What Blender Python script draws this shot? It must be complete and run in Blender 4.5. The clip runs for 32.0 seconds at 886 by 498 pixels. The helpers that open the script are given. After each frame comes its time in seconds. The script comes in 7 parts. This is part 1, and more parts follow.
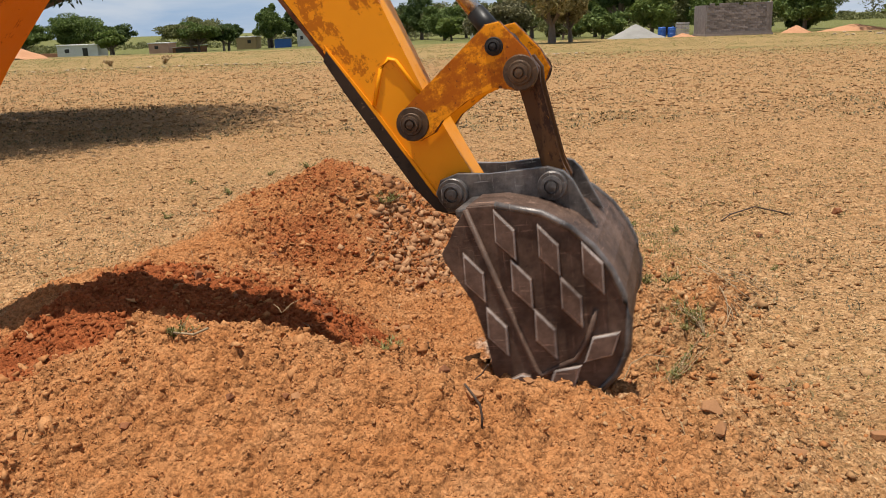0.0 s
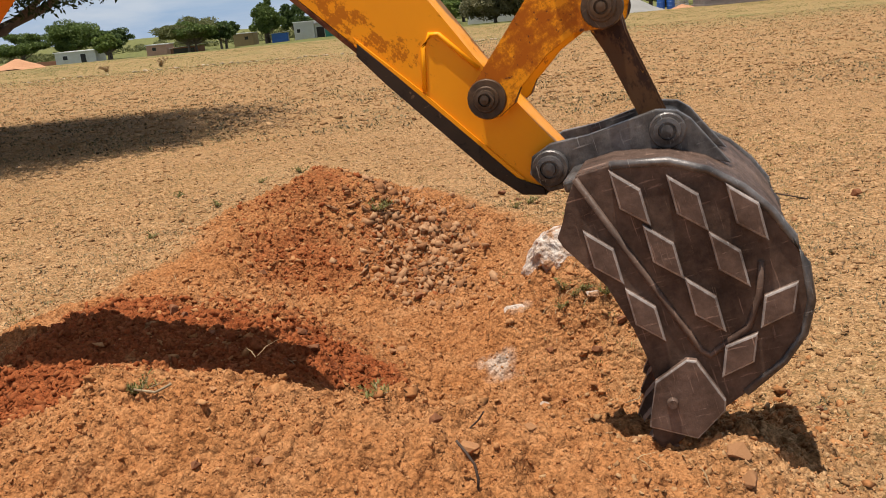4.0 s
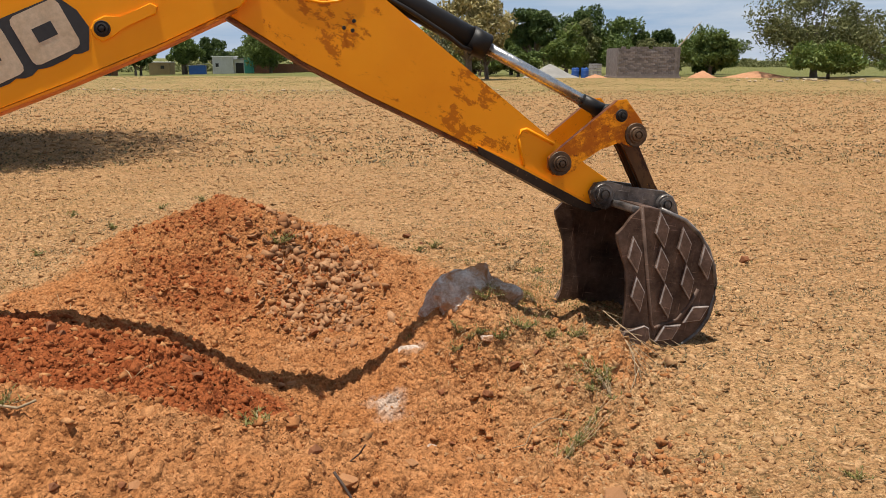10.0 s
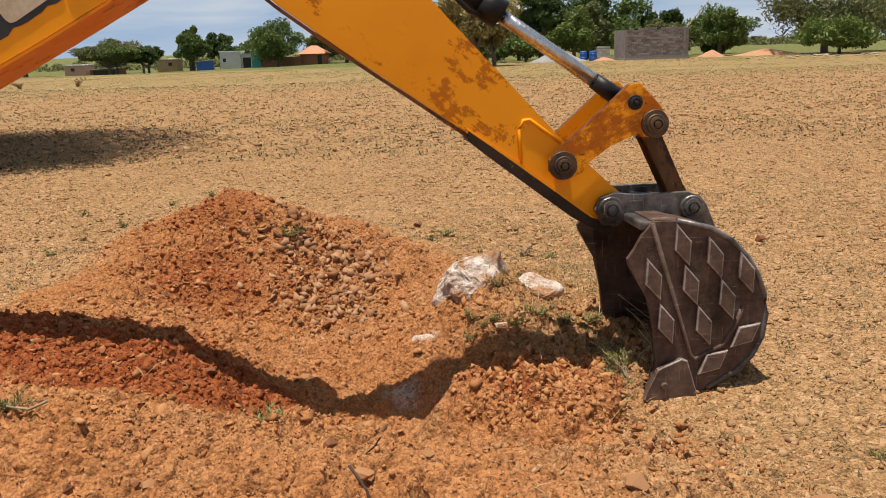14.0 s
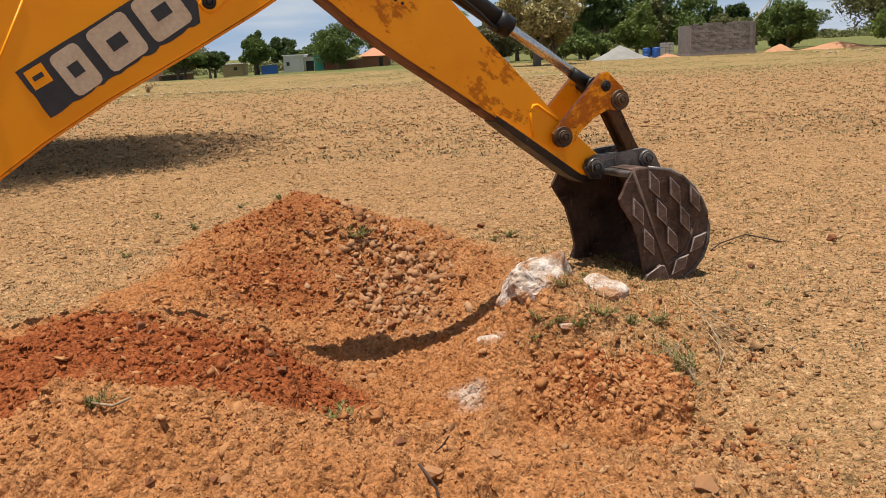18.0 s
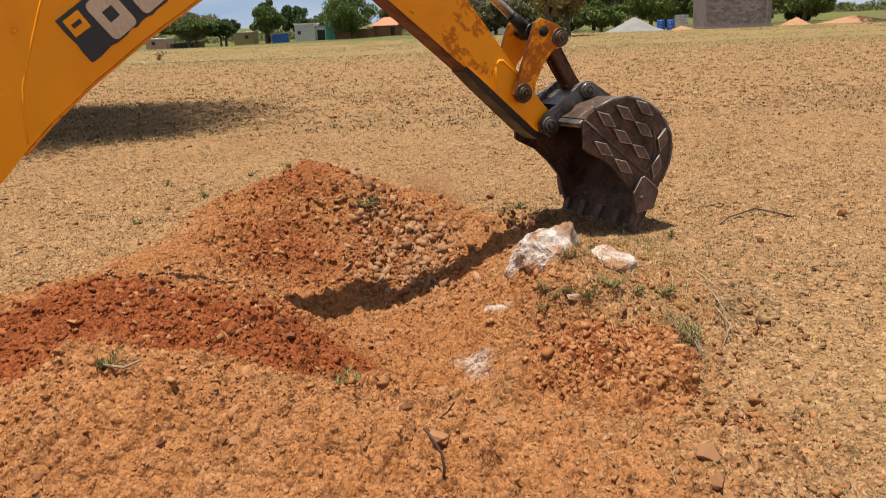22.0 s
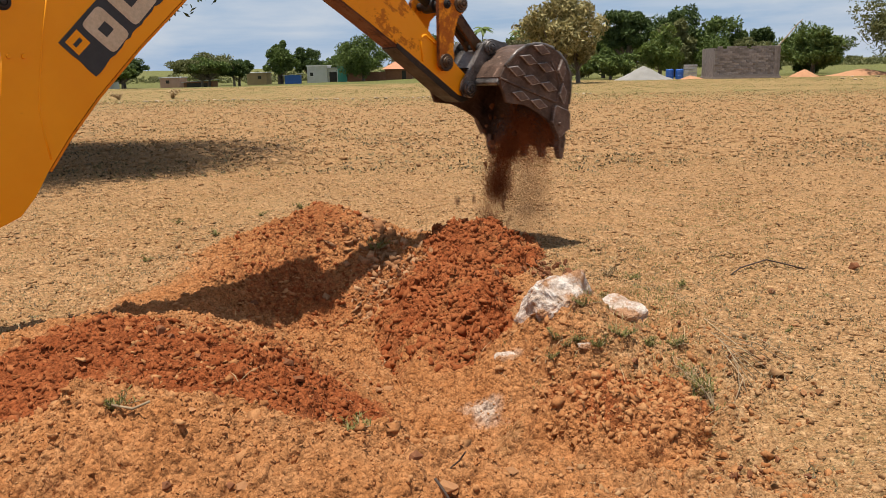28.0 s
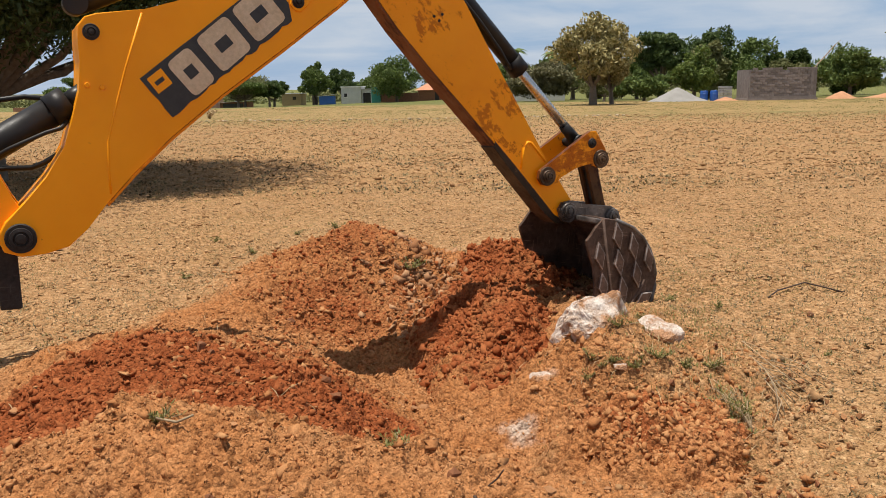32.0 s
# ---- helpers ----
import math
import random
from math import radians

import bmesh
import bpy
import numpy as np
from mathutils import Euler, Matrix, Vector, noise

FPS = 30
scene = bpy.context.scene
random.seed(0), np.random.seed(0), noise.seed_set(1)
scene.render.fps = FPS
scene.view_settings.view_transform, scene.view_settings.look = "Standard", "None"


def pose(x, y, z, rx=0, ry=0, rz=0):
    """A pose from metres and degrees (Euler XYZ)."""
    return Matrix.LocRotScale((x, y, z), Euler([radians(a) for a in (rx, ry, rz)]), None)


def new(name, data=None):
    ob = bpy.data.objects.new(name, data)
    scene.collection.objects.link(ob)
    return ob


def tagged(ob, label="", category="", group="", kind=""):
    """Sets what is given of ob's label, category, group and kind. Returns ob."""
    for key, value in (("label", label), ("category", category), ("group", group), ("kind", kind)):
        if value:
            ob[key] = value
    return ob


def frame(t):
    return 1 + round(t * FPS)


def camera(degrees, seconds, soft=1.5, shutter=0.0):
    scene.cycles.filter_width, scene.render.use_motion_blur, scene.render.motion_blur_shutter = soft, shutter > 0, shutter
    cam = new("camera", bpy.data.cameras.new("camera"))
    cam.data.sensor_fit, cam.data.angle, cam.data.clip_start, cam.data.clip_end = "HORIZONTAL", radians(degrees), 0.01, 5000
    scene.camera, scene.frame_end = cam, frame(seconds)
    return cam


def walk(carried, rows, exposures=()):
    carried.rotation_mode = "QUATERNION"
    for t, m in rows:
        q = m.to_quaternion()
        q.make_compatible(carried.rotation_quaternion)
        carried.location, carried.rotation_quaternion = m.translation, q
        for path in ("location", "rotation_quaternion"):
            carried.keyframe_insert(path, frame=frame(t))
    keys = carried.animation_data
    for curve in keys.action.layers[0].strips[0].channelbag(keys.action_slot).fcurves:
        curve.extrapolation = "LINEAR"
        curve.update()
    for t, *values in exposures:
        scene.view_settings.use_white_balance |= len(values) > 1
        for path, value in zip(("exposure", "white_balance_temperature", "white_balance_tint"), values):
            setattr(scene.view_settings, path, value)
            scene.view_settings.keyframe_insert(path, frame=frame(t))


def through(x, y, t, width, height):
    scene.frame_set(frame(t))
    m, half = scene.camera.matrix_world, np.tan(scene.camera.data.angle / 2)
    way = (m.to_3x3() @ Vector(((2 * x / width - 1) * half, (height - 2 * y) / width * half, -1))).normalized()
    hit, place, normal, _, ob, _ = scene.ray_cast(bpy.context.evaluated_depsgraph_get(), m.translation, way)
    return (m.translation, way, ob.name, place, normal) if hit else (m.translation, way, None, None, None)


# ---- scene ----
EXPOSURES = [(0.0, 0.30), (32.0, 0.30)]
cam = camera(54.13, 32.0, soft=0.35, shutter=0.4)
# seconds, eye x, y, z, yaw, pitch, roll
ROWS = [
    (0.0, -0.136, -0.405, 1.606, 0.71, -14.45, -1.9),
    (0.5, -0.153, -0.313, 1.592, 1.01, -14.66, -0.58),
    (1.0, -0.055, -0.224, 1.611, 1.03, -14.3, -0.6),
    (1.5, -0.017, -0.158, 1.622, 0.71, -14.65, -3.1),
    (2.0, -0.007, -0.15, 1.67, 0.59, -13.77, -4.2),
    (2.5, 0.0, -0.126, 1.648, -0.27, -14.06, -3.4),
    (4.5, -0.051, 0.006, 1.672, 1.79, -15.52, -5.63),
    (5.0, -0.057, 0.005, 1.668, 1.59, -14.7, -5.29),
    (5.5, -0.05, -0.002, 1.669, 1.51, -13.34, -4.07),
    (6.0, -0.042, -0.016, 1.664, 1.53, -12.9, -2.53),
    (6.5, -0.034, -0.032, 1.665, 1.3, -12.9, -2.38),
    (7.0, -0.024, -0.027, 1.652, -0.93, -12.97, -2.16),
    (7.5, -0.026, -0.03, 1.651, -1.14, -12.91, -2.12),
    (8.0, -0.023, -0.022, 1.649, -2.06, -12.89, -1.92),
    (8.5, -0.022, -0.028, 1.623, -2.76, -12.59, -0.36),
    (9.0, -0.006, -0.004, 1.606, -4.36, -12.46, 0.13),
    (9.5, 0.003, -0.002, 1.603, -4.86, -12.44, 0.21),
    (10.0, 0.0, 0.0, 1.6, -5.02, -12.39, 0.26),
    (10.5, -0.001, 0.007, 1.596, -5.07, -12.33, 0.23),
    (11.0, -0.0, 0.008, 1.592, -5.06, -12.29, 0.11),
    (11.5, 0.003, 0.001, 1.591, -5.05, -11.89, -0.09),
    (12.0, 0.005, 0.014, 1.602, -4.57, -10.12, -1.2),
    (12.5, 0.009, 0.031, 1.595, -4.12, -11.38, -1.34),
    (13.0, 0.013, 0.041, 1.587, -4.13, -12.29, -1.51),
    (13.5, 0.016, 0.05, 1.585, -4.16, -12.81, -1.48),
    (14.0, 0.012, 0.048, 1.585, -4.14, -13.14, -1.64),
    (14.5, 0.008, 0.031, 1.582, -3.9, -13.78, -1.64),
    (15.0, -0.001, -0.003, 1.593, -1.43, -13.27, -2.38),
    (15.5, 0.0, -0.001, 1.581, -0.95, -13.11, -1.81),
    (17.5, -0.004, 0.013, 1.599, -0.03, -13.0, -2.82),
    (18.0, -0.008, 0.012, 1.601, 0.01, -12.98, -2.79),
    (18.5, -0.008, 0.011, 1.598, -0.01, -12.95, -2.43),
    (19.0, -0.008, 0.011, 1.593, 0.01, -13.23, -2.16),
    (19.5, -0.008, 0.0, 1.589, 0.13, -13.67, -2.13),
    (20.0, -0.006, -0.008, 1.594, 0.64, -13.61, -2.29),
    (20.5, -0.006, -0.014, 1.592, 0.76, -13.56, -2.29),
    (21.0, -0.006, -0.007, 1.587, 0.76, -13.55, -2.19),
    (21.5, -0.001, -0.01, 1.592, 0.72, -13.46, -2.13),
    (22.0, -0.003, -0.009, 1.593, 0.74, -14.81, -2.24),
    (22.5, -0.001, 0.002, 1.579, -0.06, -16.73, -2.3),
    (23.0, 0.001, 0.0, 1.58, -0.61, -16.63, -2.18),
    (23.5, -0.007, -0.011, 1.589, -0.57, -15.96, -2.0),
    (24.0, -0.01, -0.022, 1.592, -0.57, -15.39, -1.68),
    (24.5, -0.014, -0.036, 1.596, -0.35, -14.83, -1.51),
    (25.0, -0.013, -0.027, 1.589, -0.11, -14.56, -1.22),
    (25.5, -0.008, -0.017, 1.585, -0.16, -14.51, -1.16),
    (27.5, -0.028, -0.0, 1.588, 1.16, -12.65, -0.94),
    (28.0, -0.031, 0.004, 1.607, 1.08, -12.01, -1.05),
    (28.5, -0.043, -0.001, 1.607, 1.22, -11.48, -1.2),
    (29.0, -0.049, -0.028, 1.604, 2.45, -10.56, -0.8),
    (29.5, -0.046, -0.004, 1.598, 2.37, -10.57, -0.76),
    (30.0, -0.043, -0.006, 1.598, 2.44, -10.52, -0.87),
    (30.5, -0.048, -0.019, 1.603, 2.52, -10.78, -1.1),
    (31.0, -0.053, -0.036, 1.603, 2.8, -10.75, -1.1),
    (31.5, -0.051, -0.038, 1.603, 3.18, -10.71, -1.05),
    (32.0, -0.058, -0.034, 1.61, 3.17, -10.63, -0.98),
]
walk(cam, [(t, pose(x, y, z, 0, 0, yaw) @ pose(0, 0, 0, 90 + pitch) @ pose(0, 0, 0, 0, 0, roll))
           for t, x, y, z, yaw, pitch, roll in ROWS], exposures=EXPOSURES)

# ---- world, sun ----
SUN = Vector((0.12, 0.06, -1.0)).normalized()      # the way the sunlight travels
world = bpy.data.worlds.new("sky")
scene.world = world
world.use_nodes = True
wn, wl = world.node_tree.nodes, world.node_tree.links
bg = wn["Background"]
sky = wn.new("ShaderNodeTexSky")
sky.sky_type = 'NISHITA'
sky.sun_disc = False
sky.sun_elevation = math.asin(-SUN.z)
sky.sun_rotation = math.atan2(-SUN.x, -SUN.y)
sky.air_density, sky.dust_density, sky.ozone_density = 1.0, 0.4, 2.0
# pale haze towards the horizon, and broken bands of thin cloud
tc = wn.new("ShaderNodeTexCoord")
sep = wn.new("ShaderNodeSeparateXYZ")
wl.new(tc.outputs["Generated"], sep.inputs[0])
low = wn.new("ShaderNodeMapRange")
low.inputs["From Min"].default_value, low.inputs["From Max"].default_value = 0.0, 0.55
low.inputs["To Min"].default_value, low.inputs["To Max"].default_value = 0.9, 0.0
wl.new(sep.outputs["Z"], low.inputs["Value"])
hz = wn.new("ShaderNodeMix")
hz.data_type = 'RGBA'
hz.inputs["B"].default_value = (4.4, 6.3, 9.2, 1)
wl.new(low.outputs["Result"], hz.inputs["Factor"])
wl.new(sky.outputs["Color"], hz.inputs["A"])
mp = wn.new("ShaderNodeMapping")
mp.inputs["Scale"].default_value = (2.4, 2.4, 13.0)
wl.new(tc.outputs["Generated"], mp.inputs["Vector"])
cn = wn.new("ShaderNodeTexNoise")
cn.inputs["Scale"].default_value = 2.2
cn.inputs["Detail"].default_value = 9.0
cn.inputs["Roughness"].default_value = 0.55
cn.inputs["Distortion"].default_value = 0.3
wl.new(mp.outputs["Vector"], cn.inputs["Vector"])
cr = wn.new("ShaderNodeValToRGB")
cr.color_ramp.elements[0].position = 0.36
cr.color_ramp.elements[1].position = 0.60
cr.color_ramp.elements[0].color = (0.05, 0.05, 0.05, 1)
cr.color_ramp.elements[1].color = (0.9, 0.9, 0.9, 1)
wl.new(cn.outputs["Fac"], cr.inputs["Fac"])
mx = wn.new("ShaderNodeMix")
mx.data_type = 'RGBA'
mx.inputs["B"].default_value = (7.6, 8.4, 9.5, 1)
wl.new(cr.outputs["Color"], mx.inputs["Factor"])
wl.new(hz.outputs["Result"], mx.inputs["A"])
wl.new(mx.outputs["Result"], bg.inputs["Color"])
bg.inputs["Strength"].default_value = 0.060
sun = new("sun", bpy.data.lights.new("sun", 'SUN'))
sun.data.energy, sun.data.angle, sun.data.color = 5.0, radians(0.53), (1.0, 0.94, 0.85)
sun.rotation_mode = "QUATERNION"
sun.rotation_quaternion = SUN.to_track_quat("-Z", "Y")


# ---- materials ----
def material(name, rough=0.8, metal=0.0):
    m = bpy.data.materials.new(name)
    m.use_nodes = True
    b = m.node_tree.nodes["Principled BSDF"]
    b.inputs["Roughness"].default_value = rough
    b.inputs["Metallic"].default_value = metal
    return m, m.node_tree.nodes, m.node_tree.links, b


def noise_tex(n, l, scale, detail=6.0, rough=0.6, vec=None, kind="noise"):
    t = n.new("ShaderNodeTexNoise" if kind == "noise" else "ShaderNodeTexVoronoi")
    t.inputs["Scale"].default_value = scale
    t.inputs["Detail"].default_value = detail
    t.inputs["Roughness"].default_value = rough
    if vec is not None:
        l.new(vec, t.inputs["Vector"])
    return t


def ramp(n, l, fac, stops):
    r = n.new("ShaderNodeValToRGB")
    e = r.color_ramp.elements
    while len(e) < len(stops):
        e.new(0.5)
    for k, (p, c) in enumerate(stops):
        e[k].position, e[k].color = p, (*c, 1) if len(c) == 3 else c
    l.new(fac, r.inputs["Fac"])
    return r.outputs["Color"]


def mixed(n, l, fac, a, b, how='MIX'):
    m = n.new("ShaderNodeMix")
    m.data_type, m.blend_type = 'RGBA', how
    for key, v in (("Factor", fac), ("A", a), ("B", b)):
        if hasattr(v, "links"):
            l.new(v, m.inputs[key])
        elif key == "Factor":
            m.inputs[key].default_value = v
        else:
            m.inputs[key].default_value = (*v, 1)
    return m.outputs["Result"]


def bump(n, l, b, height, strength, dist, last=None, invert=False):
    k = n.new("ShaderNodeBump")
    k.invert = invert
    k.inputs["Strength"].default_value = strength
    k.inputs["Distance"].default_value = dist
    l.new(height, k.inputs["Height"])
    if last is not None:
        l.new(last, k.inputs["Normal"])
    l.new(k.outputs["Normal"], b.inputs["Normal"])
    return k.outputs["Normal"]


def coords(n, kind="Object"):
    return n.new("ShaderNodeTexCoord").outputs[kind]


def simple(name, c0, c1, scale=8.0, rough=0.8, metal=0.0, relief=0.3, dist=0.01, fine=60.0, vary=0.25):
    """A surface with grain at two scales between two colours, and a random shift from piece to piece."""
    m, n, l, b = material(name, rough, metal)
    v = coords(n)
    big, small = noise_tex(n, l, scale, vec=v), noise_tex(n, l, fine, 4.0, vec=v)
    col = mixed(n, l, ramp(n, l, big.outputs["Fac"], [(0.3, (0, 0, 0)), (0.7, (1, 1, 1))]), c0, c1)
    col = mixed(n, l, 0.35, col, ramp(n, l, small.outputs["Fac"], [(0.3, (0.25, 0.25, 0.25)), (0.75, (1, 1, 1))]), 'MULTIPLY')
    info = n.new("ShaderNodeObjectInfo")
    shade = n.new("ShaderNodeMapRange")
    shade.inputs["To Min"].default_value, shade.inputs["To Max"].default_value = 1 - vary, 1 + vary
    l.new(info.outputs["Random"], shade.inputs["Value"])
    hsv = n.new("ShaderNodeHueSaturation")
    l.new(shade.outputs["Result"], hsv.inputs["Value"])
    l.new(col, hsv.inputs["Color"])
    l.new(hsv.outputs["Color"], b.inputs["Base Color"])
    if relief:
        bump(n, l, b, small.outputs["Fac"], relief, dist)
    return m


def soil_material(name):
    """Dry tan field crust that turns to orange dug earth and to moist red earth, as told by the soil attribute."""
    m, n, l, b = material(name, 0.95)
    b.inputs["Specular IOR Level"].default_value = 0.12
    v = coords(n)
    big = noise_tex(n, l, 0.55, 5, vec=v)
    mid = noise_tex(n, l, 6.0, 9, 0.72, vec=v)
    lump = noise_tex(n, l, 19.0, 4, 0.6, vec=v)
    fine = noise_tex(n, l, 85.0, 6, 0.75, vec=v)
    dustn = noise_tex(n, l, 2.4, 6, 0.65, vec=v)
    cell = n.new("ShaderNodeTexVoronoi")
    cell.inputs["Scale"].default_value = 105.0
    l.new(v, cell.inputs["Vector"])
    clump = n.new("ShaderNodeTexVoronoi")
    clump.inputs["Scale"].default_value = 34.0
    bent = mixed(n, l, 0.035, v, lump.outputs["Color"], 'ADD')
    l.new(bent, clump.inputs["Vector"])
    field = mixed(n, l, ramp(n, l, big.outputs["Fac"], [(0.35, (0, 0, 0)), (0.65, (1, 1, 1))]), (0.357, 0.197, 0.088), (0.418, 0.244, 0.116))
    field = mixed(n, l, ramp(n, l, mid.outputs["Fac"], [(0.40, (0, 0, 0)), (0.66, (0.8, 0.8, 0.8))]), field, (0.274, 0.146, 0.059))
    field = mixed(n, l, ramp(n, l, lump.outputs["Fac"], [(0.52, (0, 0, 0)), (0.66, (1, 1, 1))]), field, (0.486, 0.296, 0.148))
    # flecks of dry litter
    fleck = noise_tex(n, l, 30.0, 3, 0.6, vec=v)
    field = mixed(n, l, ramp(n, l, fleck.outputs["Fac"], [(0.56, (0, 0, 0)), (0.61, (0.7, 0.7, 0.7))]), field, (0.13, 0.085, 0.036))
    # dug earth: orange, with paler dried dust lying in patches
    dug = mixed(n, l, ramp(n, l, mid.outputs["Fac"], [(0.33, (0, 0, 0)), (0.68, (1, 1, 1))]), (0.325, 0.129, 0.043), (0.405, 0.186, 0.073))
    dug = mixed(n, l, ramp(n, l, dustn.outputs["Fac"], [(0.50, (0, 0, 0)), (0.64, (0.5, 0.5, 0.5))]), dug, (0.41, 0.208, 0.092))
    red = mixed(n, l, ramp(n, l, mid.outputs["Fac"], [(0.35, (0, 0, 0)), (0.7, (1, 1, 1))]), (0.223, 0.055, 0.016), (0.31, 0.096, 0.032))
    attr = n.new("ShaderNodeAttribute")
    attr.attribute_name = "soil"
    jit = n.new("ShaderNodeMath")
    jit.operation = 'MULTIPLY_ADD'
    jit.inputs[1].default_value, jit.inputs[2].default_value = 0.5, -0.25
    l.new(mid.outputs["Fac"], jit.inputs[0])
    add = n.new("ShaderNodeMath")
    l.new(attr.outputs["Fac"], add.inputs[0])
    l.new(jit.outputs[0], add.inputs[1])
    col = mixed(n, l, ramp(n, l, add.outputs[0], [(0.18, (0, 0, 0)), (0.42, (1, 1, 1))]), field, dug)
    col = mixed(n, l, ramp(n, l, add.outputs[0], [(0.62, (0, 0, 0)), (0.84, (1, 1, 1))]), col, red)
    # white weathered mineral smears
    wh = n.new("ShaderNodeAttribute")
    wh.attribute_name = "chalk"
    col = mixed(n, l, ramp(n, l, wh.outputs["Fac"], [(0.35, (0, 0, 0)), (0.9, (0.75, 0.75, 0.75))]), col, (0.475, 0.396, 0.324))
    # thin far grass that greens the field's margin
    gr = n.new("ShaderNodeAttribute")
    gr.attribute_name = "green"
    gm = n.new("ShaderNodeMath")
    gm.operation = 'MULTIPLY'
    l.new(gr.outputs["Fac"], gm.inputs[0])
    l.new(ramp(n, l, mid.outputs["Fac"], [(0.35, (0.25, 0.25, 0.25)), (0.62, (1, 1, 1))]), gm.inputs[1])
    col = mixed(n, l, gm.outputs[0], col, (0.25, 0.205, 0.082))
    col = mixed(n, l, ramp(n, l, gr.outputs["Fac"], [(0.80, (0, 0, 0)), (0.97, (0.92, 0.92, 0.92))]), col, (0.13, 0.14, 0.044))
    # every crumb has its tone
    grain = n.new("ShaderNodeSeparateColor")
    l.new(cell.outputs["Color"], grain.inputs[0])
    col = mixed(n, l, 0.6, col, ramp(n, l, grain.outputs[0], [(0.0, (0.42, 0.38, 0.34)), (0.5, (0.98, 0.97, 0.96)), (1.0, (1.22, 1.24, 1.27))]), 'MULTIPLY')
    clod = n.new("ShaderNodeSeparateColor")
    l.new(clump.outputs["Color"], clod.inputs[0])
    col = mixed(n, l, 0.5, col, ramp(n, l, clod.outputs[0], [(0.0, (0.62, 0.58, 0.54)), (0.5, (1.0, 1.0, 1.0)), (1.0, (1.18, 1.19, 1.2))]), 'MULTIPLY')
    # low spots of the fine noise darkened, as shade in the crevices between grains
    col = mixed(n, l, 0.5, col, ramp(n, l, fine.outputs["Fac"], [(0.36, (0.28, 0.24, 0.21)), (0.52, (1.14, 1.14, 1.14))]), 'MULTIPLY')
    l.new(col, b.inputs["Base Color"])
    k = bump(n, l, b, lump.outputs["Fac"], 0.6, 0.014)
    k = bump(n, l, b, clump.outputs["Distance"], 0.75, 0.022, k, True)
    k = bump(n, l, b, cell.outputs["Distance"], 0.6, 0.004, k, True)
    bump(n, l, b, fine.outputs["Fac"], 0.7, 0.006, k)
    return m


def clod_material(name, c0, c1):
    """Loose crumbs joined in one mesh: each island has a tone of its own."""
    m, n, l, b = material(name, 0.95)
    b.inputs["Specular IOR Level"].default_value = 0.12
    geo = n.new("ShaderNodeNewGeometry")
    fine = noise_tex(n, l, 130.0, 5, 0.75, vec=coords(n))
    col = mixed(n, l, geo.outputs["Random Per Island"], c0, c1)
    col = mixed(n, l, 0.45, col, ramp(n, l, fine.outputs["Fac"], [(0.34, (0.3, 0.28, 0.25)), (0.6, (1.08, 1.08, 1.08))]), 'MULTIPLY')
    l.new(col, b.inputs["Base Color"])
    return m


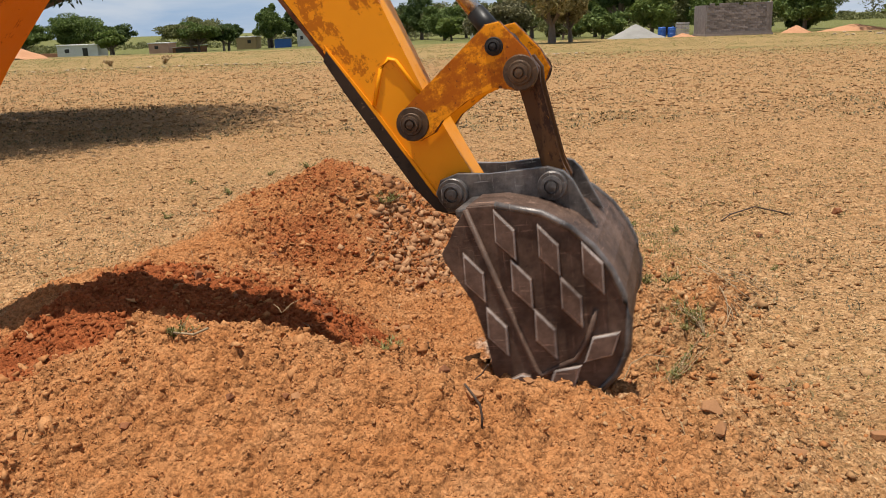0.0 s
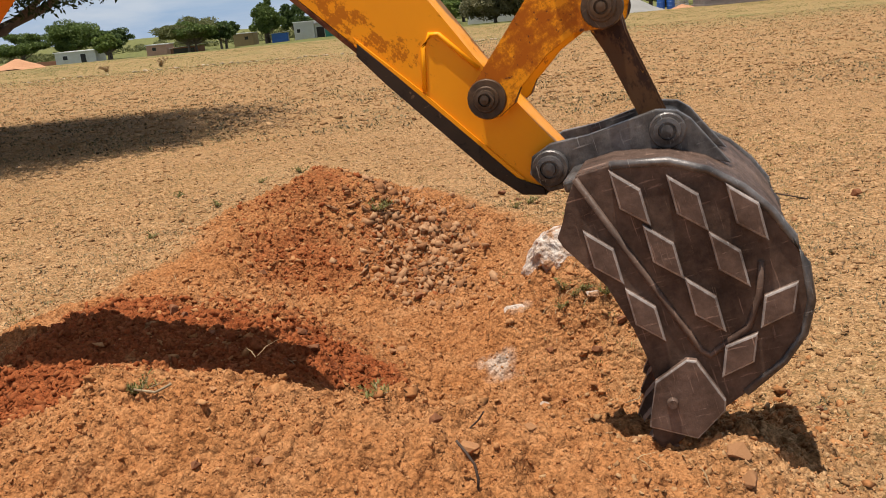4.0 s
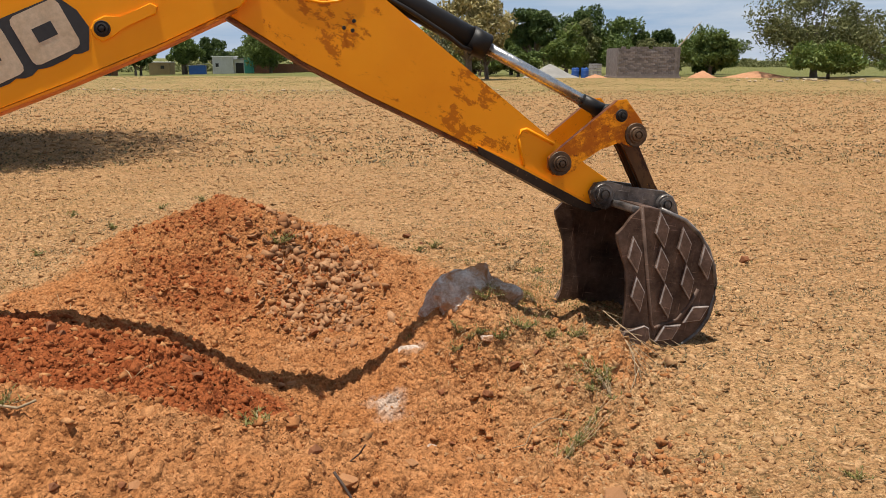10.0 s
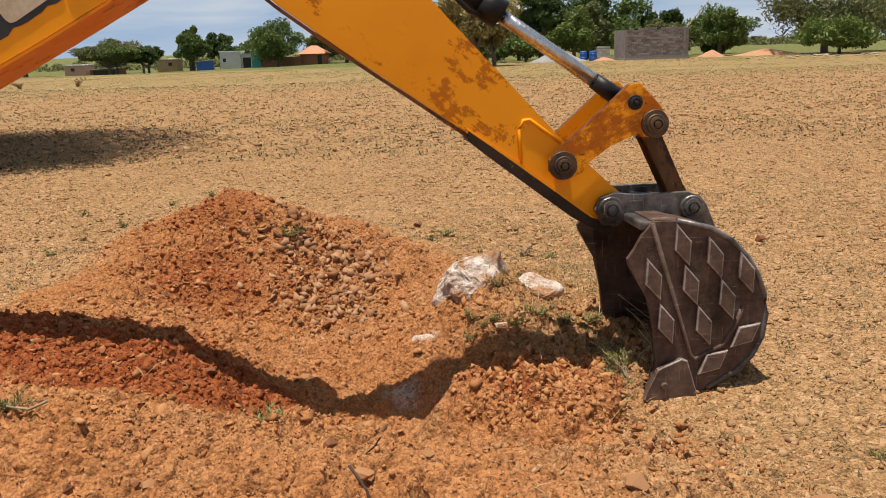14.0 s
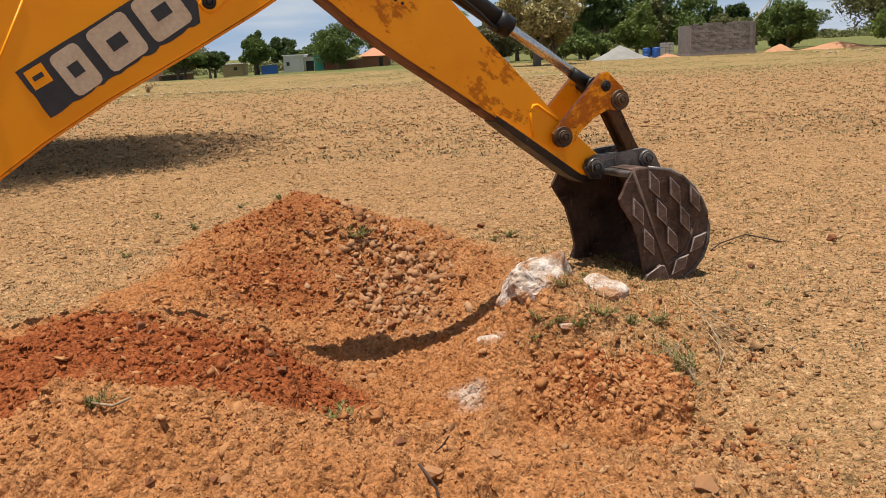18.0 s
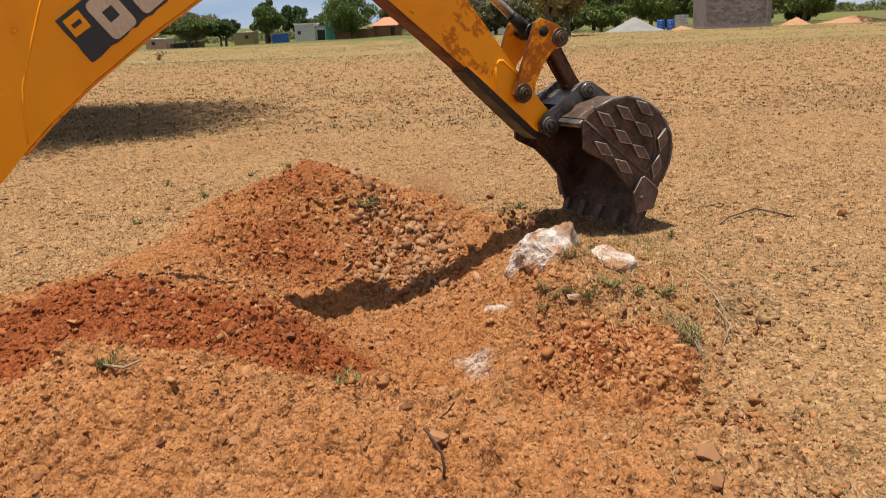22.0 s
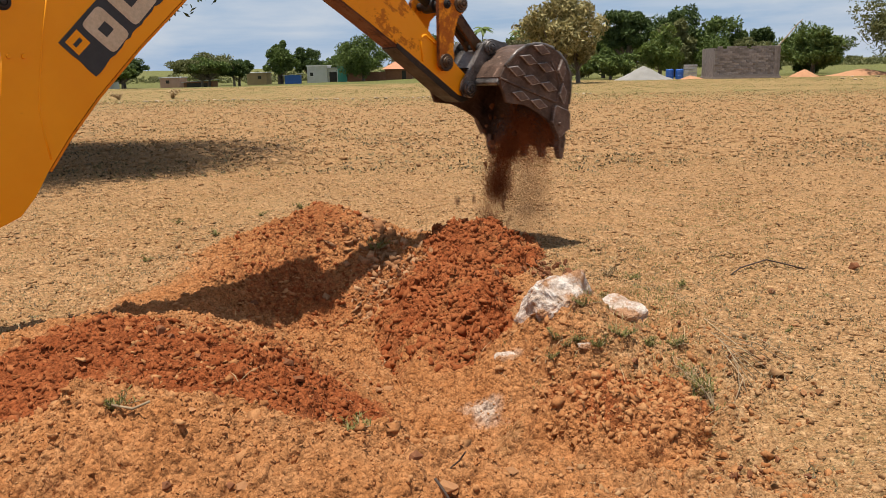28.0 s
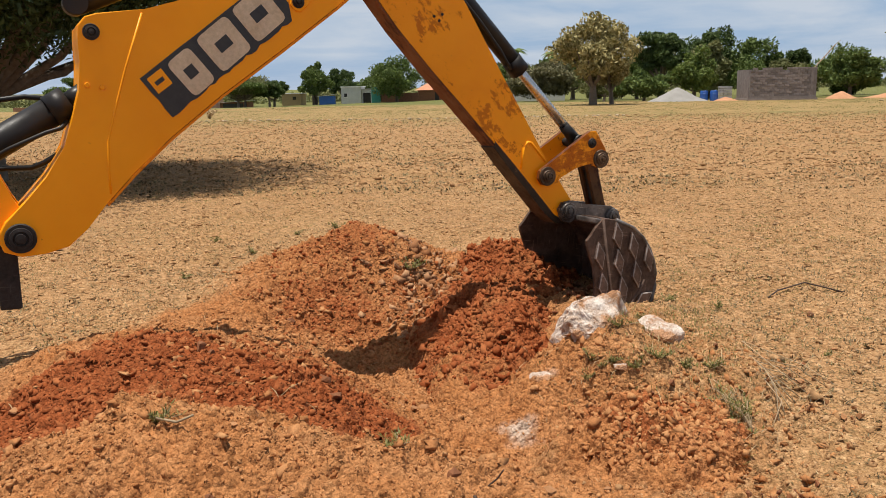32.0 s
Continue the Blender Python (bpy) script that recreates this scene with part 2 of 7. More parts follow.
def paint_material(name, c0, c1, wear=0.5, rough=0.42, under=(0.085, 0.032, 0.012)):
    """Machine enamel: faded patches, oily brown grime in clouds, small chips and a few scratches down to rust."""
    m, n, l, b = material(name, rough)
    b.inputs["Specular IOR Level"].default_value = 0.22
    v = coords(n)
    fade, chips = noise_tex(n, l, 2.2, 4, vec=v), noise_tex(n, l, 36.0, 10, 0.75, vec=v)
    blot, cloud = noise_tex(n, l, 7.0, 12, 0.80, vec=v), noise_tex(n, l, 2.6, 8, 0.68, vec=v)
    col = mixed(n, l, ramp(n, l, fade.outputs["Fac"], [(0.3, (0, 0, 0)), (0.7, (1, 1, 1))]), c0, c1)
    # oily grime: thin streaks and specks, gathered in patches
    mp = n.new("ShaderNodeMapping")
    mp.inputs["Rotation"].default_value = (0, 0.35, 0)
    mp.inputs["Scale"].default_value = (7.0, 16.0, 24.0)
    l.new(v, mp.inputs["Vector"])
    smear = noise_tex(n, l, 1.0, 10, 0.78, vec=mp.outputs["Vector"])
    both = n.new("ShaderNodeMath")
    both.operation = 'MULTIPLY_ADD'
    both.inputs[1].default_value = 0.6
    l.new(smear.outputs["Fac"], both.inputs[0])
    l.new(blot.outputs["Fac"], both.inputs[2])
    grime = n.new("ShaderNodeMath")
    grime.operation = 'MULTIPLY_ADD'
    grime.inputs[1].default_value = 0.75
    l.new(both.outputs[0], grime.inputs[0])
    half = n.new("ShaderNodeMath")
    half.operation = 'MULTIPLY'
    half.inputs[1].default_value = 0.6
    l.new(cloud.outputs["Fac"], half.inputs[0])
    l.new(half.outputs[0], grime.inputs[2])
    lo = 1.065 - 0.09 * wear
    col = mixed(n, l, ramp(n, l, grime.outputs[0], [(lo - 0.03, (0, 0, 0)), (lo + 0.01, (0.30 + 0.25 * wear,) * 3), (lo + 0.10, (min(0.95, 0.55 + 0.4 * wear),) * 3)]), col, (0.50 * c0[0], 0.36 * c0[1], 0.36 * c0[2]))
    # long thin scratches, few
    for turn, stretch in ((0.45, (95.0, 30.0, 3.0)), (-0.9, (3.5, 30.0, 90.0))):
        mp3 = n.new("ShaderNodeMapping")
        mp3.inputs["Rotation"].default_value = (0, turn, 0)
        mp3.inputs["Scale"].default_value = stretch
        l.new(v, mp3.inputs["Vector"])
        sc = noise_tex(n, l, 1.0, 3, 0.55, vec=mp3.outputs["Vector"])
        top = 0.80 - 0.05 * wear
        col = mixed(n, l, ramp(n, l, sc.outputs["Fac"], [(top, (0, 0, 0)), (top + 0.03, (0.6, 0.6, 0.6))]), col, under)
    # chips gather where the grime lies
    sum2 = n.new("ShaderNodeMath")
    sum2.operation = 'MULTIPLY_ADD'
    sum2.inputs[1].default_value = 0.30
    l.new(grime.outputs[0], sum2.inputs[0])
    l.new(chips.outputs["Fac"], sum2.inputs[2])
    lim = 0.99 - 0.075 * wear
    col = mixed(n, l, ramp(n, l, sum2.outputs[0], [(lim, (0, 0, 0)), (lim + 0.025, (1, 1, 1))]), col, under)
    l.new(col, b.inputs["Base Color"])
    l.new(ramp(n, l, blot.outputs["Fac"], [(0.35, (rough - 0.10,) * 3), (0.66, (rough + 0.2,) * 3)]), b.inputs["Roughness"])
    bump(n, l, b, chips.outputs["Fac"], 0.10, 0.006)
    return m


def steel_material(name, dark, bright, rough=0.45, metal=0.85, worn=0.62):
    m, n, l, b = material(name, rough, metal)
    if not metal:
        b.inputs["Specular IOR Level"].default_value = 0.22
    v = coords(n)
    big, sm = noise_tex(n, l, 6.0, 8, 0.7, vec=v), noise_tex(n, l, 45.0, 6, 0.7, vec=v)
    col = mixed(n, l, ramp(n, l, big.outputs["Fac"], [(0.35, (0, 0, 0)), (worn, (1, 1, 1))]), dark, bright)
    col = mixed(n, l, 0.5, col, ramp(n, l, sm.outputs["Fac"], [(0.3, (0.35, 0.33, 0.32)), (0.7, (1, 1, 1))]), 'MULTIPLY')
    for turn, stretch in ((0.6, (120.0, 25.0, 6.0)), (-0.4, (9.0, 25.0, 110.0))):
        mp3 = n.new("ShaderNodeMapping")
        mp3.inputs["Rotation"].default_value = (0, turn, 0)
        mp3.inputs["Scale"].default_value = stretch
        l.new(v, mp3.inputs["Vector"])
        sc = noise_tex(n, l, 1.0, 5, 0.65, vec=mp3.outputs["Vector"])
        col = mixed(n, l, ramp(n, l, sc.outputs["Fac"], [(0.62, (0, 0, 0)), (0.70, (0.55, 0.55, 0.55))]), col, tuple(min(0.6, 1.9 * c) for c in bright))
    l.new(col, b.inputs["Base Color"])
    l.new(ramp(n, l, sm.outputs["Fac"], [(0.3, (rough + 0.25,) * 3), (0.7, (rough,) * 3)]), b.inputs["Roughness"])
    bump(n, l, b, sm.outputs["Fac"], 0.25, 0.008)
    return m


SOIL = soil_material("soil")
CLOD_TAN = clod_material("tan_clods", (0.304, 0.161, 0.07), (0.471, 0.285, 0.143))
CLOD_DUG = clod_material("orange_clods", (0.345, 0.140, 0.050), (0.47, 0.235, 0.100))
RUBBLE = clod_material("stony_rubble", (0.27, 0.118, 0.050), (0.43, 0.245, 0.130))
CLOD_RED = clod_material("red_clods", (0.235, 0.060, 0.018), (0.345, 0.118, 0.042))
YELLOW = paint_material("yellow_enamel", (0.84, 0.300, 0.003), (0.90, 0.350, 0.006), 0.35, 0.38, (0.16, 0.045, 0.010))
YELLOW_WORN = paint_material("worn_yellow_enamel", (0.80, 0.275, 0.003), (0.88, 0.335, 0.006), 0.6, 0.38, (0.10, 0.030, 0.008))
BLACK = paint_material("black_enamel", (0.010, 0.0095, 0.0095), (0.020, 0.018, 0.017), 0.3, 0.40, (0.10, 0.05, 0.025))
OILY = paint_material("oily_black_plate", (0.011, 0.008, 0.006), (0.045, 0.026, 0.015), 0.9, 0.42, (0.16, 0.09, 0.05))
LEVER_PAINT = paint_material("rust_stained_enamel", (0.78, 0.262, 0.004), (0.86, 0.325, 0.006), 1.35, 0.38, (0.09, 0.027, 0.008))
BRONZE = steel_material("worn_pin_boss", (0.035, 0.020, 0.012), (0.19, 0.11, 0.055), 0.36, 0.3, 0.75)
# boom underside: shaded yellow put into the colour as orange
SHADED_FLANGE = paint_material("shaded_yellow_paint", (0.66, 0.19, 0.004), (0.74, 0.23, 0.006), 0.6, 0.5)
DARK_BROWN = paint_material("dark_brown_paint", (0.115, 0.036, 0.010), (0.19, 0.062, 0.014), 1.2, 0.5, (0.016, 0.011, 0.008))
LINK_PAINT = paint_material("greasy_link_paint", (0.055, 0.028, 0.014), (0.12, 0.05, 0.015), 1.0, 0.4, (0.45, 0.19, 0.015))
GREASE = steel_material("greasy_steel", (0.016, 0.013, 0.012), (0.34, 0.30, 0.275), 0.26, 0.4, 0.78)
STEEL = steel_material("worn_bucket_steel", (0.046, 0.026, 0.018), (0.215, 0.135, 0.098), 0.44, 0.0, 0.78)
PAD = steel_material("scuffed_pad_steel", (0.080, 0.048, 0.034), (0.28, 0.182, 0.138), 0.44, 0.0, 0.78)
# plate edges: bare wear plus the sun's highlight, put into the colour
EDGE = steel_material("worn_lit_edge", (0.14, 0.108, 0.092), (0.56, 0.48, 0.43), 0.38, 0.2, 0.66)
DARK_STEEL = steel_material("dark_steel", (0.016, 0.014, 0.013), (0.045, 0.038, 0.035), 0.55, 0.4)
CHROME = steel_material("chrome_rod", (0.45, 0.43, 0.41), (0.75, 0.74, 0.73), 0.14, 1.0)
DECAL_BLACK = simple("decal_black", (0.018, 0.018, 0.02), (0.03, 0.03, 0.03), 20, 0.45, relief=0.05, vary=0)
DECAL_CREAM = simple("decal_cream", (0.58, 0.45, 0.29), (0.66, 0.54, 0.38), 12, 0.5, relief=0.05, vary=0)


def rock_material():
    m, n, l, b = material("white_weathered_rock", 0.9)
    v = coords(n)
    big, mid, fine = noise_tex(n, l, 4.5, 6, 0.65, vec=v), noise_tex(n, l, 16.0, 8, 0.7, vec=v), noise_tex(n, l, 60.0, 6, 0.7, vec=v)
    col = mixed(n, l, ramp(n, l, mid.outputs["Fac"], [(0.35, (0, 0, 0)), (0.62, (1, 1, 1))]), (0.46, 0.31, 0.21), (0.83, 0.74, 0.66))
    col = mixed(n, l, ramp(n, l, big.outputs["Fac"], [(0.47, (0, 0, 0)), (0.54, (0.9, 0.9, 0.9))]), col, (0.47, 0.22, 0.085))
    col = mixed(n, l, 0.35, col, ramp(n, l, fine.outputs["Fac"], [(0.32, (0.35, 0.3, 0.27)), (0.6, (1, 1, 1))]), 'MULTIPLY')
    l.new(col, b.inputs["Base Color"])
    k = bump(n, l, b, mid.outputs["Fac"], 0.9, 0.03)
    bump(n, l, b, fine.outputs["Fac"], 0.8, 0.015, k)
    return m


ROCK = rock_material()


# ---- mesh helpers ----
def part(name, bm, mat, parent=None, label="", smooth=False):
    me = bpy.data.meshes.new(name)
    bmesh.ops.recalc_face_normals(bm, faces=bm.faces)
    bm.to_mesh(me)
    bm.free()
    if smooth:
        me.polygons.foreach_set("use_smooth", [True] * len(me.polygons))
    for k in (mat if isinstance(mat, (list, tuple)) else [mat]):
        me.materials.append(k)
    ob = new(name, me)
    if parent is not None:
        ob.parent = parent
    if label:
        tagged(ob, label)
    return ob


def prism(bm, pts, y0, y1, bevel=0.0):
    """A plate with the outline pts, (x, z), from y0 to y1."""
    a = [bm.verts.new((x, y0, z)) for x, z in pts]
    b = [bm.verts.new((x, y1, z)) for x, z in pts]
    fs = [bm.faces.new(a), bm.faces.new(b[::-1])]
    k = len(pts)
    for i in range(k):
        j = (i + 1) % k
        fs.append(bm.faces.new((a[j], a[i], b[i], b[j])))
    if bevel:
        edges = [e for f in fs[:2] for e in f.edges]
        bmesh.ops.bevel(bm, geom=edges, offset=bevel, segments=2, affect='EDGES', profile=0.5)
    return fs


def rod(bm, p, q, r0, r1=None, seg=20, caps=True):
    """A round bar from p to q."""
    p, q = Vector(p), Vector(q)
    r1 = r0 if r1 is None else r1
    m = (q - p).to_track_quat("Z", "Y").to_matrix()
    rings = []
    for c, r in ((p, r0), (q, r1)):
        rings.append([bm.verts.new(c + m @ Vector((r * math.cos(2 * math.pi * k / seg), r * math.sin(2 * math.pi * k / seg), 0))) for k in range(seg)])
    for k in range(seg):
        j = (k + 1) % seg
        f = bm.faces.new((rings[0][k], rings[0][j], rings[1][j], rings[1][k]))
        f.smooth = True
    if caps:
        bm.faces.new(rings[0][::-1])
        bm.faces.new(rings[1])


def box(bm, lo, hi, bevel=0.0):
    (x0, y0, z0), (x1, y1, z1) = lo, hi
    fs = prism(bm, [(x0, z0), (x1, z0), (x1, z1), (x0, z1)], y0, y1)
    if bevel:
        bmesh.ops.bevel(bm, geom=list({e for f in fs for e in f.edges}), offset=bevel, segments=2, affect='EDGES', profile=0.5)


def fbm(x, y, scale, octaves=4, seed=0):
    """Smooth value noise on a lattice, -1 to 1, for whole arrays of places."""
    total, amp, norm = np.zeros_like(x), 1.0, 0.0
    for o in range(octaves):
        u, v = x * scale + 17.3 * seed + 3.1 * o, y * scale - 9.7 * seed + 5.7 * o
        iu, iv = np.floor(u), np.floor(v)
        fu, fv = u - iu, v - iv
        fu, fv = fu * fu * (3 - 2 * fu), fv * fv * (3 - 2 * fv)

        def lattice(a, b):
            h = np.sin(a * 127.1 + b * 311.7 + seed * 74.7) * 43758.5453
            return (h - np.floor(h)) * 2 - 1
        total += amp * ((lattice(iu, iv) * (1 - fu) + lattice(iu + 1, iv) * fu) * (1 - fv) + (lattice(iu, iv + 1) * (1 - fu) + lattice(iu + 1, iv + 1) * fu) * fv)
        norm += amp
        amp, scale = amp * 0.5, scale * 2.03
    return total / norm

# seconds; degrees of swing, boom, dipper, lever, bucket; metres by which the machine has crept ahead
ARM = [
    (0.0, -14.5, 48.5, -55.4, 23.7, 5.2, -0.155),
    (0.5, -12.8, 48.2, -55.0, 44.6, 30.3, -0.151),
    (1.0, -8.3, 44.9, -48.2, 53.1, 37.7, -0.156),
    (1.5, -8.1, 38.9, -53.3, 48.2, 32.6, -0.152),
    (2.0, -8.2, 39.2, -51.4, 40.6, 24.4, -0.135),
    (2.5, -8.6, 39.6, -50.0, 30.3, 11.9, -0.114),
    (4.5, -15.9, 45.9, -41.9, 38.9, 20.7, -0.239),
    (5.0, -10.8, 45.4, -39.4, 55.8, 39.8, -0.254),
    (5.5, -1.0, 37.4, -43.4, 52.9, 35.9, -0.271),
    (6.0, 10.6, 34.6, -37.5, 59.6, 43.3, -0.305),
    (6.5, 10.0, 31.6, -38.8, 58.2, 42.3, -0.301),
    (7.0, 9.7, 31.7, -38.7, 49.0, 32.0, -0.274),
    (7.5, 9.0, 31.4, -38.4, 39.1, 19.8, -0.259),
    (8.0, 9.2, 30.3, -36.1, 33.9, 12.8, -0.244),
    (8.5, 9.3, 29.9, -35.6, 32.0, 10.3, -0.231),
    (9.0, 9.6, 29.4, -35.0, 27.3, 4.5, -0.169),
    (9.5, 9.4, 28.2, -33.1, 22.8, -1.9, -0.157),
    (10.0, 9.7, 25.7, -29.3, 18.5, -10.1, -0.174),
    (10.5, 10.1, 25.5, -28.4, 17.6, -12.2, -0.170),
    (11.0, 3.0, 28.1, -26.6, 25.4, -1.6, -0.163),
    (11.5, 0.9, 28.3, -26.4, 48.4, 28.5, -0.157),
    (12.0, 3.7, 29.5, -34.4, 42.9, 24.1, -0.154),
    (12.5, 3.6, 30.4, -39.6, 37.0, 18.3, -0.132),
    (13.0, 3.1, 29.7, -39.4, 26.5, 5.8, -0.132),
    (13.5, 2.5, 29.5, -38.7, 22.4, 0.0, -0.115),
    (14.0, 1.6, 31.9, -38.7, 22.0, -0.7, -0.086),
    (14.5, -7.3, 33.4, -36.9, 29.4, 7.7, -0.072),
    (15.0, -4.7, 35.7, -33.8, 40.5, 20.4, -0.085),
    (15.3, 5.7, 35.7, -34.5, 47.8, 29.9, -0.104),
    (15.5, 12.1, 36.1, -36.0, 53.2, 36.0, -0.113),
    (17.5, 22.0, 31.2, -37.2, 35.7, 15.5, -0.041),
    (18.0, 21.1, 31.5, -37.5, 26.2, 3.8, 0.031),
    (18.5, 20.9, 32.0, -37.1, 19.0, -5.6, 0.120),
    (19.0, 21.7, 32.0, -36.3, 15.5, -10.8, 0.168),
    (19.5, 21.9, 35.2, -37.3, 13.2, -13.3, 0.203),
    (20.0, 21.7, 39.9, -36.9, 13.9, -13.0, 0.200),
    (20.3, 24.0, 42.2, -33.6, 14.5, -13.6, 0.195),
    (20.5, 26.8, 46.2, -32.2, 19.2, -7.4, 0.204),
    (21.0, 32.9, 46.0, -32.0, 43.4, 24.2, 0.214),
    (21.5, 28.6, 43.6, -36.9, 55.2, 38.9, 0.210),
    (22.0, 27.8, 37.5, -43.2, 50.0, 34.1, 0.210),
    (22.5, 27.8, 37.8, -47.7, 44.3, 28.2, 0.217),
    (23.0, 27.6, 37.3, -47.0, 36.2, 18.8, 0.242),
    (23.5, 27.9, 36.4, -45.7, 27.4, 8.0, 0.248),
    (24.0, 28.4, 36.4, -44.9, 18.0, -2.9, 0.261),
    (24.5, 28.7, 36.4, -45.5, 5.0, -19.7, 0.294),
    (25.0, 29.5, 34.8, -46.7, -9.8, -40.7, 0.279),
    (25.3, 29.8, 35.4, -47.5, -19.2, -60.5, 0.281),
    (25.5, 31.1, 35.6, -46.3, -18.2, -57.0, 0.276),
    (27.5, 44.4, 47.8, -35.4, 52.0, 35.0, 0.302),
    (28.0, 41.6, 47.7, -35.6, 70.7, 54.6, 0.299),
    (28.2, 35.9, 47.9, -40.5, 67.6, 51.2, 0.284),
    (28.5, 30.4, 43.0, -47.3, 58.6, 42.0, 0.275),
    (29.0, 27.5, 38.8, -52.1, 55.5, 39.7, 0.271),
    (29.5, 28.3, 37.9, -53.5, 47.4, 31.6, 0.284),
    (30.0, 28.1, 37.9, -52.9, 39.6, 22.9, 0.309),
    (30.5, 28.0, 37.4, -49.9, 31.8, 13.7, 0.304),
    (31.0, 28.6, 37.2, -47.9, 23.6, 3.8, 0.302),
    (31.5, 29.2, 38.0, -47.0, 15.7, -6.1, 0.314),
    (32.0, 29.8, 39.1, -50.1, 12.5, -9.3, 0.310),
]


# ---- the ground ----
def ridge(x, y, pts, width, height, power=2.0):
    """A bank along the line pts, (x, y), with rounded flanks."""
    best = np.full_like(x, 1e9)
    for (ax, ay), (bx, by) in zip(pts, pts[1:]):
        dx, dy = bx - ax, by - ay
        u = np.clip(((x - ax) * dx + (y - ay) * dy) / (dx * dx + dy * dy), 0, 1)
        best = np.minimum(best, np.hypot(x - ax - u * dx, y - ay - u * dy))
    return height * np.exp(-(best / width) ** power)


def hump(x, y, cx, cy, rx, ry, height, turn=0.0, power=2.0):
    c, s = math.cos(radians(turn)), math.sin(radians(turn))
    u, v = ((x - cx) * c + (y - cy) * s) / rx, (-(x - cx) * s + (y - cy) * c) / ry
    return height * np.exp(-(u * u + v * v) ** (power / 2))


def crest(x, y, pts, near_w, far_w, power=2.0):
    """A bank whose crest runs through pts, (x, y, height), from left to right, with a slope of its own width on each side."""
    best, side, top = np.full_like(x, 1e9), np.zeros_like(x), np.zeros_like(x)
    for (ax, ay, ah), (bx, by, bh) in zip(pts, pts[1:]):
        dx, dy = bx - ax, by - ay
        u = np.clip(((x - ax) * dx + (y - ay) * dy) / (dx * dx + dy * dy), 0, 1)
        d = np.hypot(x - ax - u * dx, y - ay - u * dy)
        closer = d < best
        side, top = np.where(closer, dx * (y - ay) - dy * (x - ax), side), np.where(closer, ah + (bh - ah) * u, top)
        best = np.minimum(best, d)
    return top * np.exp(-(best / np.where(side > 0, far_w, near_w)) ** power)


DIG_EDGE = [(-2.1, 1.0), (-2.9, 1.7), (-3.05, 2.8), (-2.75, 4.1), (-2.45, 5.5), (-2.15, 7.2), (-1.8, 8.5), (-1.2, 8.65), (-0.55, 7.95), (0.05, 7.2), (0.6, 6.45), (1.25, 5.85),
            (1.5, 5.2), (1.5, 4.4), (1.35, 3.6), (1.5, 2.9), (1.55, 1.9), (1.0, 1.15), (0.0, 0.75), (-1.0, 0.7)]


def disturbed(x, y):
    """How far the digging reaches: 1 in the loose earth, 0 on the crusted field."""
    px, py = x + 0.22 * fbm(x, y, 1.3, 3, 3), y + 0.3 * fbm(x, y, 1.3, 3, 4)
    best, inside = np.full_like(x, 1e9), np.zeros(x.shape, bool)
    for (ax, ay), (bx, by) in zip(DIG_EDGE, DIG_EDGE[1:] + DIG_EDGE[:1]):
        dx, dy = bx - ax, by - ay
        u = np.clip(((px - ax) * dx + (py - ay) * dy) / (dx * dx + dy * dy), 0, 1)
        best = np.minimum(best, np.hypot(px - ax - u * dx, py - ay - u * dy))
        inside ^= ((ay > py) != (by > py)) & (px < dx * (py - ay) / (dy if dy else 1e-9) + ax)
    return np.clip(np.where(inside, best, -best) / 0.5 + 0.45, 0, 1)


def far_dip(x, y):
    """The land falls away gently behind the field, most to the west."""
    u = np.clip((y - 70) / 70, 0, 1)
    return 1.5 * u * u * (3 - 2 * u) * (0.35 + 0.65 * np.clip(-x / 45, 0, 1)) * np.clip((45 - x) / 30, 0, 1)


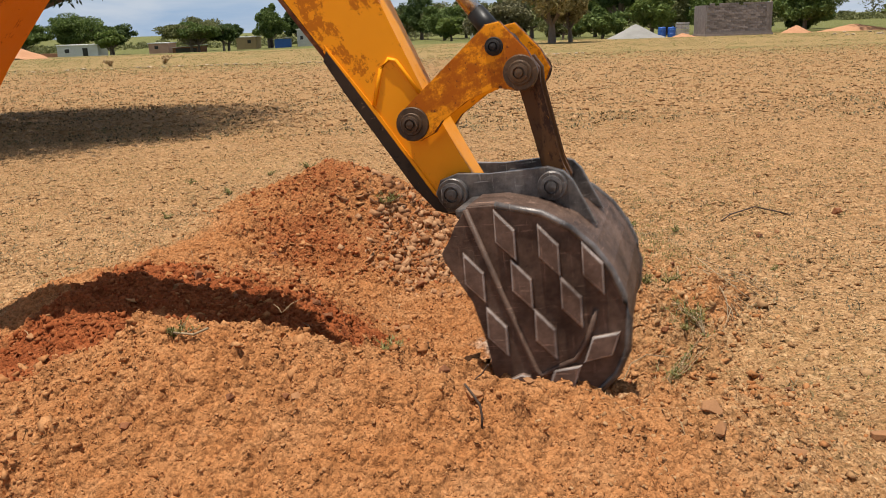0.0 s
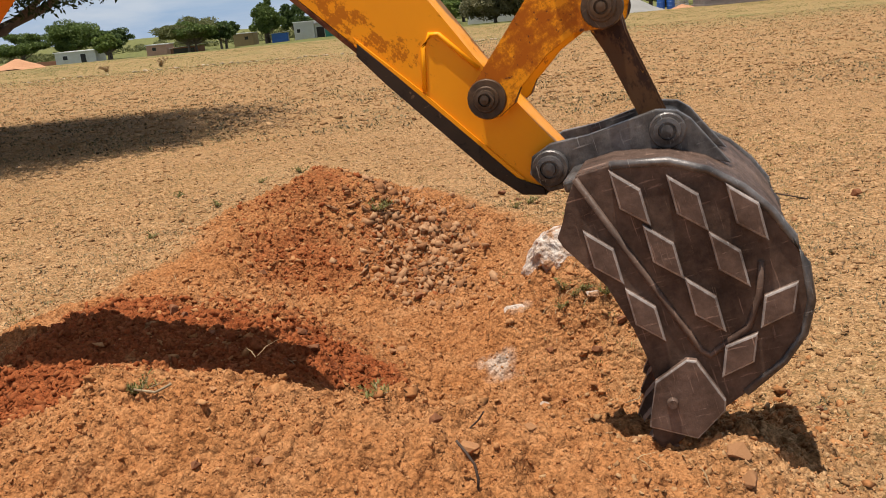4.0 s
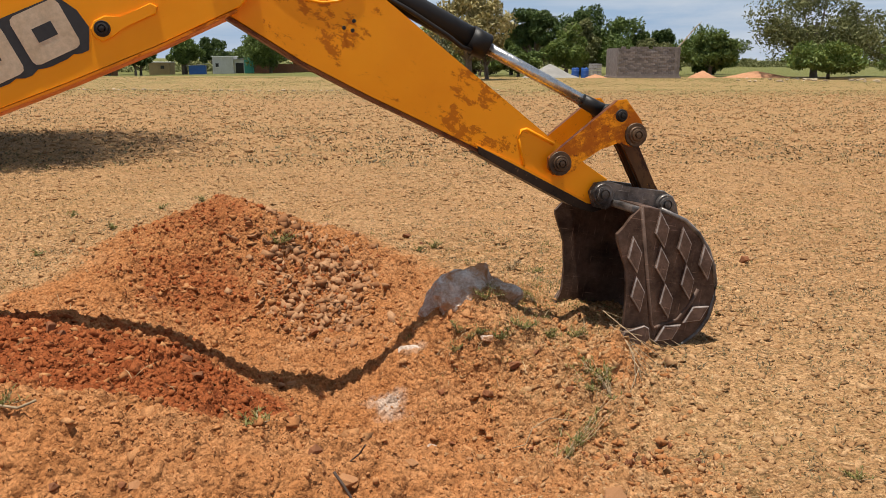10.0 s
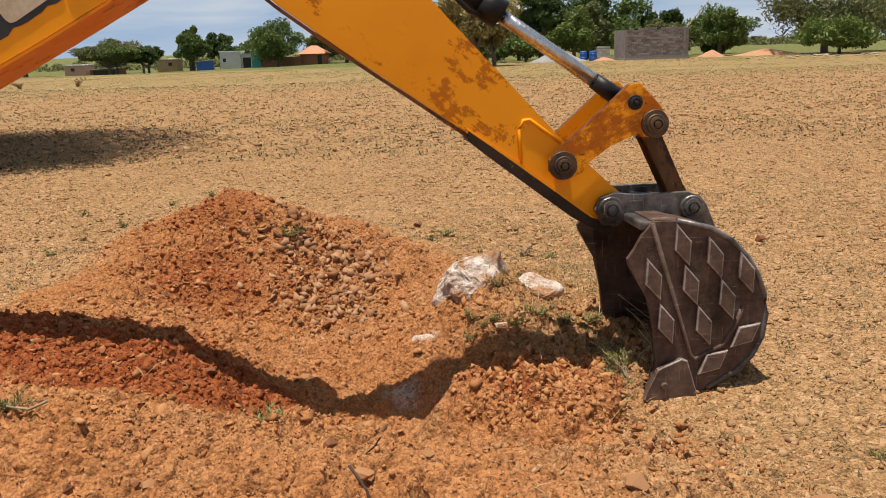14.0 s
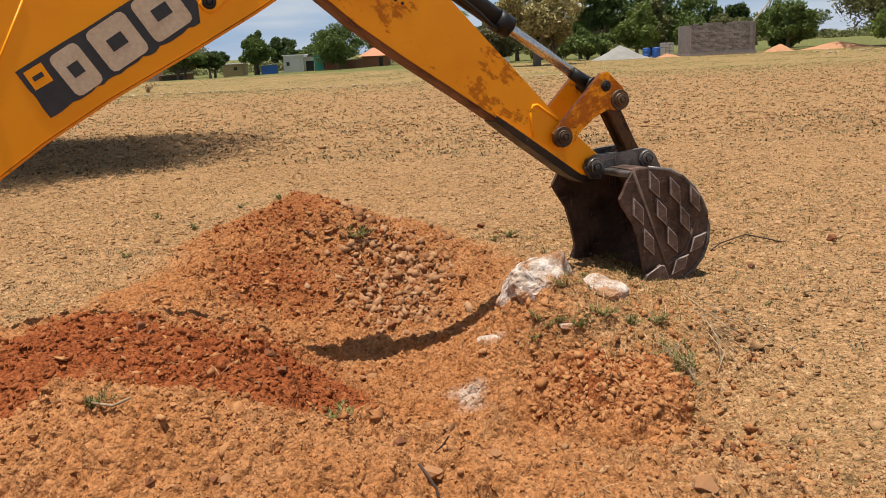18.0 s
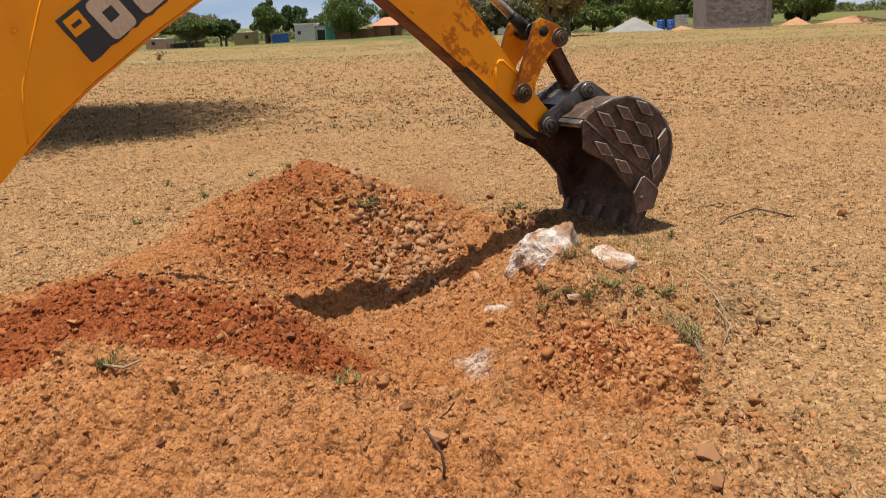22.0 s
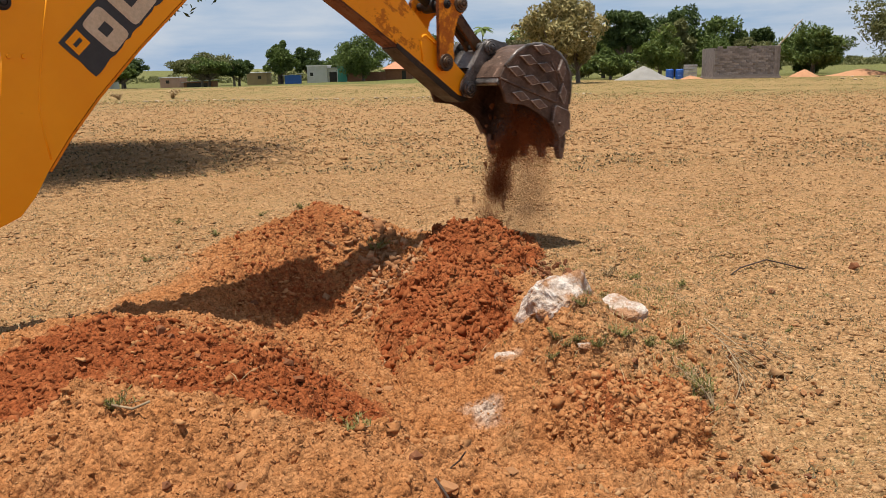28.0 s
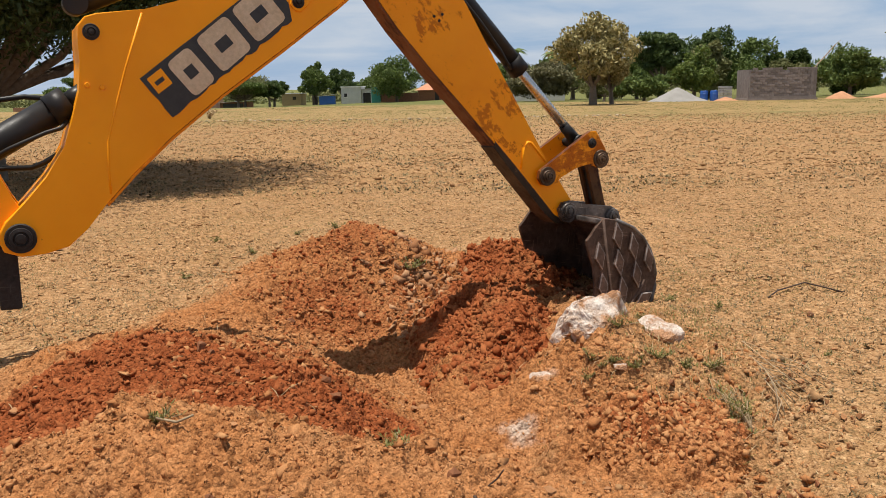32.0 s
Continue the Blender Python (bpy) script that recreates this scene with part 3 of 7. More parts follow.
def forms(wx, wy):
    """The large shapes: the banks of spoil round the hole, the hole itself, and the rocky knoll at its edge."""
    near = crest(wx, wy, [(-2.5, 2.3, 0.12), (-1.9, 2.9, 0.28), (-1.45, 3.0, 0.41), (-0.95, 2.9, 0.43), (-0.5, 2.80, 0.37), (-0.1, 2.72, 0.31), (0.35, 2.62, 0.27), (0.75, 2.56, 0.27), (1.1, 2.64, 0.10), (1.5, 2.7, 0.0)], 0.78, 0.44)
    red = crest(wx, wy, [(-2.75, 4.7, 0.08), (-2.3, 4.4, 0.24), (-1.88, 4.1, 0.32), (-1.55, 3.8, 0.28), (-1.2, 3.6, 0.22), (-0.9, 3.5, 0.13), (-0.6, 3.4, 0.0)], 0.85, 1.05)
    far = crest(wx, wy, [(-2.8, 6.1, 0.0), (-2.35, 6.45, 0.05), (-1.85, 6.75, 0.19), (-1.45, 6.95, 0.36), (-1.15, 7.05, 0.50), (-0.8, 7.05, 0.40), (-0.4, 7.05, 0.24), (0.0, 7.1, 0.12), (0.4, 7.2, 0.03)], 0.62, 0.75)
    z = np.sqrt(near ** 2 + red ** 2) * 0.55 + np.maximum(near, red) * 0.45 + far
    # the hole, its western arm and the scrape behind the near bank
    z = z - hump(wx, wy, -0.34, 5.35, 0.76, 1.22, 0.32, 12, 3.0)
    z = z - hump(wx, wy, -1.30, 5.65, 0.50, 0.50, 0.20, 0, 2.4)
    z = z - hump(wx, wy, 0.30, 3.80, 0.72, 0.62, 0.30, -10, 2.6)
    z = z - hump(wx, wy, 1.15, 3.45, 0.60, 0.42, 0.10, 20)
    # the rocky knoll that the digger works at
    z = z + hump(wx, wy, 0.43, 4.82, 0.46, 0.42, 0.27, 0, 2.6) + hump(wx, wy, 0.92, 4.70, 0.42, 0.40, 0.10)
    z = z + hump(wx, wy, 0.95, 5.6, 0.45, 0.40, 0.06) + hump(wx, wy, -1.75, 6.0, 0.35, 0.3, 0.08)
    z = z - hump(wx, wy, 1.22, 5.05, 0.11, 0.13, 0.16) - hump(wx, wy, 2.2, 5.95, 0.09, 0.07, 0.05)
    return z


def relief(x, y):
    """Height of the ground."""
    dist = disturbed(x, y)
    wx, wy = x + 0.07 * fbm(x, y, 1.9, 3, 51), y + 0.07 * fbm(x, y, 1.9, 3, 52)
    z = 0.012 * fbm(x, y, 0.7, 3, 1) + forms(wx, wy)
    # loose broken earth where it is dug, a fine crust elsewhere
    loose = np.clip(0.40 + 1.5 * fbm(x, y, 1.3, 3, 25), 0.10, 1)
    rubble = hump(x, y, -0.42, 6.45, 0.45, 0.65, 1.0, 0, 3)
    chunky = 0.25 + 0.75 * np.maximum(loose, rubble)
    rough = 0.035 * fbm(wx, wy, 2.6, 3, 5) + 0.030 * fbm(wx, wy, 6.0, 2, 6) + chunky * 0.040 * fbm(wx + 0.02 * fbm(x, y, 15.0, 2, 22), wy, 13.0, 3, 21)
    # lumps with creases between them
    rough = rough + chunky * 0.060 * (np.abs(fbm(wx, wy, 11.0, 2, 58)) - 0.12) + 0.032 * (np.abs(fbm(x, y, 24.0, 2, 59)) - 0.12) + 0.010 * fbm(x, y, 45.0, 2, 57)
    tread = np.clip(0.5 + 1.4 * fbm(x, y, 0.9, 3, 26), 0.15, 1)
    crust = 0.016 * fbm(x, y, 2.4, 3, 8) + tread * (0.030 * np.clip(fbm(wx, wy, 9.0, 3, 9), -0.08, 1) + 0.024 * np.clip(fbm(x, y, 22.0, 3, 10), -0.1, 1))
    return z + dist * rough + (1 - dist) * crust


def soil_kind(x, y):
    """0 field crust, 0.5 dug earth, 1 moist red earth from below."""
    w = 0.12 * fbm(x, y, 2.2, 3, 11)
    wx, wy = x + 0.12 * fbm(x, y, 2.2, 3, 53), y + 0.12 * fbm(x, y, 2.2, 3, 54)
    red = np.maximum.reduce([ridge(wx, wy, [(-2.5, 2.75), (-2.05, 3.3), (-1.85, 4.15), (-1.45, 4.0), (-1.05, 3.85), (-0.75, 4.05)], 0.40, 1.0, 4), hump(x, y, -1.25, 6.2, 0.55, 0.4, 0.55, 0, 3), hump(x, y, -0.6, 6.35, 0.6, 0.5, 0.36, 0, 3), hump(x, y, -1.3, 6.9, 0.5, 0.35, 0.45, 0, 3),
                             hump(x, y, -1.1, 4.6, 0.5, 0.35, 0.5, 0, 3), hump(x, y, 0.95, 3.2, 0.45, 0.25, 0.35, 0, 3)])
    east = np.clip((x + 0.25 * fbm(x, y, 1.6, 3, 55) - 0.15) / 0.9, 0, 1)
    return (0.5 - 0.28 * east) * disturbed(x, y) + 0.5 * np.clip(red + w, 0, 1) * (red > 0.05)


def axis_lines(lo, hi, fine0, fine1, step):
    """Grid lines: even between fine0 and fine1, slowly wider outside, then fast."""
    out = list(np.arange(fine0, fine1 + step / 2, step))
    for end, sign in ((hi, 1), (lo, -1)):
        p, s, side = (fine1 if sign > 0 else fine0), step, []
        while (p - end) * sign < 0:
            s *= 1.012 if s < 0.07 else 1.09
            p += s * sign
            side.append(p)
        out = out + side if sign > 0 else side[::-1] + out
    return np.array(out)


def sheet(name, xs, ys, mat):
    gx, gy = np.meshgrid(xs, ys)
    z = relief(gx, gy)
    far = np.clip((np.hypot(gx, gy) - 22) / 10, 0, 1)
    z = z * (1 - far) - far_dip(gx, gy)
    nx, ny = len(xs), len(ys)
    me = bpy.data.meshes.new(name)
    me.vertices.add(nx * ny)
    me.vertices.foreach_set("co", np.stack([gx, gy, z], -1).astype(np.float32).ravel())
    i = (np.arange(ny - 1)[:, None] * nx + np.arange(nx - 1)[None]).ravel()
    quads = np.stack([i, i + 1, i + nx + 1, i + nx], -1)
    me.loops.add(quads.size)
    me.loops.foreach_set("vertex_index", quads.ravel().astype(np.int32))
    me.polygons.add(len(quads))
    me.polygons.foreach_set("loop_start", (np.arange(len(quads)) * 4).astype(np.int32))
    me.polygons.foreach_set("use_smooth", np.ones(len(quads), bool))
    chalk = np.maximum(hump(gx, gy, 0.12, 4.36, 0.22, 0.11, 0.9) * (0.7 + 1.2 * fbm(gx, gy, 9, 3, 13)), hump(gx, gy, 0.25, 4.66, 0.10, 0.05, 0.75))
    green = np.clip((gy - 34 - 3 * fbm(gx, gy, 0.2, 3, 15)) / 10, 0, 1) * 0.62 + np.clip((gy - 76) / 16, 0, 1) * 0.25 + 0.25 * np.clip(fbm(gx, gy, 0.35, 4, 16) - 0.1, 0, 1) + 0.16 * np.clip((gy - 8) / 16, 0, 1)
    for key, val in (("soil", soil_kind(gx, gy)), ("chalk", chalk), ("green", green * (1 - disturbed(gx, gy)))):
        a = me.attributes.new(key, 'FLOAT', 'POINT')
        a.data.foreach_set("value", val.astype(np.float32).ravel())
    me.update()
    me.validate()
    me.materials.append(mat)
    return tagged(new(name, me), "dry tan field earth with dug orange spoil round a hole", "ground", kind="structure")


ground = sheet("ground", axis_lines(-1500, 1500, -2.8, 2.2, 0.0082), axis_lines(-60, 2500, 1.9, 7.4, 0.0082), SOIL)


def height(x, y):
    a, b = np.array([float(x)]), np.array([float(y)])
    return float((relief(a, b) * (1 - np.clip((np.hypot(a, b) - 22) / 10, 0, 1)) - far_dip(a, b))[0])


# ---- the backhoe ----
ARM_SCALE = 1.13
KING = (-3.632, 4.140, -0.208)
FOOT, BOOM_LEN, DIPPER_LEN = (0.62, 0.927), 2.40, 2.094
LEVER_PIN, LEVER_LEN, RAM_PIN = (1.808, 0.025), 0.427, (0.38, 0.118)
BUCKET_PIN, LINK_LEN = 0.359, 0.403
RAM_FOOT = (0.15, 0.30)

backhoe = tagged(new("backhoe"), "yellow backhoe arm with black bucket digging at a rock", "excavator")
backhoe.scale = (ARM_SCALE, ARM_SCALE, ARM_SCALE)


def pin(parent, x, z, y0, y1, r, mat, name="pin", label=""):
    """A stepped pin boss, one on each side of the arm."""
    for s in (-1, 1):
        bm = bmesh.new()
        lathe(bm, x, z, s, [(r, y0), (r, y1 - 0.004), (r * 0.94, y1), (r * 0.74, y1), (r * 0.72, y1 + 0.012), (r * 0.5, y1 + 0.014), (r * 0.46, y1 + 0.006), (r * 0.36, y1 + 0.006), (r * 0.33, y1 + 0.018), (0.0, y1 + 0.02)])
        part(name, bm, mat, parent, label)


def lathe(bm, x, z, s, steps, seg=26):
    """A turned solid about the cross axis through (x, z); steps are radius and distance from the middle plane, on the side s."""
    last = None
    for r, y in steps:
        ring = [bm.verts.new((x + r * math.cos(2 * math.pi * k / seg), s * y, z + r * math.sin(2 * math.pi * k / seg))) for k in range(seg)] if r > 1e-6 else [bm.verts.new((x, s * y, z))]
        if last:
            for k in range(seg):
                j = (k + 1) % seg
                if len(last) == 1:
                    bm.faces.new((last[0], ring[j], ring[k]))
                else:
                    bm.faces.new((last[k], last[j], ring[j], ring[k]) if len(ring) > 1 else (last[k], last[j], ring[0]))
        last = ring


def tube(bm, pts, r, seg=8):
    """A bent round bar through pts."""
    last = None
    pts = [Vector(p) for p in pts]
    for i, p in enumerate(pts):
        d = pts[min(i + 1, len(pts) - 1)] - pts[max(i - 1, 0)]
        m = d.to_track_quat("Z", "Y").to_matrix()
        ring = [bm.verts.new(p + m @ Vector((r * math.cos(2 * math.pi * k / seg), r * math.sin(2 * math.pi * k / seg), 0))) for k in range(seg)]
        if last:
            for k in range(seg):
                bm.faces.new((last[k], last[(k + 1) % seg], ring[(k + 1) % seg], ring[k])).smooth = True
        else:
            bm.faces.new(ring[::-1])
        last = ring
    bm.faces.new(last)


def build_boom():
    out = [(-0.10, 0.0), (-0.075, 0.07), (0.0, 0.1), (0.135, 0.111), (0.289, 0.136), (0.446, 0.183), (0.567, 0.262), (0.688, 0.344), (0.79, 0.44),
           (0.855, 0.53), (0.895, 0.573), (0.95, 0.585), (1.0, 0.565), (1.196, 0.44), (1.35, 0.374), (1.65, 0.235), (1.79, 0.21), (2.1, 0.19), (2.40, 0.19),
           (2.52, 0.12), (2.55, 0.0), (2.5, -0.12), (2.4, -0.163), (2.0, -0.16), (1.6, -0.14), (1.2, -0.112), (0.855, -0.106), (0.6, -0.12), (0.40, -0.145),
           (0.25, -0.175), (0.13, -0.18), (0.03, -0.135), (-0.06, -0.07)]
    bm = bmesh.new()
    prism(bm, out, -0.185, 0.185, 0.006)
    boom = part("boom", bm, YELLOW, backhoe, "yellow enamelled curved boom with chipped edges")
    # the fold where the plate's curve ends
    bm = bmesh.new()
    tube(bm, [(1.17, -0.183, 0.435), (0.928, -0.183, 0.288), (0.72, -0.183, 0.15), (0.62, -0.183, 0.078), (0.53, -0.183, -0.02), (0.45, -0.183, -0.12)], 0.006, 12)
    part("seam", bm, YELLOW, boom)
    # decal: black panel, cream letters of plain bent bars, small yellow badge
    ragged = random.Random(31)
    low_edge = [(0.935 + 0.818 * k / 26, -0.036 - 0.026 * k / 26 + (ragged.uniform(-0.004, 0.010) if 0 < k < 26 else 0)) for k in range(27)]
    bm = bmesh.new()
    prism(bm, [(0.944, 0.207), (0.940, 0.12), (0.943, 0.07), (0.936, 0.02)] + low_edge + [(1.80, 0.02), (1.79, 0.10), (1.745, 0.185), (1.5, 0.192), (1.3, 0.196), (1.2, 0.201)], -0.1885, -0.1845)
    decal = part("decal", bm, DECAL_BLACK, boom, "black decal panel with ragged lower edge")
    bm = bmesh.new()
    prism(bm, [(0.968, 0.185), (0.962, 0.095), (1.052, 0.09), (1.058, 0.182)], -0.191, -0.188)
    badge = part("badge", bm, YELLOW, decal, "small yellow badge with a dark dash")
    bm = bmesh.new()
    prism(bm, [(0.985, 0.150), (0.984, 0.128), (1.034, 0.126), (1.036, 0.148)], -0.192, -0.1905)
    part("dash", bm, DECAL_BLACK, badge)
    for x0, x1 in ((1.09, 1.235), (1.285, 1.49), (1.53, 1.74)):
        bm = bmesh.new()
        c = 0.026
        prism(bm, [(x0, -0.034 + c), (x0 + c * 0.3, -0.034 + c * 0.3), (x0 + c, -0.034), (x1 - c, -0.034), (x1 - c * 0.3, -0.034 + c * 0.3), (x1, -0.034 + c), (x1, 0.18 - c), (x1 - c * 0.3, 0.18 - c * 0.3), (x1 - c, 0.18), (x0 + c, 0.18), (x0 + c * 0.3, 0.18 - c * 0.3), (x0, 0.18 - c)], -0.1905, -0.188)
        bar = part("cream_bar", bm, DECAL_CREAM, decal, "worn cream bar of the decal")
        w = (x1 - x0) * 0.30
        bm = bmesh.new()
        prism(bm, [(x0 + w, 0.045), (x1 - w, 0.045), (x1 - w, 0.105), (x0 + w, 0.105)], -0.1915, -0.190)
        part("slot", bm, DECAL_BLACK, bar)
    pin(boom, 0.0, 0.0, 0.18, 0.205, 0.072, DARK_STEEL, "foot_pin", "dark steel foot pin")
    pin(boom, 0.922, 0.513, 0.18, 0.192, 0.040, DARK_STEEL, "ram_pin")
    bm = bmesh.new()
    prism(bm, [(1.80, -0.03), (1.82, -0.055), (1.87, -0.055), (1.93, -0.035), (2.07, -0.045), (2.09, -0.02), (2.07, 0.005), (1.93, 0.0), (1.88, 0.035), (1.83, 0.035), (1.80, 0.01)], -0.196, -0.183, 0.005)
    part("pin_boss", bm, YELLOW, boom)
    pin(boom, 1.844, -0.008, 0.18, 0.200, 0.034, DARK_STEEL, "stop_pin")
    for x, z in ((0.733, 0.339), (0.779, 0.287)):
        bm = bmesh.new()
        rod(bm, (x, -0.184, z), (x, -0.196, z), 0.014, 0.011, 12)
        part("bolt", bm, YELLOW, boom)
    bm = bmesh.new()
    tube(bm, [(x, 0.15, z) for x, z in ((0.25, 0.62), (0.414, 0.523), (0.49, 0.475), (0.545, 0.42), (0.570, 0.35), (0.568, 0.295), (0.535, 0.225), (0.475, 0.178), (0.41, 0.161), (0.33, 0.172), (0.265, 0.193), (0.178, 0.267), (0.05, 0.353))], 0.014, 10)
    part("hydraulic_hose", bm, BLACK, boom, "black looped hydraulic hose")
    # flange along the underside, its yellow darkened to orange for the shade there
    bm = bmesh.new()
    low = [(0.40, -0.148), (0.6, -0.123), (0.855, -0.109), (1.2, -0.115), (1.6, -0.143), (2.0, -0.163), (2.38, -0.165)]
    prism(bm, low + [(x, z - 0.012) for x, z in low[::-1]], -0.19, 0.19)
    part("flange", bm, SHADED_FLANGE, boom, "rust-chipped lower flange, yellow darkened to orange for shade")
    return boom


def build_dipper():
    out = [(-0.20, 0.02), (-0.15, -0.10), (0.0, -0.14), (0.48, -0.160), (0.8, -0.148), (1.13, -0.125), (1.44, -0.108), (1.9, -0.098), (2.06, -0.098), (2.15, -0.06),
           (2.165, 0.03), (2.1, 0.085), (2.0, 0.09), (1.72, 0.115), (1.43, 0.16), (1.09, 0.21), (0.75, 0.265), (0.5, 0.30), (0.3, 0.32), (0.05, 0.30), (-0.12, 0.20)]
    bm = bmesh.new()
    prism(bm, out, -0.115, 0.035, 0.006)
    d = part("dipper", bm, YELLOW_WORN, backhoe, "yellow dipper with scratched rusty enamel")
    bm = bmesh.new()
    prism(bm, [(1.40, -0.098), (1.425, -0.132), (1.56, -0.134), (2.0, -0.124), (2.11, -0.106), (2.165, -0.055), (2.145, -0.04), (2.06, -0.080), (1.9, -0.080), (1.6, -0.090)], -0.124, 0.042, 0.004)
    part("wear_plate", bm, OILY, d, "black greasy wear plate")
    bm = bmesh.new()
    prism(bm, [(1.38, -0.094), (1.66, -0.074), (2.0, -0.066), (2.08, -0.062), (2.08, -0.075), (1.9, -0.084), (1.6, -0.094), (1.40, -0.112)], -0.1225, -0.113, 0.002)
    part("lower_flange_edge", bm, YELLOW_WORN, d, "chipped yellow edge above the wear plate")
    bm = bmesh.new()
    pts = [(1.665, -0.07), (1.575, 0.03), (1.565, 0.075), (1.585, 0.093), (1.75, 0.098)]
    tube(bm, [(x, -0.117, z) for x, z in pts], 0.008)
    part("weld_bead", bm, YELLOW, d)
    # dark red-brown strip along the dipper's lower edge
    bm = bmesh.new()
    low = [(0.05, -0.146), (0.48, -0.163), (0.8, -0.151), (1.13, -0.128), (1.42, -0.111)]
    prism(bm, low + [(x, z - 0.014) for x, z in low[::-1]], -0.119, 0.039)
    part("flange", bm, DARK_BROWN, d, "dark red-brown lower flange")
    bm = bmesh.new()
    arc = [(0.30 + 0.26 * math.cos(a), 0.30 + 0.22 * math.sin(a)) for a in np.linspace(math.pi * 1.05, math.pi * 1.95, 11)]
    tube(bm, [(x, -0.116, z) for x, z in arc], 0.006)
    part("weld_bead", bm, YELLOW, d)
    for x, z in ((0.575, 0.066), (0.615, 0.075), (0.60, 0.115)):
        bm = bmesh.new()
        rod(bm, (x, -0.113, z), (x, -0.120, z), 0.010, 0.008, 10)
        part("bolt", bm, DARK_STEEL, d)
    pin(d, 0.0, 0.0, 0.11, 0.20, 0.06, DARK_STEEL, "knuckle_pin")
    return d


def build_lever():
    out = [(-0.062, 0.0), (-0.045, 0.046), (0.0, 0.062), (0.33, 0.178), (0.38, 0.198), (0.43, 0.187), (0.478, 0.06), (0.485, -0.02), (0.445, -0.06), (0.39, -0.052),
           (0.325, -0.004), (0.22, -0.004), (0.10, -0.032), (0.063, -0.062), (0.0, -0.066), (-0.045, -0.045)]
    lever = None
    for s in (-1, 1):
        bm = bmesh.new()
        prism(bm, out, s * 0.135, s * 0.168, 0.004)
        bm.normal_update()
        for f in bm.faces:
            f.material_index = 0 if abs(f.normal.y) > 0.9 else 1
        if lever is None:
            lever = part("lever", bm, (LEVER_PAINT, DARK_BROWN), backhoe, "yellow tipping lever plates worn to rust")
        else:
            part("lever_plate", bm, (LEVER_PAINT, DARK_BROWN), lever)
    for x, z, r, m in ((0, 0, 0.05, BRONZE), (LEVER_LEN, 0, 0.052, BRONZE)):
        for s in (-1, 1):
            bm = bmesh.new()
            rod(bm, (x, s * 0.165, z), (x, s * 0.178, z), 0.062, 0.058, 26)
            part("boss", bm, BRONZE, lever)
        pin(lever, x, z, 0.176, 0.19, r * 0.8, m, "pin", "worn brown steel pin")
    for x, z, r in ((0, 0, 0.035), (LEVER_LEN, 0, 0.035), (*RAM_PIN, 0.028)):
        bm = bmesh.new()
        rod(bm, (x, -0.16, z), (x, 0.16, z), r)
        part("shaft", bm, DARK_STEEL, lever)
    pin(lever, *RAM_PIN, 0.166, 0.176, 0.032, DARK_STEEL, "ram_pin")
    return lever


def build_link():
    link = None
    for s in (-1, 1):
        bm = bmesh.new()
        prism(bm, [(-0.05, -0.03), (0, -0.05), (0.08, -0.032), (LINK_LEN - 0.08, -0.03), (LINK_LEN, -0.048), (LINK_LEN + 0.05, 0), (LINK_LEN, 0.048), (LINK_LEN - 0.08, 0.03), (0.08, 0.032), (0, 0.05), (-0.05, 0.03)],
              s * 0.028, s * 0.060, 0.006)
        if link is None:
            link = part("link", bm, LINK_PAINT, backhoe, "greasy bucket link bar with flecks of yellow paint")
        else:
            part("link_bar", bm, LINK_PAINT, link)
    bm = bmesh.new()
    box(bm, (0.08, -0.028, -0.02), (LINK_LEN - 0.08, 0.028, 0.0))
    part("web", bm, DARK_STEEL, link)
    return link


def worn(bm):
    """The narrow faces round a plate: rubbed bare, with a sunlit highlight in their colour."""
    bm.normal_update()
    for f in bm.faces:
        f.material_index = 1 if 0.2 < abs(f.normal.y) < 0.95 else 0


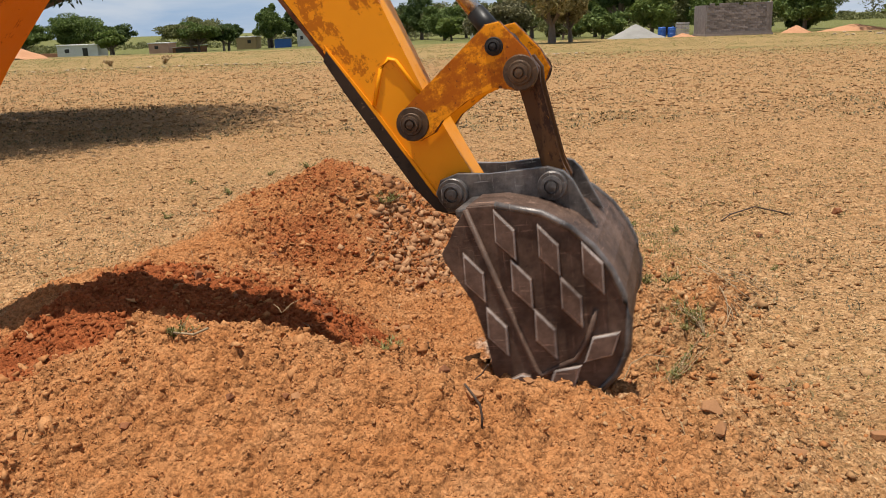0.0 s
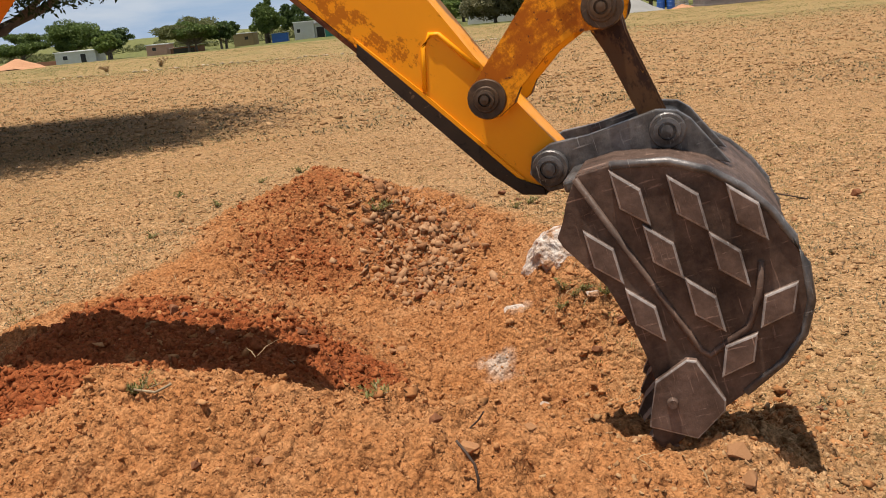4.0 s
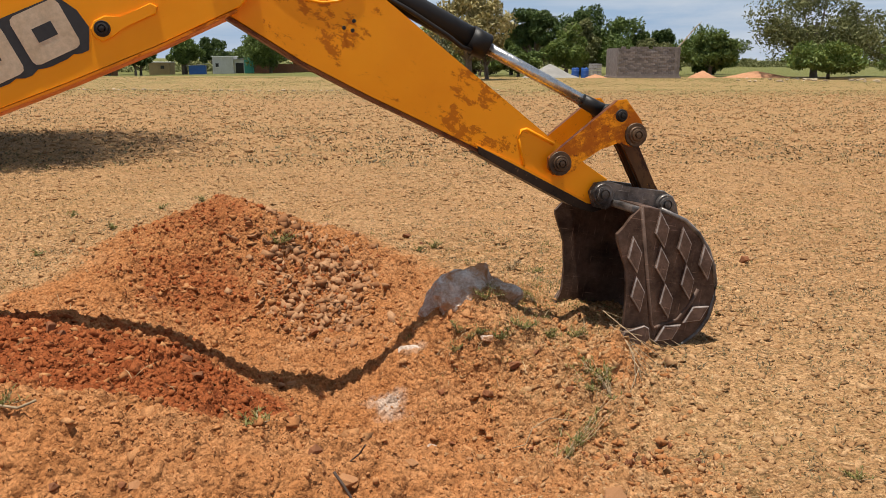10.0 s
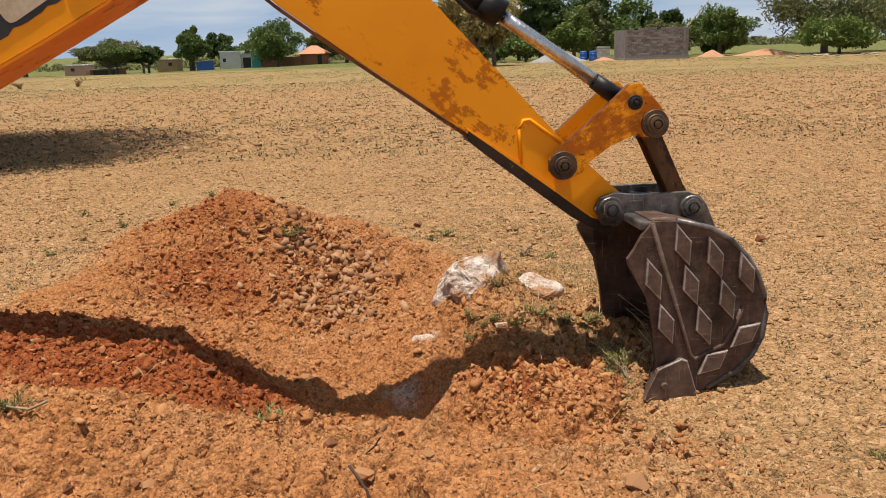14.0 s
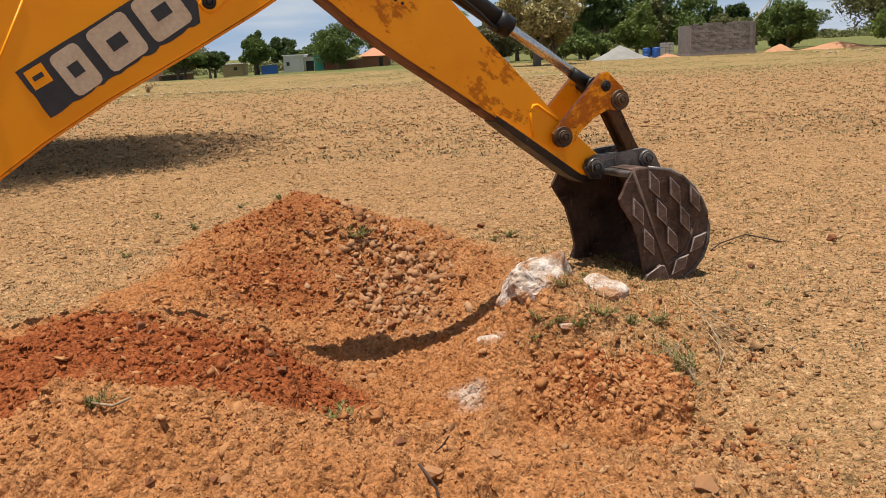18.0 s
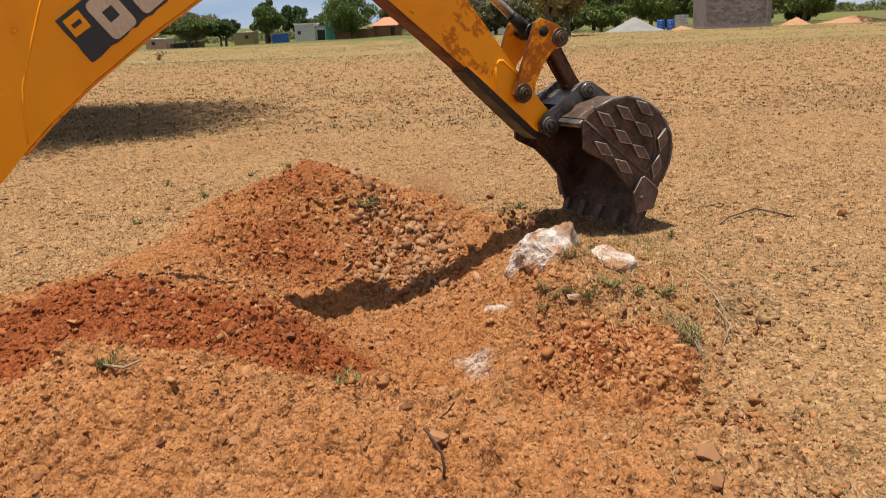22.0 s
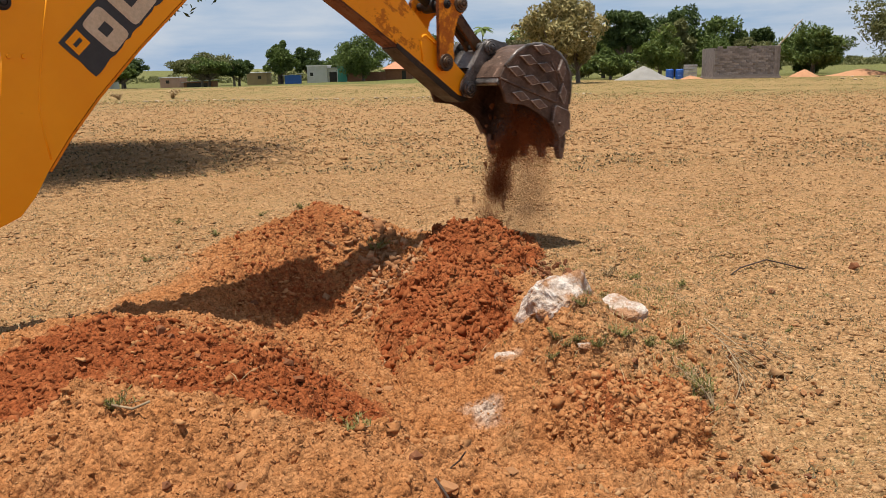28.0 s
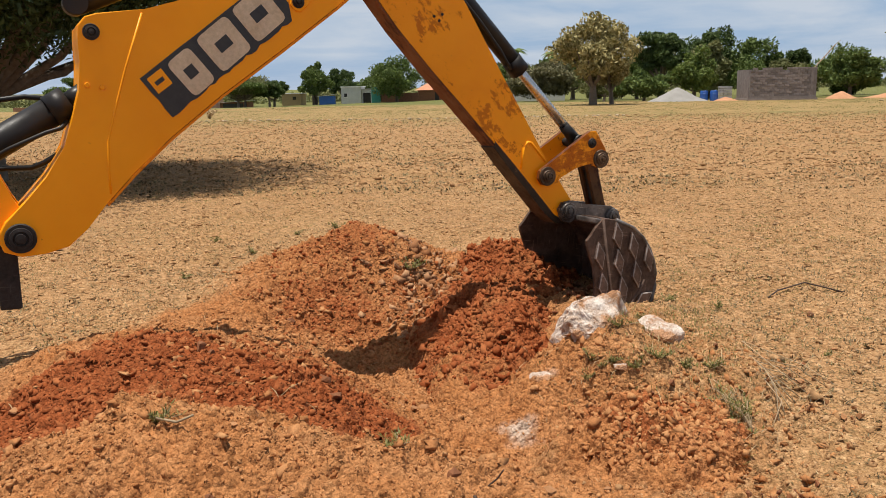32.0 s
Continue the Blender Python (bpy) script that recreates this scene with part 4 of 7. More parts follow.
def build_bucket():
    shell = [(0.105, -0.012), (0.20, -0.012), (0.35, -0.050), (0.44, -0.105), (0.51, -0.175), (0.56, -0.255), (0.593, -0.34), (0.604, -0.42), (0.592, -0.52), (0.55, -0.605),
             (0.48, -0.67), (0.36, -0.735), (0.22, -0.80), (0.10, -0.86)]
    th = 0.018
    inner = []
    for i, (x, z) in enumerate(shell):
        a, b = shell[max(i - 1, 0)], shell[min(i + 1, len(shell) - 1)]
        dx, dz = b[0] - a[0], b[1] - a[1]
        k = th / math.hypot(dx, dz)
        inner.append((x + dz * k, z - dx * k))
    bm = bmesh.new()
    prism(bm, shell + inner[::-1], -0.405, 0.405)
    bucket = part("bucket", bm, STEEL, backhoe, "dark worn steel digging bucket with bare teeth")
    side = shell + [(0.075, -0.81), (0.09, -0.75), (0.115, -0.69), (0.137, -0.635), (0.135, -0.60), (0.122, -0.48), (0.093, -0.335), (0.04, -0.25), (0.008, -0.195), (0.0, -0.165), (0.03, -0.125), (0.06, -0.07)]
    for s in (-1, 1):
        bm = bmesh.new()
        prism(bm, side, s * 0.385, s * 0.410, 0.004)
        part("side_plate", bm, STEEL, bucket, "scuffed brown steel side plate")
        bm = bmesh.new()
        prism(bm, [(0.236, -0.592), (0.262, -0.602), (0.305, -0.735), (0.295, -0.765), (0.20, -0.83), (0.08, -0.765), (0.09, -0.74), (0.135, -0.635)], s * 0.410, s * 0.438, 0.005)
        worn(bm)
        cutter = part("side_cutter", bm, (PAD, EDGE), bucket, "bolted grey side cutter")
        bm = bmesh.new()
        rod(bm, (0.164, s * 0.438, -0.706), (0.164, s * 0.452, -0.706), 0.017, 0.013, 12)
        part("bolt", bm, PAD, cutter)
        # rim bead that follows the back
        bm = bmesh.new()
        rim = shell[1:12]
        tube(bm, [(x, s * 0.408, z) for x, z in rim], 0.012)
        part("rim", bm, GREASE, bucket)
        # crossing rib and raised wear pads
        bm = bmesh.new()
        tube(bm, [(x, s * 0.411, z) for x, z in ((0.10, -0.02), (0.28, -0.585), (0.30, -0.605), (0.32, -0.595), (0.42, -0.55), (0.47, -0.47), (0.50, -0.38))], 0.010)
        part("rib", bm, STEEL, bucket)
        first = [(0.0, 0.055), (0.065, -0.02), (0.062, -0.125), (-0.004, -0.055)]
        for cx, cz in ((0.196, -0.077), (0.335, -0.135), (0.472, -0.203), (0.078, -0.215), (0.236, -0.245), (0.394, -0.313), (0.137, -0.405), (0.299, -0.42)):
            bm = bmesh.new()
            prism(bm, [(cx + u, cz + v) for u, v in first], s * 0.410, s * 0.432, 0.006)
            worn(bm)
            part("wear_pad", bm, (PAD, EDGE), bucket)
        for cx, cz in ((0.512, -0.505), (0.377, -0.617)):
            bm = bmesh.new()
            prism(bm, [(cx - 0.03, cz + 0.035), (cx + 0.062, cz + 0.05), (cx + 0.03, cz - 0.03), (cx - 0.064, cz - 0.052)], s * 0.410, s * 0.432, 0.006)
            worn(bm)
            part("wear_pad", bm, (PAD, EDGE), bucket)
        # hanger ears
        bm = bmesh.new()
        prism(bm, [(-0.068, 0.0), (-0.045, 0.05), (0.02, 0.07), (0.134, 0.058), (0.345, 0.066), (0.40, 0.045), (0.43, 0.01), (0.50, -0.15), (0.35, -0.056), (0.20, -0.02), (0.09, -0.02), (0.04, -0.075), (-0.03, -0.07)],
              s * 0.128, s * 0.160, 0.004)
        part("ear", bm, GREASE, bucket, "greasy black hanger ear")
    bm = bmesh.new()
    box(bm, (0.06, -0.395, -0.055), (0.16, 0.395, -0.018), 0.01)
    part("top_bar", bm, GREASE, bucket, "bare polished top bar")
    bm = bmesh.new()
    prism(bm, [(0.18, -0.008), (0.34, -0.04), (0.38, 0.02), (0.16, 0.035)], -0.128, 0.128, 0.005)
    part("cross_plate", bm, GREASE, bucket)
    pin(bucket, 0, 0, 0.158, 0.182, 0.056, GREASE, "hinge_pin", "greasy hinge pin")
    pin(bucket, BUCKET_PIN, 0, 0.158, 0.182, 0.052, GREASE, "link_pin", "greasy link pin")
    for x in (0, BUCKET_PIN):
        bm = bmesh.new()
        rod(bm, (x, -0.15, 0), (x, 0.15, 0), 0.04)
        part("shaft", bm, DARK_STEEL, bucket)
    bm = bmesh.new()
    prism(bm, [(0.24, -0.79), (0.06, -0.875), (0.05, -0.862), (0.22, -0.765)], -0.41, 0.41)
    part("lip", bm, STEEL, bucket, "bare steel cutting lip")
    for y in (-0.375, -0.19, 0.0, 0.19, 0.375):
        bm = bmesh.new()
        w = 0.032
        a = [bm.verts.new((x, y + v, z)) for x, z, v in ((0.14, -0.855, -w), (0.14, -0.855, w), (0.10, -0.79, w), (0.10, -0.79, -w))]
        b = [bm.verts.new((x, y + v, z)) for x, z, v in ((0.055, -0.897, -w * 0.85), (0.055, -0.897, w * 0.85), (0.022, -0.848, w * 0.85), (0.022, -0.848, -w * 0.85))]
        c = [bm.verts.new((x, y + v, z)) for x, z, v in ((-0.008, -0.93, -w * 0.6), (-0.008, -0.93, w * 0.6), (-0.022, -0.908, w * 0.6), (-0.022, -0.908, -w * 0.6))]
        bm.faces.new(a)
        bm.faces.new(c[::-1])
        for p, q in ((a, b), (b, c)):
            for k in range(4):
                bm.faces.new((p[k], p[(k + 1) % 4], q[(k + 1) % 4], q[k]))
        part("tooth", bm, PAD, bucket, "blunt worn steel tooth")
    return bucket


def build_ram(name, length, rod_len, r, label):
    """A hydraulic ram: a black barrel with gland and hose, and a bright rod of its own."""
    bm = bmesh.new()
    rod(bm, (0, 0, 0), (length, 0, 0), r, r, 28)
    rod(bm, (length - 0.10, 0, 0), (length, 0, 0), r * 1.12, r * 1.12, 28)
    rod(bm, (0, -r, 0), (0, r, 0), r * 0.95)
    barrel = part(name, bm, BLACK, backhoe, label)
    bm = bmesh.new()
    pts = [(length * 0.25, -r - 0.012, -0.5 * r), (length * 0.6, -r - 0.014, -0.6 * r), (length * 0.8, -r - 0.018, -0.9 * r), (length * 0.88, -r - 0.012, -1.15 * r), (length * 0.93, -r * 0.8, -1.0 * r)]
    tube(bm, pts, 0.011, 10)
    part("hose", bm, BLACK, barrel, "black hydraulic hose")
    bm = bmesh.new()
    rod(bm, (-rod_len, 0, 0), (0, 0, 0), r * 0.52, r * 0.52, 24)
    stem = part(name + "_rod", bm, CHROME, backhoe, "bright chromed ram rod")
    bm = bmesh.new()
    rod(bm, (-0.16, 0, 0), (-0.02, 0, 0), r * 0.60, r * 0.72, 20)
    rod(bm, (0, -0.06, 0), (0, 0.06, 0), r * 0.9, r * 0.9, 20)
    part("rod_eye", bm, BLACK, stem, "black rod eye")
    return barrel, stem


boom, dipper, lever, link, bucket = build_boom(), build_dipper(), build_lever(), build_link(), build_bucket()
ram, ram_rod = build_ram("bucket_ram", 1.09, 0.85, 0.058, "black bucket ram barrel")
dram, dram_rod = build_ram("dipper_ram", 1.0, 0.9, 0.062, "black dipper ram barrel")
bram, bram_rod = build_ram("boom_ram", 0.9, 0.5, 0.075, "black boom ram barrel")
for s in (-1, 1):
    bm = bmesh.new()
    prism(bm, [(0.30, 0.85), (0.56, 0.93), (0.66, 1.02), (0.60, 1.12), (0.50, 1.35), (0.30, 1.55), (-0.10, 1.55), (-0.25, 0.85)], s * 0.10, s * 0.13, 0.006)
    part("kingpost_plate", bm, YELLOW, backhoe, "yellow kingpost plate")
bm = bmesh.new()
rod(bm, (-0.05, 0, 0.02), (-0.05, 0, 1.6), 0.09)
part("swing_post", bm, DARK_STEEL, backhoe, "dark steel swing post")
# box for the machine's stabiliser post, carried along with the arm
bm = bmesh.new()
box(bm, (0.50, -0.09, 0.56), (0.60, 0.09, 0.88), 0.01)
part("stabiliser_post", bm, DARK_STEEL, backhoe, "dark steel stabiliser post below the boom foot")


def turned(a, x, z):
    c, s = math.cos(radians(a)), math.sin(radians(a))
    return c * x - s * z, s * x + c * z


def spot(at, a):
    return pose(at[0], 0, at[1], 0, -a, 0)


def arm_poses(row):
    t, sw, b, d, lv, bk, dr = row
    o = FOOT
    n = tuple(np.add(o, turned(b, BOOM_LEN, 0)))
    c = tuple(np.add(n, turned(d, DIPPER_LEN, 0)))
    a = tuple(np.add(n, turned(d, *LEVER_PIN)))
    top = tuple(np.add(a, turned(lv, LEVER_LEN, 0)))
    low = tuple(np.add(c, turned(bk, BUCKET_PIN, 0)))
    rp = tuple(np.add(a, turned(lv, *RAM_PIN)))
    rf = tuple(np.add(n, turned(d, *RAM_FOOT)))
    bf = (0.12, 1.12)
    bt = tuple(np.add(o, turned(b, 0.75, 0.31)))
    df = tuple(np.add(o, turned(b, 0.98, 0.66)))
    dt = tuple(np.add(n, turned(d, -0.14, 0.26)))

    def way(p, q):
        return math.degrees(math.atan2(q[1] - p[1], q[0] - p[0]))
    base = pose(*KING) @ pose(0, 0, 0, -1.1, 0, 0) @ pose(0, 0, 0, 0, 0, sw) @ pose(ARM_SCALE * dr, 0, 0)
    return t, {backhoe: base, boom: spot(o, b), dipper: spot(n, d), lever: spot(a, lv), bucket: spot(c, bk), link: spot(top, way(top, low)),
               ram: spot(rf, way(rf, rp)), ram_rod: spot(rp, way(rf, rp)), bram: spot(bf, way(bf, bt)), bram_rod: spot(bt, way(bf, bt)),
               dram: spot(df, way(df, dt)), dram_rod: spot(dt, way(df, dt))}


def motions():
    rows = [arm_poses(r) for r in ARM]
    for thing in rows[0][1]:
        walk(thing, [(t, m[thing]) for t, m in rows])
    for thing, keys in MOVES:
        walk(thing, keys)


MOVES = []


# ---- loose earth, stones, weeds ----
def mesh_of(name, verts, faces, mat, smooth=False):
    """A mesh from arrays of places and of equal-sided faces."""
    me = bpy.data.meshes.new(name)
    k = faces.shape[1]
    me.vertices.add(len(verts))
    me.vertices.foreach_set("co", verts.astype(np.float32).ravel())
    me.loops.add(faces.size)
    me.loops.foreach_set("vertex_index", faces.astype(np.int32).ravel())
    me.polygons.add(len(faces))
    me.polygons.foreach_set("loop_start", (np.arange(len(faces)) * k).astype(np.int32))
    if smooth:
        me.polygons.foreach_set("use_smooth", np.ones(len(faces), bool))
    me.update()
    me.validate()
    me.materials.append(mat)
    return me


def spins(rng, n):
    """n random turns, as matrices."""
    q = rng.normal(size=(n, 4))
    q /= np.linalg.norm(q, axis=1, keepdims=True)
    w, x, y, z = q.T
    return np.stack([np.stack([1 - 2 * (y * y + z * z), 2 * (x * y - z * w), 2 * (x * z + y * w)], -1),
                     np.stack([2 * (x * y + z * w), 1 - 2 * (x * x + z * z), 2 * (y * z - x * w)], -1),
                     np.stack([2 * (x * z - y * w), 2 * (y * z + x * w), 1 - 2 * (x * x + y * y)], -1)], 1)


OCT_V = np.array([(1, 0, 0), (-1, 0, 0), (0, 1, 0), (0, -1, 0), (0, 0, 1), (0, 0, -1)], float)
OCT_F = np.array([(0, 2, 4), (2, 1, 4), (1, 3, 4), (3, 0, 4), (2, 0, 5), (1, 2, 5), (3, 1, 5), (0, 3, 5)])
CUB_V = np.array([(x, y, z) for z in (-1, 1) for y in (-1, 1) for x in (-1, 1)], float) * 0.75
CUB_F = np.array([(0, 2, 3), (0, 3, 1), (4, 5, 7), (4, 7, 6), (0, 1, 5), (0, 5, 4), (2, 6, 7), (2, 7, 3), (0, 4, 6), (0, 6, 2), (1, 3, 7), (1, 7, 5)])


def crumbs(name, places, sizes, mat, label, seed, category="soil", flat=1.0):
    """Loose angular lumps scattered over the ground, too many to count; the smallest are the simplest."""
    rng = np.random.default_rng(seed)
    vs, fs, k = [], [], 0
    cut = np.quantile(sizes, 0.72)
    for sv, sf, ok in ((OCT_V, OCT_F, sizes <= cut), (CUB_V, CUB_F, sizes > cut)):
        n = int(ok.sum())
        shape = sv[None] * (1 + 0.20 * rng.normal(size=(n, len(sv), 1))) + 0.40 * rng.normal(size=(n, len(sv), 3))
        shape = shape * (0.45 + 0.95 * rng.random((n, 1, 3)))
        v = np.einsum('nij,nkj->nki', spins(rng, n), shape * sizes[ok][:, None, None]) * (1, 1, flat) + places[ok][:, None]
        vs.append(v.reshape(-1, 3))
        fs.append((sf[None] + k + len(sv) * np.arange(n)[:, None, None]).reshape(-1, 3))
        k += n * len(sv)
    ob = new(name, mesh_of(name, np.concatenate(vs), np.concatenate(fs), mat))
    return tagged(ob, label, category, kind="stuff") if category else ob


def scatter(rng, n, x0, x1, y0, y1, keep):
    x, y = rng.uniform(x0, x1, n * 4), rng.uniform(y0, y1, n * 4)
    ok = rng.random(n * 4) < keep(x, y)
    return x[ok][:n], y[ok][:n]


def on_ground(x, y, sizes, sink=0.55):
    far = np.clip((np.hypot(x, y) - 22) / 10, 0, 1)
    return np.stack([x, y, relief(x, y) * (1 - far) - far_dip(x, y) + sizes * (0.5 - sink)], -1)


rng = np.random.default_rng(5)


def sprinkle(name, n, box4, keep, lo, hi, mat, label, seed, power=2.5, flat=1.0):
    r = np.random.default_rng(seed)
    x, y = scatter(r, n, *box4, keep)
    s = lo + (hi - lo) * r.random(len(x)) ** power
    return crumbs(name, on_ground(x, y, s * flat), s, mat, label, seed, flat=flat)


def is_red(x, y):
    return np.clip(soil_kind(x, y) * 2 - 1, 0, 1)


def crumbly(x, y):
    return np.clip(0.3 + 1.6 * fbm(x, y, 1.1, 3, 25), 0.05, 1)


NEAR_BOX = (-2.9, 1.9, 1.7, 7.6)
sprinkle("soil_crumbs", 80000, NEAR_BOX, lambda x, y: disturbed(x, y) * (1 - is_red(x, y)) * (0.35 + 0.65 * crumbly(x, y)) * np.clip(1.25 - 0.6 * x, 0.25, 1) * np.minimum(1, 2.4 / y) ** 1.2, 0.0014, 0.0080, CLOD_DUG, "orange soil crumbs strewn over the spoil", 21, 4.5)
sprinkle("knoll_crumbs", 14000, (0.1, 2.4, 1.7, 6.6), lambda x, y: np.clip(disturbed(x, y) + 0.25, 0, 1) * np.clip(x - 0.1, 0, 1) * np.minimum(1, 2.4 / y), 0.0018, 0.010, CLOD_TAN, "tan soil crumbs round the rocky knoll", 27, 4.0)
sprinkle("soil_lumps", 6500, (-3.0, 1.8, 1.7, 7.6), lambda x, y: disturbed(x, y) * crumbly(x, y) ** 2 * np.minimum(1, 2.4 / y) ** 0.6, 0.005, 0.024, CLOD_DUG, "angular orange soil lumps over the spoil", 26, 3.4, 0.75)
sprinkle("red_crumbs", 17000, (-3.0, 0.4, 2.2, 7.4), lambda x, y: disturbed(x, y) * is_red(x, y), 0.0022, 0.017, CLOD_RED, "moist red soil crumbs on the bank", 22, 3.8)
sprinkle("hole_rubble", 2200, (-1.2, 0.4, 5.2, 7.6), lambda x, y: hump(x, y, -0.40, 6.40, 0.36, 0.62, 1.0, 20, 3), 0.006, 0.034, RUBBLE, "broken stony rubble on the slope of the hole", 23, 2.6)
sprinkle("field_clods", 30000, (-9, 9, 2.2, 15), lambda x, y: (1 - disturbed(x, y)) * np.minimum(1, (5.0 / y) ** 1.2) * (np.abs(x) < 0.62 * y + 0.8), 0.003, 0.014, CLOD_TAN, "dry tan crust lumps on the field", 24, 2.2)
sprinkle("crust_plates", 34000, (-13, 13, 3.0, 21), lambda x, y: (1 - disturbed(x, y)) * np.minimum(1, (9.0 / y) ** 1.0) * (0.25 + 0.75 * np.clip(0.5 + 1.5 * fbm(x, y, 0.8, 3, 27), 0, 1)) * (np.abs(x) < 0.62 * y + 0.8), 0.006, 0.026, CLOD_TAN, "flat broken plates of dry crust on the field", 28, 2.0, 0.55)
sprinkle("far_clods", 26000, (-26, 28, 14, 46), lambda x, y: (15.0 / y) ** 1.2 * (np.abs(x) < 0.62 * y + 0.8), 0.014, 0.055, CLOD_TAN, "dry clods over the far field", 25, 2.0, 0.6)


# named lumps that stand out
def boulder(name, size, mat, seed, sub=2, rough=0.28):
    bm = bmesh.new()
    bmesh.ops.create_icosphere(bm, subdivisions=sub, radius=1.0)
    for v in bm.verts:
        d = noise.noise(v.co * 1.3 + Vector((seed, 0, 0))) * rough + noise.noise(v.co * 3.4 + Vector((0, seed, 0))) * rough * 0.35
        v.co = v.co * (1 + d)
        v.co = Vector((v.co.x * size[0], v.co.y * size[1], v.co.z * size[2]))
    return part(name, bm, mat)


def chunk(name, size, mat, seed, corners=16, worn=0.10, cuts=0, rough=0.04):
    """A broken lump with flat faces between uneven corners, its edges crumbled."""
    r = random.Random(seed)
    bm = bmesh.new()
    for k in range(corners):
        p = Vector((r.gauss(0, 1), r.gauss(0, 1), r.gauss(0, 1))).normalized() * r.uniform(0.82, 1.12)
        bm.verts.new(p)
    hull = bmesh.ops.convex_hull(bm, input=bm.verts[:])
    loose = [v for v in hull["geom_interior"] if isinstance(v, bmesh.types.BMVert)]
    bmesh.ops.delete(bm, geom=loose, context='VERTS')
    bmesh.ops.dissolve_limit(bm, angle_limit=0.30, verts=bm.verts[:], edges=bm.edges[:])
    bmesh.ops.bevel(bm, geom=bm.edges[:], offset=worn, segments=1, affect='EDGES', clamp_overlap=True)
    bmesh.ops.triangulate(bm, faces=bm.faces[:])
    if cuts:
        bmesh.ops.subdivide_edges(bm, edges=bm.edges[:], cuts=cuts, use_grid_fill=True)
    shift = Vector((seed * 1.7, 3.1, seed))
    for v in bm.verts:
        d = noise.noise(v.co * 1.8 + shift) * 0.13 + noise.noise(v.co * 5.0 + shift) * rough + noise.noise(v.co * 12.0 + shift) * rough * 0.6 * (cuts > 0)
        v.co = v.co * (1 + d)
        v.co = Vector((v.co.x * size[0], v.co.y * size[1], v.co.z * size[2]))
    return part(name, bm, mat)


STONE_TAN = simple("tan_stone", (0.31, 0.135, 0.050), (0.39, 0.190, 0.080), 14, 0.95, relief=0.2, fine=70)
STONE_DARK = simple("brown_clod", (0.175, 0.060, 0.021), (0.25, 0.095, 0.035), 14, 0.95, relief=0.2, fine=70)


def put(ob, x, y, lift=0.0, turn=0.0, tip=0.0):
    ob.location, ob.rotation_euler = (x, y, height(x, y) + lift), (radians(tip), 0, radians(turn))
    return ob


LUMPS = [(-0.72, 2.5, 0.041, 0), (-0.76, 2.5, 0.027, 1), (-1.27, 3.89, 0.041, 1), (-0.98, 2.86, 0.024, 0), (-0.97, 2.51, 0.033, 1), (-1.32, 2.42, 0.041, 1), (-0.08, 2.53, 0.055, 0), (0.13, 2.61, 0.033, 0),
         (-0.18, 2.67, 0.043, 1), (-0.59, 4.69, 0.05, 0), (-0.5, 4.66, 0.042, 0), (-0.45, 4.72, 0.044, 0), (-0.92, 4.2, 0.06, 1), (-0.81, 3.93, 0.05, 1), (-1.49, 4.19, 0.048, 1), (-1.56, 4.2, 0.057, 1),
         (-1.5, 5.97, 0.054, 1), (-0.39, 5.83, 0.072, 1), (-0.26, 6.85, 0.05, 0), (-0.73, 6.73, 0.05, 0), (-0.9, 6.7, 0.06, 0), (-0.93, 6.77, 0.05, 0), (0.34, 7.63, 0.06, 1), (0.45, 7.3, 0.04, 1),
         (0.75, 2.4, 0.068, 0), (0.74, 2.28, 0.058, 0), (0.47, 2.57, 0.024, 0), (0.77, 3.81, 0.028, 1), (0.33, 2.69, 0.022, 0), (0.41, 4.04, 0.026, 1), (1.06, 3.71, 0.027, 0), (1.02, 2.29, 0.042, 0),
         (1.48, 2.64, 0.072, 0), (1.37, 3.27, 0.031, 1), (1.34, 3.53, 0.03, 1), (3.01, 6.55, 0.07, 1), (2.19, 5.99, 0.05, 1), (2.32, 6.01, 0.035, 0), (2.02, 5.13, 0.03, 0), (1.72, 4.8, 0.028, 1),
         (0.61, 4.25, 0.05, 1), (0.77, 4.33, 0.059, 1), (0.9, 4.38, 0.049, 1), (0.38, 4.38, 0.044, 1), (1.01, 4.1, 0.045, 1), (0.97, 4.68, 0.038, 0), (1.32, 5.15, 0.038, 1), (0.0, 5.33, 0.035, 0),
         (-2.57, 3.86, 0.043, 1), (-2.21, 3.56, 0.037, 0)]
SHAPES = [[chunk("clod", (1.05, 0.85, 0.68), m, 3 * k + 11 * j, 11, 0.05, 1, 0.05).data for k in range(4)] for j, m in enumerate((STONE_TAN, STONE_DARK))]
for ob in [o for o in scene.objects if o.name.startswith("clod")]:
    bpy.data.objects.remove(ob)
for i, (x, y, s, dark) in enumerate(LUMPS):
    ob = new("clod", SHAPES[dark][i % 4])
    s *= 0.72
    ob.scale = (s * (0.9 + 0.3 * random.random()), s, s)
    put(ob, x, y, s * 0.35, random.uniform(0, 360), random.uniform(-20, 20))
    tagged(ob, "dark red-brown clod lying on loose earth" if dark else "pale tan stone lying on loose earth", "clod", "clods round the hole")

rock = chunk("boulder", (0.27, 0.23, 0.26), ROCK, 7, 24, 0.09, 5, 0.10)
rock.location, rock.rotation_euler = (0.55, 4.97, 0.16), (0.10, -0.10, 0.2)
tagged(rock, "white weathered boulder half bared in the knoll", "rock")
rock_b = chunk("broken_stone", (0.18, 0.12, 0.125), ROCK, 9, 18, 0.12, 4, 0.05)
tagged(rock_b, "white stone broken off beside the boulder", "rock")
ledge = chunk("rock_ledge", (0.10, 0.07, 0.05), ROCK, 14, 18, 0.12, 3, 0.05)
ledge.location = (0.24, 4.68, height(0.24, 4.68) - 0.02)
